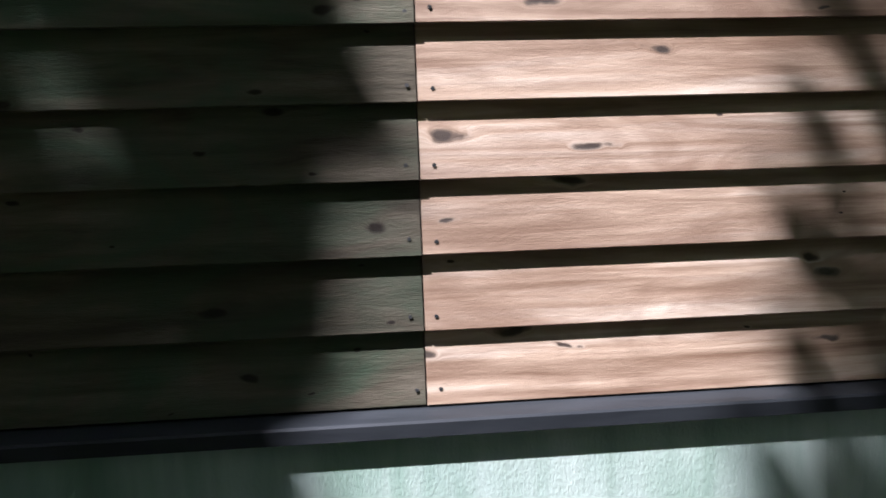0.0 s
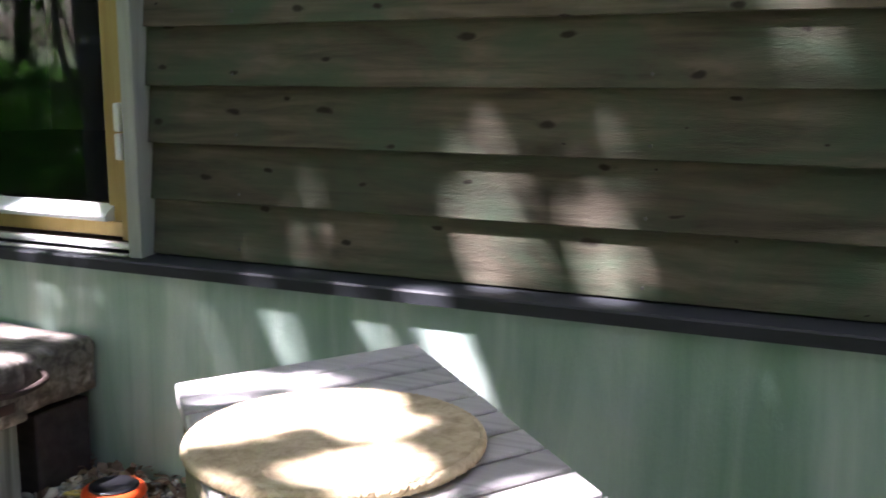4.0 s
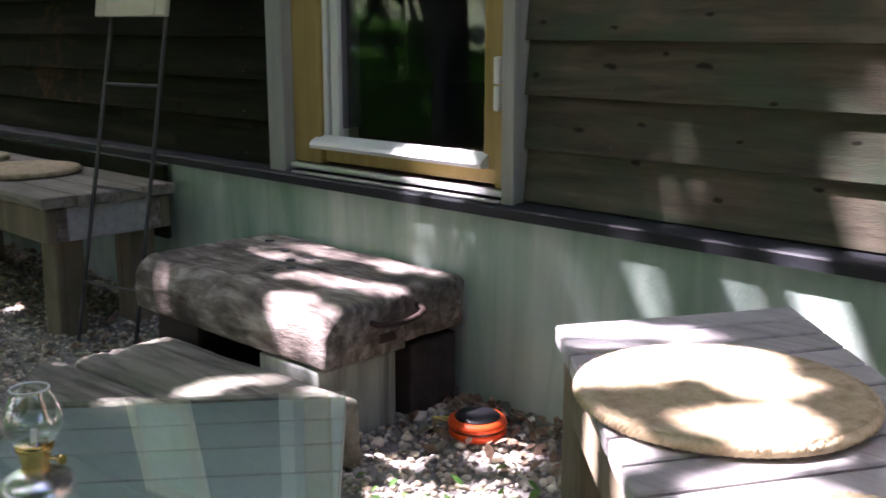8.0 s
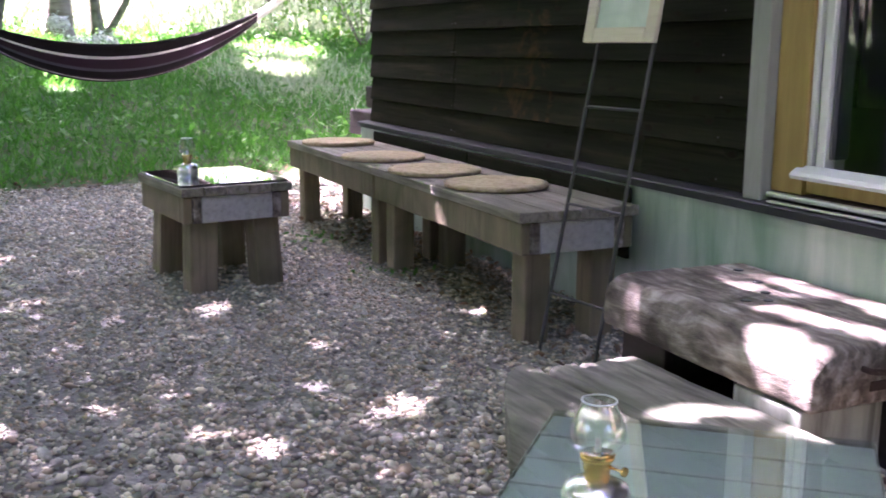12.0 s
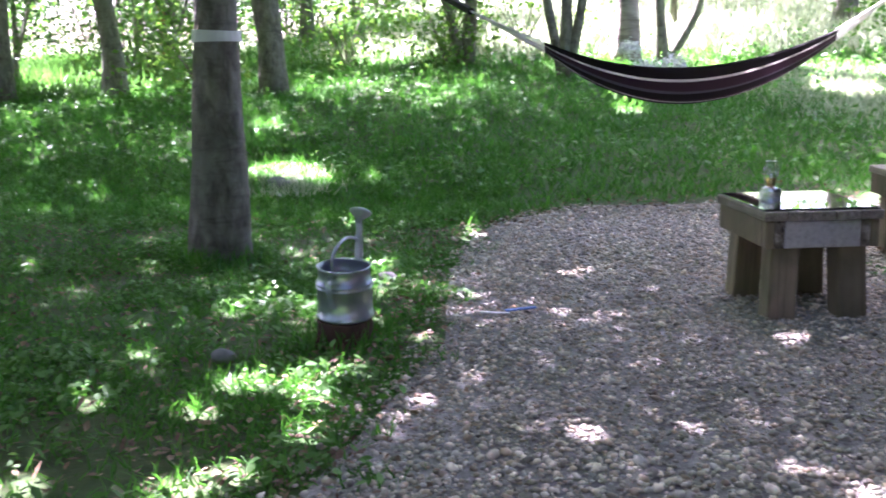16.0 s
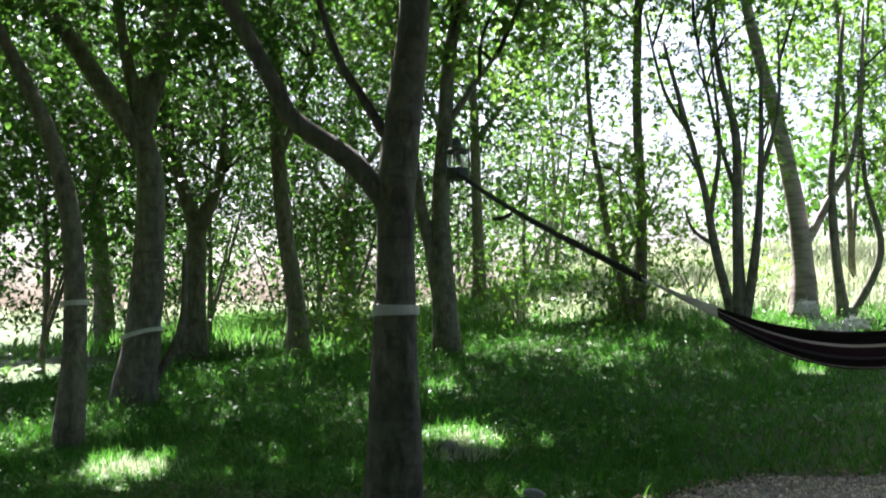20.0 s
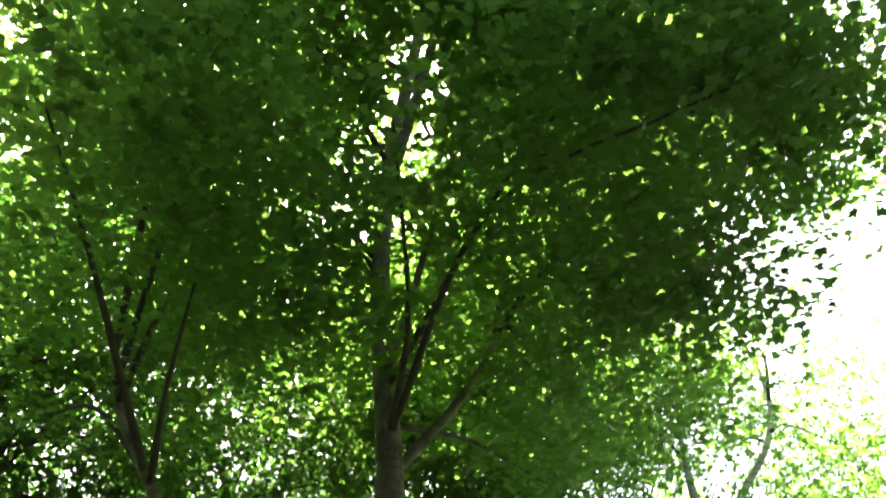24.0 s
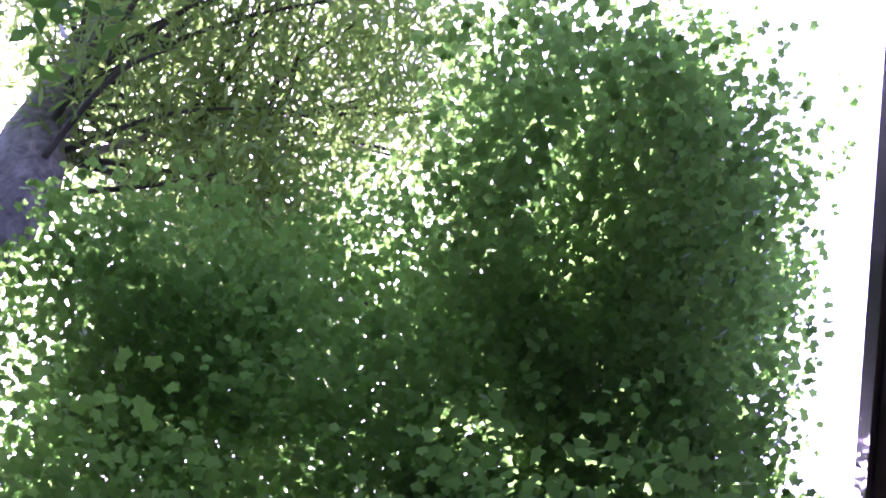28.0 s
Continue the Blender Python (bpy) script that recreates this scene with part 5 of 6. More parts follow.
LAWN_SUN = [(-3.31, -1.43, 0, 0.07), (-3.05, -2.18, 0, 0.02), (-0.71, -1.97, 0, 0.03), (-0.90, -2.05, 0, 0.02), (-1.0, -2.70, 0, 0.06), (-1.5, -0.48, 0, 0.02), (-0.55, -1.15, 0, 0.02), (-2.92, -2.54, 0, 0.05), (-4.26, -2.68, 0, 0.08), (-6.35, -4.33, 0, 0.3), (-5.3, -6.75, 0, 0.35), (-0.55, -4.0, 0, 0.07), (-0.35, -3.75, 0, 0.06), (-1.75, -5.0, 0, 0.16), (-1.1, -4.35, 0, 0.10), (-3.38, -3.1, 0, 0.08), (-1.3, -3.2, 0, 0.07), (-6.2, -4.1, 0, 0.2), (-9.6, 1.0, 0.6, 0.35), (-11.0, 1.4, 0.8, 0.5), (-9.0, -1.4, 0.56, 0.15), (-13.0, -4.4, 1.2, 0.6), (-14.5, -10.0, 0.85, 0.7), (-15.7, -11.7, 1.0, 0.8), (-13.5, -12.4, 0.86, 0.6), (-10.5, -11.7, 0.6, 0.8), (-15.5, -15.5, 1.1, 1.2), (-12.7, -8.2, 0.8, 0.4), (-8.5, -5.05, 0.48, 0.15), (-14.1, -2.4, 1.4, 0.8), (-19.4, -4.2, 2.3, 1.5), (-4.9, -6.5, 0.1, 0.3)]
LAWN_SUN += [(-1.25, -1.08, 0, 0.025), (-0.75, -1.95, 0, 0.045), (-0.62, -1.90, 0, 0.03), (-0.97, -2.70, 0, 0.06), (-2.94, -2.11, 0, 0.02), (-0.9, -1.27, 0, 0.01), (-0.88, -2.04, 0, 0.03), (-0.83, -1.74, 0, 0.02), (-0.57, -1.59, 0, 0.03), (-1.13, -2.94, 0, 0.05), (-0.7, -2.74, 0, 0.05), (-1.27, -3.03, 0, 0.04), (-1.46, -0.50, 0, 0.005), (-0.57, -1.08, 0, 0.015), (-1.07, -4.16, 0, 0.08), (-0.68, -3.85, 0, 0.06), (-0.37, -3.74, 0, 0.04), (-0.41, -3.50, 0, 0.05), (-0.54, -3.02, 0, 0.05), (-0.84, -2.89, 0, 0.04), (-0.45, -3.11, 0, 0.05), (-2.2, -2.05, 0, 0.0), (-1.84, -1.35, 0, 0.0)]
# light on the gravel falls in loose groups of small flecks
scatter = random.Random(31)
GRAVEL_SUN = [p for p in LAWN_SUN if p[2] == 0 and p[0] > -3.6 and p[1] > -2.82]
LAWN_SUN = [p for p in LAWN_SUN if p not in GRAVEL_SUN] + [(x + scatter.gauss(0, 0.05 + r), y + scatter.gauss(0, 0.05 + r), 0, scatter.uniform(-0.020, 0.002)) for x, y, z, r in GRAVEL_SUN for _ in range(7)]
SHAFTS = np.array(WALL_SUN + PLINTH_SUN + SEAT_SUN + STEP_SUN + LAWN_SUN, float)
flecks = np.random.default_rng(12)
SHAFTS = np.concatenate([SHAFTS, np.stack([flecks.uniform(-6, 1.0, 70), flecks.uniform(-3.6, -0.2, 70), np.zeros(70), flecks.uniform(-0.025, 0.004, 70)], -1), np.stack([flecks.uniform(-9, -0.2, 170), flecks.uniform(-9, -2.6, 170), np.full(170, 0.1), flecks.uniform(-0.018, 0.04, 170)], -1)])


def sunlit_gap(p):
    """Which of these leaves would stand in a shaft of sun."""
    out = np.zeros(len(p), bool)
    d = np.array(SUN_DIR)
    if not len(p):
        return out
    mid = (p.min(0) + p.max(0)) / 2
    reach = np.linalg.norm(p - mid, axis=1).max()
    for x, y, z, r in SHAFTS:
        foot = np.array([x, y, z])
        w = mid - foot
        if np.linalg.norm(w - (w @ d) * d) > reach + r + 0.03:
            continue
        v = p - foot
        along = v @ d
        away = np.linalg.norm(v - along[:, None] * d, axis=1)
        out |= (away < r + 0.03) & (along > 0)
    return out


def leaf_cloud(name, parent, rng, clumps, per, spread, size, shape, mat, tilt=0.45, flat=0.3, gaps=()):
    """Leaves in clumps; spread is a clump's radius and flat its height against that."""
    c = np.repeat(np.array(clumps, float), per, 0)
    n = len(c)
    off = np.clip(rng.normal(0, 1, (n, 3)), -1.7, 1.7) * np.array([spread, spread, spread * flat]) * 0.6
    slope = np.repeat(rng.normal(0, 0.32, (len(clumps), 2)), per, 0)
    off[:, 2] += (off[:, :2] * slope).sum(1)
    base = np.array(parent.matrix_basis.translation)
    keep = ~sunlit_gap(c + off + base)
    for a, b, rad in gaps:
        a, b = np.array(a), np.array(b)
        v = c + off + base - a
        k = np.clip(v @ (b - a) / ((b - a) @ (b - a)), 0, 1)
        keep &= (np.linalg.norm(v - k[:, None] * (b - a), axis=1) > rad) | (rng.random(n) < 0.12)
    c, off = c[keep], off[keep]
    n = len(c)
    s = rng.uniform(0.65, 1.25, n) * size
    me = swarm(name, c + off, turns_of(rng, n, tilt), np.repeat(s[:, None], 3, 1), shape, mat)
    ob = part(name, me, mat, parent)
    ob["kind"] = "stuff"
    return ob


def ball(rng, n, centre, radii, hollow=0.35):
    d = rng.normal(0, 1, (n, 3))
    d /= np.linalg.norm(d, axis=1)[:, None]
    return np.array(centre) + d * np.array(radii) * (rng.uniform(hollow**3, 1, n) ** (1 / 3))[:, None]


def tree(name, label, stems, r_base, r_tip, crowns, leaf, mat, bark, seed, group="woodland trees", limbs=0, twigs=24, sides=9, flare=0.35, per=26, spread=0.55, size=0.13, tilt=0.5, gaps=(), flat=0.3):
    """stems: lines with their radius factor; crowns: (centre, radii, clumps)."""
    rng = np.random.default_rng(seed)
    x, y, z = stems[0][0][0]
    base = Vector((x, y, ground_z(x, y) - 0.08))
    t = thing(name, Matrix.Translation(base), label, "tree", group)
    tips = []
    for i, (line, f) in enumerate(stems):
        pts = [Vector(q) - base for q in line]
        if i == 0 or (Vector(line[0]) - Vector(stems[0][0][0])).length < 0.05:
            pts[0] = Vector((pts[0].x, pts[0].y, 0.0))
        sp = spline(pts, 5)
        bm = tube(bmesh.new(), sp, r_base * f, max(r_tip, r_base * f * 0.32), sides, flare if i == 0 else 0.0, 0.10, 1.0)
        part("trunk" if i == 0 else "limb", bm, bark, t, smooth=True)
        tips += sp[len(sp) // 2 :]
    clumps = np.concatenate([ball(rng, n, np.array(c) - np.array(base), r) for c, r, n in crowns])
    bm = bmesh.new()
    for q in clumps[rng.permutation(len(clumps))[:twigs]]:
        q = Vector(q)
        start = sorted(tips, key=lambda s: (s - q).length + max(0.0, s.z - q.z + 0.5) * 0.9)[int(rng.integers(0, 7)) % len(tips)]
        mid = start.lerp(q, 0.5) + Vector((0, 0, 0.10 * (q - start).length)) + Vector(rng.normal(0, 0.06, 3)) * (q - start).length
        line = spline([start, mid, q], 4)
        if sunlit_gap(np.array([[*(v + base)] for v in line])).any():
            continue
        tube(bm, line, min(0.035, r_base * 0.22), 0.006, 5)
    if twigs:
        part("branchwork", bm, DARKBARK, t, smooth=True)["kind"] = "stuff"
    leaf_cloud("crown", t, rng, clumps, per, spread, size, leaf, mat, tilt, flat, gaps)
    return t


def make_trees():
    # the maple beside the terrace
    trunk = [(-3.74, -4.04, 0.0), (-3.74, -4.03, 0.9), (-3.74, -4.0, 1.86), (-3.76, -3.94, 2.38), (-3.78, -3.87, 3.0), (-3.78, -3.86, 3.77), (-3.76, -3.92, 4.3), (-3.73, -4.0, 5.1), (-3.73, -4.0, 6.2), (-3.76, -3.9, 7.2), (-3.8, -3.75, 8.6)]
    left = [(-3.73, -4.05, 1.80), (-3.66, -4.25, 2.06), (-3.54, -4.54, 2.29), (-3.48, -4.65, 2.52), (-3.40, -4.82, 2.88), (-3.32, -4.99, 3.25), (-3.21, -5.18, 3.6), (-3.09, -5.38, 4.0), (-3.0, -5.5, 4.6)]
    small = [(-3.75, -4.0, 2.10), (-3.68, -4.17, 2.42), (-3.63, -4.30, 2.66), (-3.58, -4.42, 3.1), (-3.55, -4.5, 3.6)]
    right = [(-3.78, -3.86, 3.72), (-3.88, -3.48, 4.24), (-3.92, -3.26, 4.66), (-3.94, -3.16, 5.3), (-3.7, -2.9, 6.2)]
    over = [(-3.76, -3.92, 4.4), (-3.2, -3.5, 5.2), (-2.4, -3.0, 5.9), (-1.6, -2.3, 6.4), (-1.0, -1.6, 6.8)]
    top = [(-3.73, -4.0, 6.0), (-3.3, -3.6, 7.0), (-2.8, -3.3, 8.0), (-2.5, -3.2, 9.0)]
    tree("maple_tree", "grey-barked maple with a white band and spreading crown", [(trunk, 1.0), (left, 0.52), (small, 0.26), (right, 0.30), (over, 0.2), (top, 0.36)], 0.128, 0.012,
         [((-3.3, -3.6, 7.0), (2.5, 2.5, 2.7), 250), ((-0.75, -1.35, 7.6), (0.8, 0.65, 1.0), 35), ((-1.2, -1.95, 6.2), (0.9, 0.6, 0.6), 33), ((-1.9, -2.9, 5.6), (1.3, 1.0, 0.6), 33), ((-1.9, -2.0, 7.6), (1.5, 1.2, 1.9), 76), ((-6.4, -2.8, 7.8), (1.8, 1.0, 1.3), 113), ((-4.3, -2.2, 7.4), (1.2, 0.9, 1.0), 52), ((-0.4, -2.0, 6.9), (0.9, 0.7, 0.8), 34), ((-1.8, -2.2, 4.4), (1.2, 0.8, 0.45), 26), ((-3.4, -5.4, 5.2), (1.8, 1.4, 1.2), 52), ((-3.8, -5.9, 7.2), (1.8, 1.4, 1.6), 83), ((-1.2, -4.6, 6.6), (1.0, 0.9, 0.8), 45), ((-3.8, -1.1, 6.5), (1.1, 0.55, 0.9), 38), ((-2.2, -1.0, 8.4), (0.9, 0.35, 0.8), 26), ((-4.6, -2.8, 5.0), (1.6, 1.3, 1.0), 45), ((-2.0, -4.3, 4.6), (1.5, 1.1, 0.6), 30)],
         LOBED, MAPLE, BARK, 21, "", twigs=110, sides=16, flare=0.45, per=168, spread=0.50, size=0.062, tilt=0.30, flat=0.14,
         gaps=[((-1.2, -3.05, 3.6), (-3.75, -3.95, 5.3), 0.22), ((-1.4, -3.1, 4.3), (-3.73, -4.0, 6.2), 0.22), ((-1.6, -3.2, 4.9), (-3.75, -3.95, 7.0), 0.20), ((-1.8, -3.2, 5.6), (-3.78, -3.85, 7.8), 0.16)])
    band = tube(bmesh.new(), [Vector((0, 0, -0.032)), Vector((0, 0, 0.0)), Vector((0.001, 0.002, 0.032))], 0.134, 0.132, 20)
    tagged(part("bark_band", band, TAPE, at=pose(-3.742, -4.022, 1.188)), "white tape band round the maple trunk", "band")
    for x, y, z, r, tilt in ((-5.945, -7.675, 1.38, 0.118, 3), (-7.955, -8.245, 1.10, 0.222, 14)):
        band = tube(bmesh.new(), [Vector((0, 0, -0.022)), Vector((0, 0, 0.022))], r, r * 0.995, 18)
        tagged(part("bark_band", band, TAPE, at=pose(x, y, z, tilt, 0, 0)), "narrow white band round a woodland trunk", "band")
    # willow-leaved tree leaning over from the side
    lean = [(-1.0, -6.9, 0.0), (-0.95, -6.8, 2.5), (-0.75, -6.2, 5.0), (-0.56, -5.91, 7.4), (-0.35, -6.02, 8.5), (-0.1, -6.1, 9.8), (0.2, -6.2, 11.5)]
    out = [(-0.45, -6.0, 8.0), (-0.7, -5.5, 9.4), (-0.9, -5.1, 10.4), (-1.2, -4.7, 11.4)]
    out2 = [(-0.85, -6.4, 4.4), (-1.5, -5.7, 5.4), (-2.0, -5.2, 5.9), (-2.4, -4.8, 6.2)]
    tree("willow_tree", "large grey-barked tree with narrow pale leaves", [(lean, 1.0), (out, 0.09), (out2, 0.045)], 0.44, 0.02,
         [((-2.0, -4.6, 11.0), (3.4, 2.4, 2.0), 260), ((0.6, -5.0, 11.0), (3.0, 2.6, 2.0), 190), ((-1.2, -5.4, 9.0), (2.0, 1.2, 1.0), 50)],
         LANCE, NARROW, BARK, 22, "", twigs=60, sides=14, per=105, spread=0.6, size=0.18, tilt=0.9)
    # woodland beyond the terrace
    tree("woodland_tree", "slender pale-grey trunk curving away above grass", [([(-5.92, -7.71, 0.2), (-5.95, -7.67, 1.19), (-5.92, -7.7, 2.12), (-5.83, -7.83, 2.82), (-5.68, -8.03, 3.41), (-5.4, -8.4, 4.4), (-5.2, -8.6, 5.6)], 1.0)], 0.115, 0.03, [((-5.6, -8.0, 6.0), (2.4, 2.2, 1.9), 150)], SPRAY, SHADELEAF, BARK, 31, size=0.17, per=44)
    tree("woodland_tree", "stout grey trunk forking into two rising limbs", [([(-7.92, -8.31, 0.2), (-7.99, -8.2, 1.73), (-8.01, -8.17, 2.84), (-7.94, -8.27, 3.46), (-8.0, -8.2, 3.9)], 1.0), ([(-7.96, -8.24, 3.2), (-7.73, -8.6, 3.82), (-7.53, -8.89, 4.37), (-7.32, -9.18, 4.84), (-7.04, -9.53, 5.74)], 0.6), ([(-7.98, -8.22, 3.4), (-8.06, -8.07, 4.04), (-8.14, -7.95, 4.76), (-8.23, -7.79, 5.3), (-8.33, -7.59, 6.3)], 0.55), ([(-7.97, -8.2, 3.3), (-7.9, -8.4, 4.2), (-7.85, -8.5, 5.2)], 0.45), ([(-7.95, -8.25, 0.4), (-8.05, -7.85, 1.1), (-8.1, -7.8, 1.9)], 0.25)], 0.215, 0.03, [((-7.8, -8.2, 6.8), (3.0, 2.8, 2.6), 260), ((-7.0, -7.2, 4.4), (1.2, 1.0, 0.5), 20)], SPRAY, SHADELEAF, BARK, 32, size=0.17, per=44)
    tree("woodland_tree", "straight slim trunk at the meadow's edge", [([(-11.95, -8.13, 0.5), (-11.93, -8.18, 1.56), (-11.87, -8.32, 2.7), (-11.84, -8.39, 3.96), (-11.82, -8.42, 5.24), (-11.75, -8.55, 6.5), (-11.67, -8.74, 7.6)], 1.0), ([(-11.85, -8.38, 3.6), (-12.0, -8.0, 4.6), (-12.1, -7.8, 5.8)], 0.4)], 0.155, 0.03, [((-11.7, -8.3, 7.6), (2.6, 2.6, 2.8), 220), ((-11.7, -8.0, 4.6), (1.6, 1.4, 0.9), 36)], SPRAY, SHADELEAF, BARK, 33, size=0.14, per=44)
    tree("woodland_tree", "short dark trunk splitting low among leaves", [([(-12.16, -9.98, 0.6), (-12.18, -9.95, 1.9), (-12.2, -9.91, 2.65), (-12.12, -10.05, 3.2), (-12.0, -10.3, 4.2)], 1.0), ([(-12.2, -9.91, 2.6), (-12.38, -9.6, 3.5), (-12.4, -9.5, 4.6)], 0.6)], 0.22, 0.03, [((-12.4, -10.2, 5.6), (3.0, 2.8, 2.6), 260)], SPRAY, SHADELEAF, BARK, 34, size=0.14, per=44)
    tree("woodland_tree", "twin-stemmed tree holding the hammock rope", [([(-10.45, -5.50, 0.8), (-10.44, -5.56, 2.4), (-10.45, -5.48, 3.45), (-10.48, -5.38, 4.6), (-10.55, -5.1, 5.7), (-10.6, -4.9, 7.0)], 1.0), ([(-10.45, -5.50, 0.8), (-10.42, -5.66, 1.95), (-10.38, -5.78, 2.5), (-10.35, -5.88, 3.3), (-10.3, -6.1, 4.6)], 0.85), ([(-10.45, -5.46, 3.6), (-10.5, -5.1, 4.1), (-10.55, -4.7, 4.6)], 0.4)], 0.14, 0.02, [((-9.8, -5.0, 7.2), (2.6, 2.3, 2.0), 240), ((-10.6, -5.4, 5.0), (1.5, 1.6, 0.9), 40), ((-8.4, -4.2, 6.7), (1.8, 1.4, 1.1), 110), ((-7.3, -4.6, 6.9), (1.4, 1.2, 0.9), 90), ((-11.8, -4.0, 8.7), (2.5, 2.8, 1.2), 150), ((-13.4, -2.6, 9.2), (1.8, 1.8, 1.1), 70)], SPRAY, WOODLEAF, BARK, 35, size=0.17, per=44)
    tree("woodland_tree", "pair of thin dark stems from one root", [([(-12.12, -3.31, 1.1), (-12.13, -3.21, 2.46), (-12.13, -3.21, 4.01), (-12.14, -3.12, 5.76), (-12.13, -3.16, 6.76), (-12.14, -3.08, 7.8)], 1.0), ([(-12.12, -3.35, 1.1), (-12.1, -3.61, 2.02), (-12.08, -3.75, 3.02), (-12.07, -3.85, 4.05), (-12.07, -3.86, 5.67)], 0.8), ([(-12.13, -3.2, 5.3), (-12.14, -2.8, 6.0), (-12.14, -2.6, 6.8)], 0.4)], 0.085, 0.02, [((-12.1, -3.6, 7.2), (1.8, 1.7, 2.2), 120), ((-12.1, -3.7, 4.2), (0.9, 1.1, 1.2), 34), ((-12.0, -3.7, 2.5), (0.8, 0.9, 0.9), 22)], SPRAY, WOODLEAF, BARK, 36, size=0.135, per=36)
    cluster = [([(-11.16, -2.02, 1.0), (-11.16, -1.99, 2.3), (-11.16, -1.96, 3.36), (-11.16, -2.12, 4.17), (-11.16, -2.22, 5.4)], 1.0), ([(-11.16, -2.04, 1.0), (-11.18, -2.26, 1.9), (-11.16, -2.36, 2.67), (-11.2, -2.56, 3.61), (-11.15, -2.78, 4.6)], 0.85), ([(-11.16, -2.0, 1.0), (-11.1, -1.80, 1.88), (-11.15, -1.69, 2.84), (-11.15, -1.62, 4.2)], 0.9), ([(-11.18, -2.28, 2.0), (-11.2, -2.52, 2.2), (-11.2, -2.62, 2.5)], 0.4), ([(-11.17, -2.30, 2.4), (-11.1, -2.16, 3.2), (-11.0, -2.2, 4.3)], 0.5), ([(-11.2, -2.5, 3.4), (-11.3, -2.8, 4.0), (-11.3, -3.0, 5.0)], 0.4), ([(-11.16, -1.98, 2.6), (-11.2, -2.2, 3.5), (-11.2, -2.4, 4.8)], 0.45), ([(-11.15, -1.70, 2.8), (-11.1, -1.45, 3.6), (-11.1, -1.4, 4.6)], 0.45)]
    tree("woodland_tree", "cluster of thin bare dark forking stems", cluster, 0.078, 0.012, [((-11.2, -2.2, 5.8), (1.2, 1.5, 1.6), 70), ((-11.4, -2.0, 3.6), (0.9, 1.0, 0.8), 16)], SPRAY, WOODLEAF, BARK, 37, size=0.135, per=30, twigs=26)
    tree("birch_tree", "leaning pale pinkish birch trunk with forked top", [([(-12.13, -1.19, 0.9), (-12.13, -1.19, 1.91), (-12.13, -1.27, 2.8), (-12.14, -1.42, 3.71), (-12.15, -1.58, 4.5), (-12.16, -1.74, 5.5), (-12.15, -1.66, 6.25)], 1.0), ([(-12.15, -1.66, 6.1), (-12.16, -1.86, 6.97), (-12.16, -1.94, 7.71), (-12.16, -1.95, 8.8)], 0.55), ([(-12.15, -1.66, 6.1), (-12.13, -1.25, 6.89), (-12.09, -0.76, 7.69), (-12.08, -0.65, 8.5), (-12.1, -0.91, 9.5)], 0.5), ([(-12.12, -1.2, 1.9), (-12.09, -0.8, 2.62), (-12.06, -0.53, 3.11), (-12.04, -0.38, 3.9), (-12.0, -0.3, 5.0)], 0.4)], 0.15, 0.02, [((-12.1, -1.0, 8.6), (1.6, 2.2, 2.4), 80)], SPRAY, WOODLEAF, BIRCH, 38, size=0.135, per=28, twigs=9)
    tree("woodland_tree", "thin grey stem in sunlit undergrowth", [([(-12.08, -0.72, 0.9), (-12.09, -0.79, 1.89), (-12.09, -0.79, 2.84), (-12.08, -0.7, 3.5), (-12.06, -0.53, 5.0)], 1.0), ([(-12.08, -0.7, 0.9), (-12.03, -0.26, 1.86), (-12.04, -0.39, 2.81), (-12.05, -0.4, 4.2)], 0.8)], 0.075, 0.015, [((-12.2, 0.2, 6.2), (1.6, 1.8, 2.8), 130), ((-12.4, 0.8, 3.6), (1.2, 1.4, 1.6), 90)], SPRAY, WOODLEAF, BARK, 39, size=0.135, per=36, twigs=12)
    tree("woodland_tree", "tree behind the house holding the hammock rope", [([(-5.05, 1.5, 0.0), (-5.05, 1.5, 1.6), (-5.1, 1.6, 3.2), (-5.2, 1.9, 5.0)], 1.0)], 0.13, 0.03, [((-6.0, 2.9, 5.6), (1.4, 1.4, 1.3), 50)], SPRAY, WOODLEAF, BARK, 40, size=0.12, per=44)
    # thicker wood either side and far off; unseen shade trees added behind the camera
    rng = random.Random(77)
    spots = [(3.4, -6.2), (6.0, -3.6), (0.4, -8.6), (-14.5, -13.0), (-10.5, -14.0), (-16.5, -6.5), (-15.5, 2.5), (-17.5, 6.0), (-19.0, -10.0), (-12.5, 5.0), (-6.5, -13.0), (-2.0, -13.5), (3.0, -9.5), (6.5, -7.0), (1.0, -14.0), (9.0, -4.0), (5.0, -13.0)]
    for i, (x, y) in enumerate(spots):
        g = ground_z(x, y)
        h = rng.uniform(6.5, 9.5)
        dx, dy = rng.uniform(-0.7, 0.7), rng.uniform(-0.7, 0.7)
        main = [(x, y, g), (x + dx * 0.15, y + dy * 0.1, g + 1.6), (x + dx * 0.3, y + dy * 0.4, g + 3.4), (x + dx * 0.8, y + dy * 0.8, g + h * 0.65), (x + dx, y + dy, g + h)]
        b1 = [(x + dx * 0.2, y + dy * 0.2, g + 2.2), (x + dx * 0.2 + 0.5, y + dy * 0.2 - 0.6, g + 3.4), (x + dx * 0.2 + 0.9, y + dy * 0.2 - 1.1, g + 5.0)]
        b2 = [(x + dx * 0.3, y + dy * 0.4, g + 3.0), (x + dx * 0.3 - 0.5, y + dy * 0.4 + 0.7, g + 4.2), (x + dx * 0.3 - 0.7, y + dy * 0.4 + 1.2, g + 5.8)]
        # sunny places get the brighter leaf colour, all others the shaded one
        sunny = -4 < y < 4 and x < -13
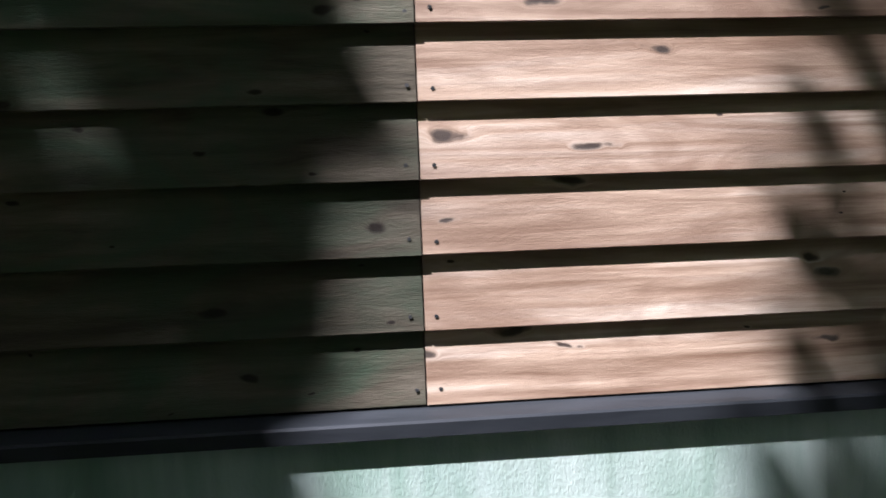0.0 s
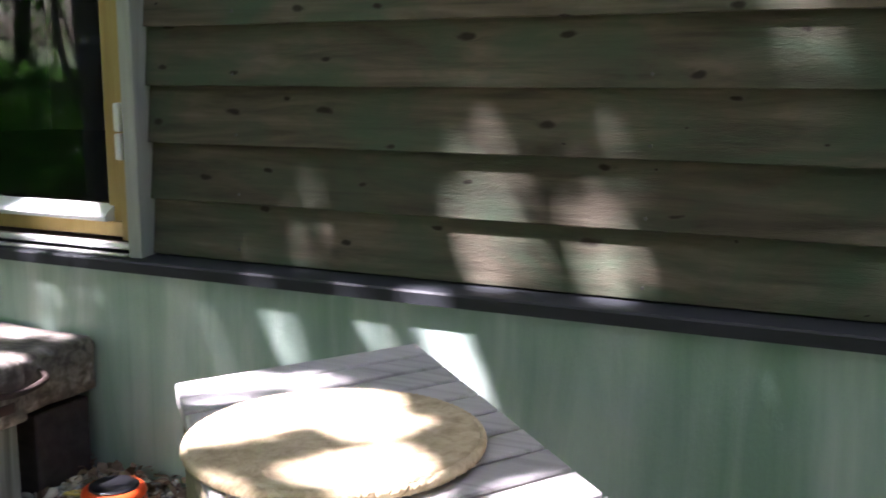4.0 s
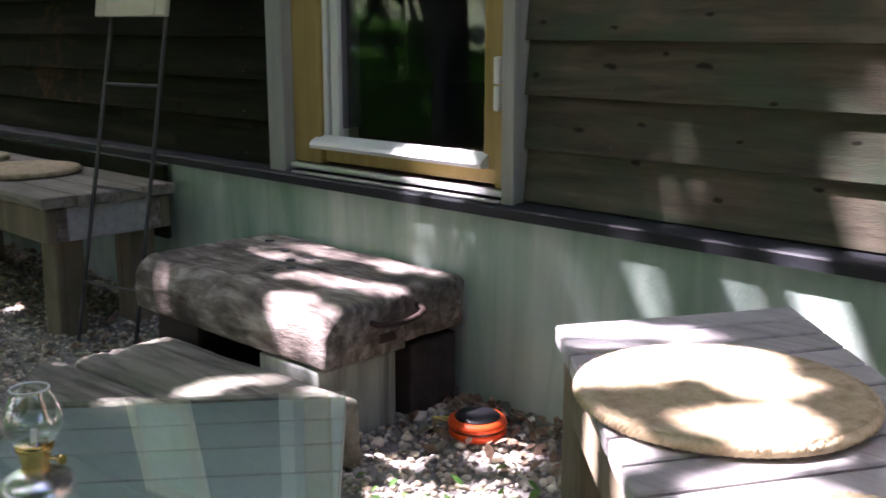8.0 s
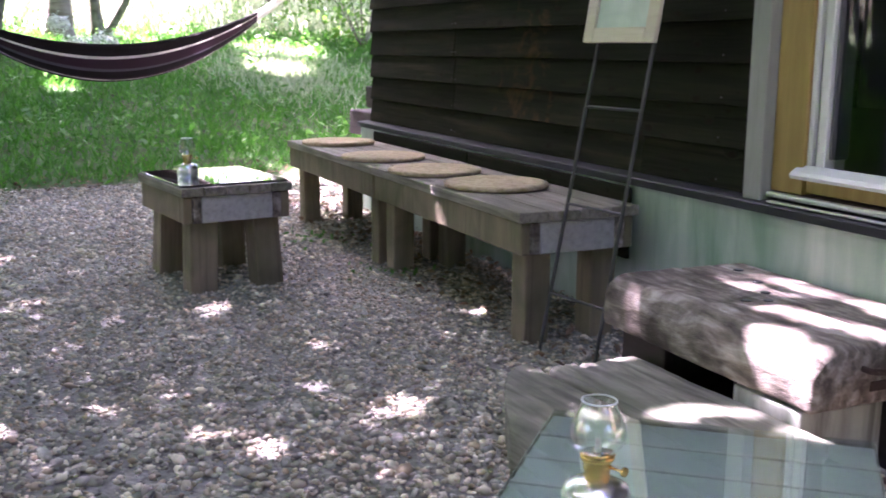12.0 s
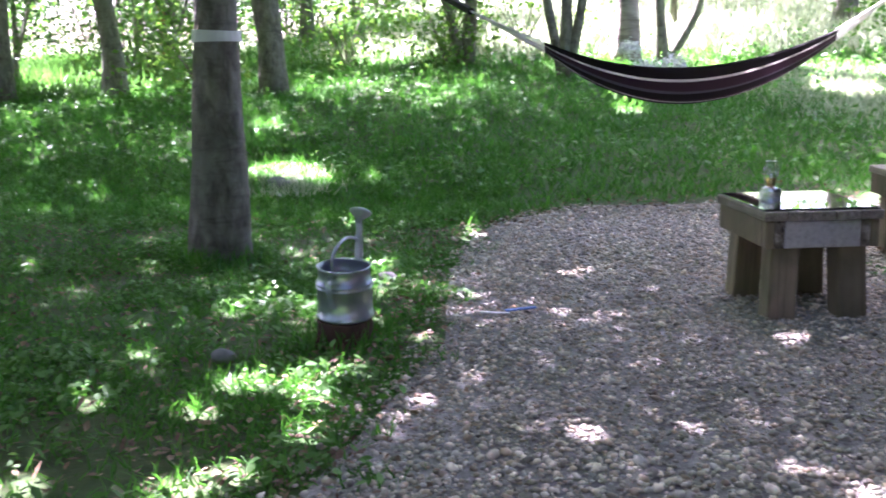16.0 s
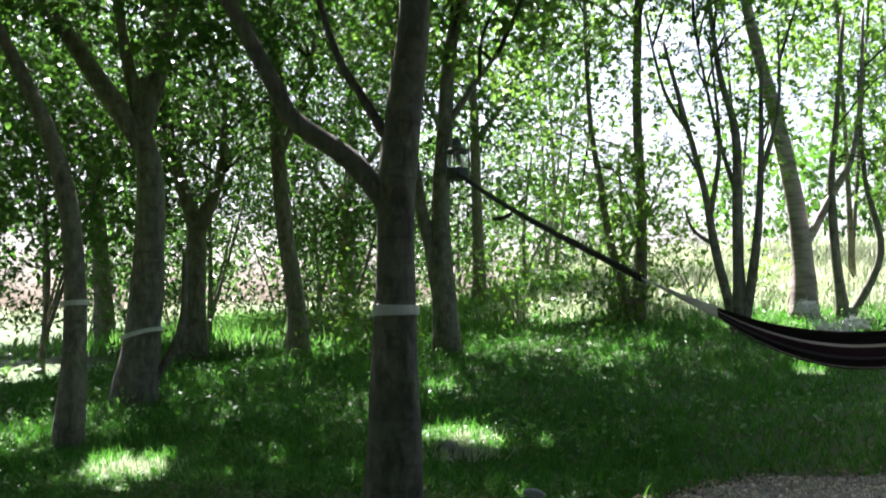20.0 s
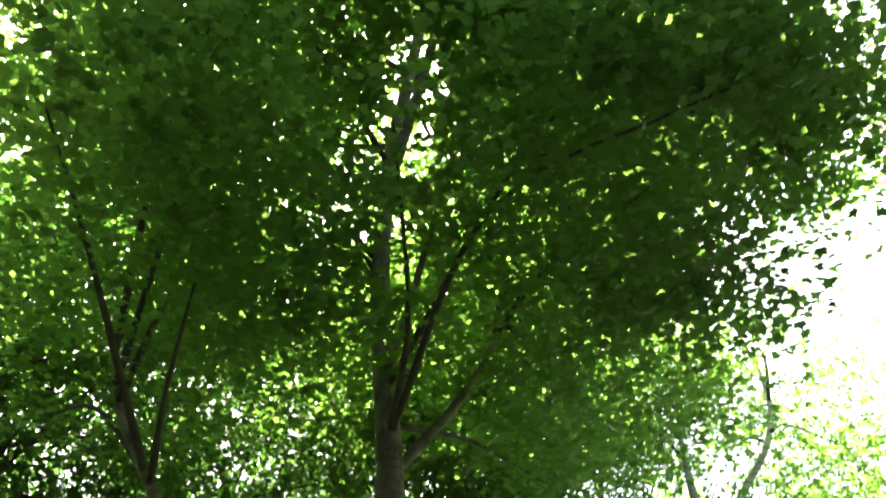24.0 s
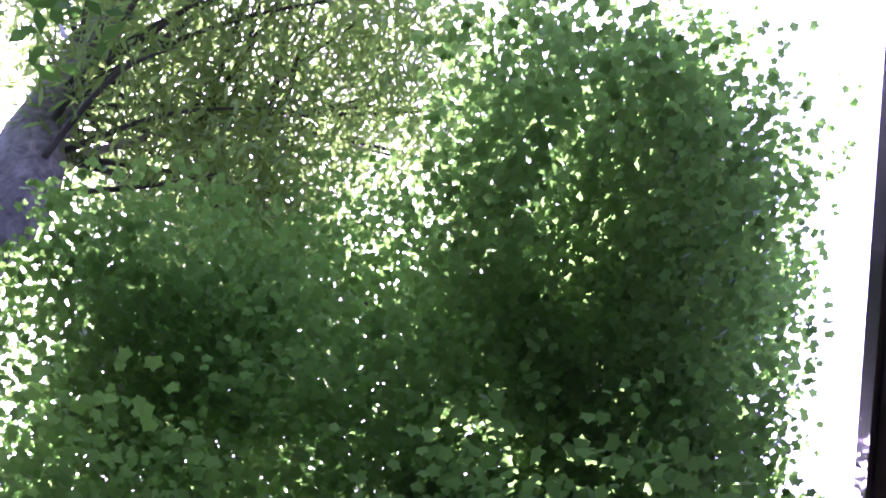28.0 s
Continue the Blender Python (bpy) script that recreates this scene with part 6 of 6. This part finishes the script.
        tree("woodland_tree", "leafy woodland tree on the rising ground" if x < -5 else "unseen leafy tree added to shade the house side", [(main, 1.0), (b1, 0.5), (b2, 0.5)], rng.uniform(0.11, 0.2), 0.03, [((x + dx * 0.7, y + dy * 0.7, g + h * 0.72), (2.9, 2.9, h * 0.30), 90 if sunny else 200)], DIAMOND, WOODLEAF if sunny else SHADELEAF, BARK, 60 + i, size=0.17, per=44, twigs=20, sides=7)


make_trees()


def make_understorey():
    """Low leafy trees that fill the wood's edge."""
    rng = random.Random(41)
    for i, (x, y, h, k) in enumerate(((-15.0, -11.2, 5.0, 150), (-17.0, -9.2, 4.6, 130), (-13.6, -13.6, 5.4, 160), (-18.5, -13.0, 6.0, 160), (-21.0, -11.5, 6.0, 150), (-10.5, -11.4, 4.6, 120), (-16.2, -15.5, 6.5, 160), (-8.0, -11.8, 5.0, 120), (-23.0, -8.5, 5.0, 110), (-18.5, 4.0, 5.0, 90), (-15.0, 5.5, 4.5, 90), (-19.5, -5.5, 8.0, 90), (-22.0, -1.8, 9.0, 110), (-19.0, 1.0, 8.5, 110), (-24.0, -6.5, 8.5, 100), (-15.5, -0.2, 8.5, 60), (-16.8, -3.9, 2.6, 40), (-18.5, -6.0, 3.0, 60))):
        g = ground_z(x, y)
        stems = [([(x, y, g), (x + rng.uniform(-0.2, 0.2), y, g + h * 0.4), (x + rng.uniform(-0.4, 0.4), y + rng.uniform(-0.4, 0.4), g + h * 0.9)], 1.0), ([(x, y, g + 0.3), (x - 0.4, y + 0.5, g + h * 0.5), (x - 0.5, y + 0.8, g + h * 0.8)], 0.7)]
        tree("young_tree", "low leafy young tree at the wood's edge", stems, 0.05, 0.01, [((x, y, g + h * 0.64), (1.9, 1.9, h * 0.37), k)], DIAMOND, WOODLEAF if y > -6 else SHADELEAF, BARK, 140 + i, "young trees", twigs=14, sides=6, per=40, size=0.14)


make_understorey()


def make_shading_wood():
    """Unseen wood added to the south and east, to keep light off the place."""
    rng = random.Random(5)
    first = [o for o in scene.objects if o.name.startswith("woodland_tree") and o.get("label") == "unseen leafy tree added to shade the house side"][:3]
    for i, (x, y) in enumerate(((-4.5, -10.5), (-1.5, -10.0), (1.8, -11.2), (4.6, -9.8), (7.5, -8.4), (8.6, -6.0), (10.5, -2.5), (9.5, -10.5), (6.5, -12.5), (-3.0, -13.0), (2.5, -8.0), (12.5, -6.0), (5.2, -5.2), (7.2, -4.2), (8.0, -1.8), (4.4, -7.2), (6.9, -0.9))):
        copy_thing(first[i % 3], pose(x, y, ground_z(x, y) - (1.6 if i % 2 else 0.9), 0, 0, rng.uniform(0, 360)))


make_shading_wood()


# ---- low growth ----
def blades(name, pts, rng, height, width, mat, label, lean=0.35):
    n = len(pts)
    shape = ([(-0.5, 0, 0), (0.5, 0, 0), (0.32, 0.10, 0.55), (-0.32, 0.10, 0.55), (0.0, 0.34, 1.0), (-0.02, 0.34, 0.99)], [[0, 1, 2, 3], [3, 2, 4, 5]])
    h = rng.uniform(0.5, 1.25, n) * height
    size = np.stack([rng.uniform(0.7, 1.3, n) * width, h, h], -1)
    me = swarm(name, pts, turns_of(rng, n, lean), size, shape, mat)
    ob = part(name, me, mat)
    tagged(ob, label, "grass", kind="stuff")
    return ob


def sow(rng, n, x0, x1, y0, y1, keep):
    out = []
    while len(out) < n:
        x, y = rng.uniform(x0, x1), rng.uniform(y0, y1)
        if keep(x, y) > rng.random():
            out.append((x, y, ground_z(x, y) - 0.012))
    return np.array(out)


def make_growth():
    rng = np.random.default_rng(3)

    def lawn(x, y):
        stray = 0.38 * noise.noise(Vector((x * 2.6, y * 2.6, 7.0))) + 0.16 * noise.noise(Vector((x * 7.0, y * 7.0, 3.0)))
        if x > -4.2 and y > -0.1:
            return 0.0
        if inside(x + stray * 0.4, y + stray, GRAVEL):
            return 0.012 if y < -2.0 else 0.0
        patch = noise.noise(Vector((x * 1.3, y * 1.3, 9.0))) + 0.5 * noise.noise(Vector((x * 4, y * 4, 1.0)))
        return min(1.0, max(0.55 if x < -5.2 else 0.2, 0.55 + 1.1 * patch))

    near = sow(rng, 92000, -7.0, -0.2, -8.2, -2.5, lawn)
    blades("grass", near, rng, 0.062, 0.007, GRASS, "short patchy woodland grass beside the gravel", 0.75)
    bank = sow(rng, 84000, -13.0, -4.6, -11.0, 3.5, lawn)
    blades("grass", bank, rng, 0.115, 0.013, GRASS, "longer green grass on the shaded bank", 0.65)
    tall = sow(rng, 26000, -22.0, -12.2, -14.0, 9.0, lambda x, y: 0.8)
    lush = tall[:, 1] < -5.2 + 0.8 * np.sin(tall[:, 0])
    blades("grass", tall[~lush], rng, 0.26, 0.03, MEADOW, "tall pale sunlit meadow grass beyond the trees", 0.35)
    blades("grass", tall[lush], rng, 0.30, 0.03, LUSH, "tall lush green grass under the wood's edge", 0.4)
    far = sow(rng, 16000, -45.0, -21.0, -30.0, 25.0, lambda x, y: 1.0)
    blades("grass", far, rng, 0.5, 0.09, MEADOW, "pale meadow grass far beyond the trees", 0.35)
    ang = rng.uniform(0, 2 * np.pi, 900)
    rad = 0.13 + np.abs(rng.normal(0, 0.10, 900))
    foot = np.stack([-3.74 + rad * np.cos(ang), -4.04 + rad * np.sin(ang), np.full(900, ground_z(-3.74, -4.04) - 0.012)], -1)
    blades("grass", foot, rng, 0.11, 0.010, GRASS, "tufts of grass round the maple's foot", 0.4)
    # green tufts round the stump; the pale ones paint pools of sun on the lawn
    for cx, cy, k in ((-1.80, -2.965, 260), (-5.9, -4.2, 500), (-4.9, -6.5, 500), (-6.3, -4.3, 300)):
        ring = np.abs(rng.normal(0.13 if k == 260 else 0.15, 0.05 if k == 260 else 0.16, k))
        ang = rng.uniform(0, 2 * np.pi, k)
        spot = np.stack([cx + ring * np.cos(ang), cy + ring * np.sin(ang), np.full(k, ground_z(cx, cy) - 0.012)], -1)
        blades("grass", spot, rng, 0.10 if k == 260 else 0.11, 0.010, GRASS if k == 260 else MEADOW, "grass tufts round the stump" if k == 260 else "grass tuft coloured pale for a pool of sun on the lawn", 0.4)
    # pale blades put the sun's brightness into the grass colour here
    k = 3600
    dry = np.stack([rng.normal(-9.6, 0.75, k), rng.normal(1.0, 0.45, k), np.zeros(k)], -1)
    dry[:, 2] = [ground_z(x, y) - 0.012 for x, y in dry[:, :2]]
    blades("grass", dry, rng, 0.14, 0.016, MEADOW, "grass coloured pale as if sunlit behind the hammock", 0.5)
    # broad weeds
    def weedy(x, y):
        return lawn(x, y) * min(1.0, max(0.06, 0.4 + 1.4 * noise.noise(Vector((x * 1.7, y * 1.7, 31.0)))))

    w = sow(rng, 5200, -7.0, -0.3, -8.0, -2.55, weedy)
    pts = np.repeat(w, 6, 0) + rng.normal(0, 0.035, (len(w) * 6, 3)) * np.array([1, 1, 0.35]) + np.array([0, 0, 0.035])
    me = swarm("weeds", pts, turns_of(rng, len(pts), 0.5), np.repeat(rng.uniform(0.016, 0.05, len(pts))[:, None], 3, 1), OVAL, WEED)
    tagged(part("weeds", me, WEED), "small broad-leaved weeds among the grass", "weeds", kind="stuff")
    w = sow(rng, 900, -14.0, -6.0, -11.0, 3.0, lambda x, y: 0.5)
    pts = np.repeat(w, 9, 0) + rng.normal(0, 0.09, (len(w) * 9, 3)) * np.array([1, 1, 0.5]) + np.array([0, 0, 0.12])
    me = swarm("weeds", pts, turns_of(rng, len(pts), 0.5), np.repeat(rng.uniform(0.03, 0.09, len(pts))[:, None], 3, 1), OVAL, WEED)
    tagged(part("weeds", me, WEED), "taller leafy weeds on the shaded bank", "weeds", kind="stuff")
    # fallen leaves and twigs along the ragged edge of the gravel
    rim = [(a, b) for a, b in zip(GRAVEL[:8], GRAVEL[1:9])]
    pts = []
    while len(pts) < 1500:
        (xa, ya), (xb, yb) = rim[int(rng.integers(0, len(rim)))]
        q = rng.random()
        x, y = xa + (xb - xa) * q + rng.normal(0, 0.16), ya + (yb - ya) * q - 0.10 + rng.normal(0, 0.17)
        pts.append((x, y, ground_z(x, y) + rng.uniform(0.0, 0.02)))
    pts = np.array(pts)
    me = swarm("leaf_litter", pts, turns_of(rng, len(pts), 0.4), np.repeat(rng.uniform(0.015, 0.045, len(pts))[:, None], 3, 1), OVAL, LITTER)
    tagged(part("leaf_litter", me, LITTER), "brown leaf litter along the edge of the gravel", "leaves", kind="stuff")
    for x, y, r, k, h in ((0.74, -0.11, 0.05, 26, 0.06), (0.60, -0.66, 0.13, 60, 0.03), (0.78, -0.52, 0.08, 30, 0.03), (-3.0, -0.62, 0.12, 50, 0.04), (-2.2, -0.55, 0.1, 36, 0.04)):
        pts = np.stack([rng.normal(x, r, k), np.minimum(rng.normal(y, r, k), -0.06), rng.uniform(0.015, h, k)], -1)
        me = swarm("weeds", pts, turns_of(rng, k, 0.6), np.repeat(rng.uniform(0.018, 0.045, k)[:, None], 3, 1), OVAL, WEED)
        tagged(part("weeds", me, WEED), "small green weeds sprouting in the gravel", "weeds", kind="stuff")
    # twigs and dead leaves lying in the lawn
    w = sow(rng, 3200, -5.0, -0.1, -6.0, -2.5, lambda x, y: 0.0 if inside(x, y, GRAVEL) else 0.8)
    w[:, 2] += rng.uniform(0.012, 0.03, len(w))
    me = swarm("leaf_litter", w, turns_of(rng, len(w), 0.35), np.stack([rng.uniform(0.010, 0.045, len(w)), rng.uniform(0.015, 0.06, len(w)), rng.uniform(0.015, 0.04, len(w))], -1), OVAL, LITTER)
    tagged(part("leaf_litter", me, LITTER), "dead leaves and bark bits lying in the lawn", "leaves", kind="stuff")
    # bushes under the trees
    for i, (x, y, r, hgt) in enumerate(((-11.0, -6.6, 0.9, 0.8), (-12.4, -5.0, 1.0, 0.9), (-13.0, -11.4, 1.6, 1.8), (-14.0, -8.6, 1.4, 1.3), (-13.6, -2.6, 1.2, 1.0), (-11.5, 2.6, 1.2, 1.0), (-12.2, -3.6, 0.7, 0.9), (-9.5, -12.0, 1.6, 1.6), (-16.0, -12.5, 2.2, 2.6), (-18.0, -7.6, 2.0, 2.0), (-16.4, -9.8, 2.0, 2.4), (-18.6, -11.4, 2.2, 3.0), (-20.5, -9.4, 2.4, 3.0), (-14.8, -13.6, 2.0, 2.6))):
        g = ground_z(x, y)
        b = thing("bush", pose(x, y, g), "low leafy green bush in the undergrowth", "bush", "bushes in the undergrowth")
        bm = bmesh.new()
        for k in range(7):
            a = k * 0.9 + i
            tube(bm, spline([(0, 0, -0.05), (0.25 * r * math.cos(a), 0.25 * r * math.sin(a), hgt * 0.5), (0.6 * r * math.cos(a), 0.6 * r * math.sin(a), hgt)], 3), 0.014, 0.004, 5)
        part("stemwork", bm, BARK, b)["kind"] = "stuff"
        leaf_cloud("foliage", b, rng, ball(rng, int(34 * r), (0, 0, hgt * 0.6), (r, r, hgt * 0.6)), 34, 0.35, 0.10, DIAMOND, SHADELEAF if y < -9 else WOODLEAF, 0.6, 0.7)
    # white flower heads
    for i, (x, y, s) in enumerate(((-8.1, -1.1, 0.17), (-7.95, -1.35, 0.10), (-9.0, -1.42, 0.12))):
        g = ground_z(x, y)
        fl = thing("white_flowers", pose(x, y, g), "clump of white flower heads in the grass", "flowers", "white flowers")
        part("stalk", rod([(0, 0, -0.02), (0.02, 0.01, 0.56)], 0.006), WEED, fl)
        leaf_cloud("flower_head", fl, rng, ball(rng, 12, (0.02, 0.01, 0.60), (s, s, s * 0.5)), 22, 0.06, 0.045, OVAL, BLOSSOM, 0.7, 0.7)


make_growth()


def make_far_wood():
    """Distant leafy tree line round the meadow, and hills of foliage behind the house."""
    rng = np.random.default_rng(8)
    clumps = []
    for i in range(64):
        a = 2 * math.pi * i / 64 + rng.uniform(-0.04, 0.04)
        d = rng.uniform(46, 64)
        x, y = 2 + d * math.cos(a), -2 + d * math.sin(a)
        g = ground_z(x, y)
        h = rng.uniform(5, 9) if math.cos(a) < -0.3 and abs(math.sin(a)) < 0.55 else rng.uniform(8, 14)
        clumps.append(ball(rng, 64, (x, y, g + h * 0.5), (3.6, 3.6, h * 0.52)))
    clumps = np.concatenate(clumps)
    c = np.repeat(clumps, 20, 0)
    p = c + rng.normal(0, 0.55, c.shape)
    me = swarm("far_wood", p, turns_of(rng, len(p), 0.7), np.repeat(rng.uniform(0.30, 0.60, len(p))[:, None], 3, 1), DIAMOND, SHADELEAF)
    tagged(part("far_wood", me, SHADELEAF), "distant leafy tree line round the meadow", "trees", kind="stuff")


make_far_wood()


# lantern hung on the rope tree
def make_lantern():
    t = thing("lantern", pose(-10.10, -5.24, 2.86) @ Matrix.Scale(1.4, 4), "dark metal lantern hung on a tree", "lantern")
    part("base", lathe([(0, 0), (0.10, 0), (0.11, 0.02), (0.10, 0.10), (0, 0.10)], 16), IRON, t)
    g = part("globe", lathe([(0.085, 0.10), (0.095, 0.16), (0.085, 0.24), (0.082, 0.24), (0.092, 0.16), (0.082, 0.10)], 16), GLASS, t, "pale glass globe", smooth=True)
    g.visible_shadow = False
    part("cap", lathe([(0, 0.38), (0.03, 0.36), (0.05, 0.30), (0.10, 0.26), (0.10, 0.24), (0, 0.24)], 16), IRON, t)
    for i in range(4):
        a = i * math.pi / 2
        part("bar", rod([(0.105 * math.cos(a), 0.105 * math.sin(a), 0.09), (0.105 * math.cos(a), 0.105 * math.sin(a), 0.25)], 0.006), IRON, t)
    part("bail", rod([(0, -0.1, 0.25), (0, -0.09, 0.38), (0, 0, 0.47), (0, 0.09, 0.38), (0, 0.1, 0.25)], 0.006, 6, 3), IRON, t)
    part("hook", rod([(0, 0, 0.465), (-0.08, -0.06, 0.50), (-0.24, -0.14, 0.50)], 0.008, 6, 3), IRON, t)


make_lantern()


# ---- the many pieces of the wall and the gravel ----
def make_cladding():
    """Overlapping boards, course by course; the high ones are one mesh."""
    front, under = 0.0, 0.018

    def board_bm(x0, x1, wob=0.0):
        prof = [(0.0, 0.0015), (0.0012, 0.0), (0.0145, 0.0), (0.023, 0.152), (0.0185, 0.152)]
        bm = bmesh.new()
        ends = [[bm.verts.new((x, y, z)) for y, z in prof] for x in (x0, x1)]
        bm.faces.new(ends[0]), bm.faces.new(ends[1][::-1])
        for i in range(len(prof)):
            bm.faces.new((ends[0][i - 1], ends[1][i - 1], ends[1][i], ends[0][i]))
        bmesh.ops.recalc_face_normals(bm, faces=bm.faces[:])
        return bm

    clad = thing("cladding", pose(0, 0, 0), "weathered brown overlapping board cladding with knots", "cladding", kind="structure")
    cache = {}
    rng = random.Random(4)
    nail = mesh_of(lathe([(0, -0.0008), (0.0035, -0.0008), (0.0035, 0.001), (0, 0.001)], 8), IRON, False, "nail")
    for k in range(12):
        z = CLAD_Z + PITCH * k
        worn = 1 <= k <= 5
        cut = -2.28 if k % 2 else -1.16
        runs = [(WALL_L, cut), (cut + 0.003, DOOR_L - 0.003)] if not worn else [(WALL_L, -2.753), (-2.75, DOOR_L - 0.003)]
        runs += [(DOOR_R + 0.003, 2.318), (2.321, 3.60), (3.603, WALL_R)]
        for x0, x1 in runs:
            # runs right of the joint take the sunlit colour, the others shaded ones
            wood = SUNCLAD if x0 > 2.0 else MIDCLAD if x0 > 0 else BROWNCLAD if worn and -2.8 < x0 < -2.7 else CLAD
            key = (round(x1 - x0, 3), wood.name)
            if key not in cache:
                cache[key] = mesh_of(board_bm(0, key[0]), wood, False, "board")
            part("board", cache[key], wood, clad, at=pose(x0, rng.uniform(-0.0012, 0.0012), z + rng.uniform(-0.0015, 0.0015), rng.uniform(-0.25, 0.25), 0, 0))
        for x in (2.300, 2.342, 1.52, 0.62, 3.585, 3.62, -0.75, -2.73, -2.77):
            part("nail", nail, IRON, clad, at=pose(x + rng.uniform(-0.004, 0.004), 0.0022, z + 0.024 + rng.uniform(-0.005, 0.005), 90, 0, 0))
    bm = bmesh.new()
    for k in range(12, 45):
        z = CLAD_Z + PITCH * k
        spans = ((WALL_L, DOOR_L - 0.003), (DOOR_R + 0.003, WALL_R)) if z < 2.58 else ((WALL_L, WALL_R),)
        for x0, x1 in spans:
            b = board_bm(x0, x1)
            me = bpy.data.meshes.new("run")
            bmesh.ops.translate(b, verts=b.verts[:], vec=(0, 0, z))
            b.to_mesh(me)
            b.free()
            bm.from_mesh(me)
            bpy.data.meshes.remove(me)
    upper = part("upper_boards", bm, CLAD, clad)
    upper["kind"] = "stuff"


make_cladding()
make_gravel()
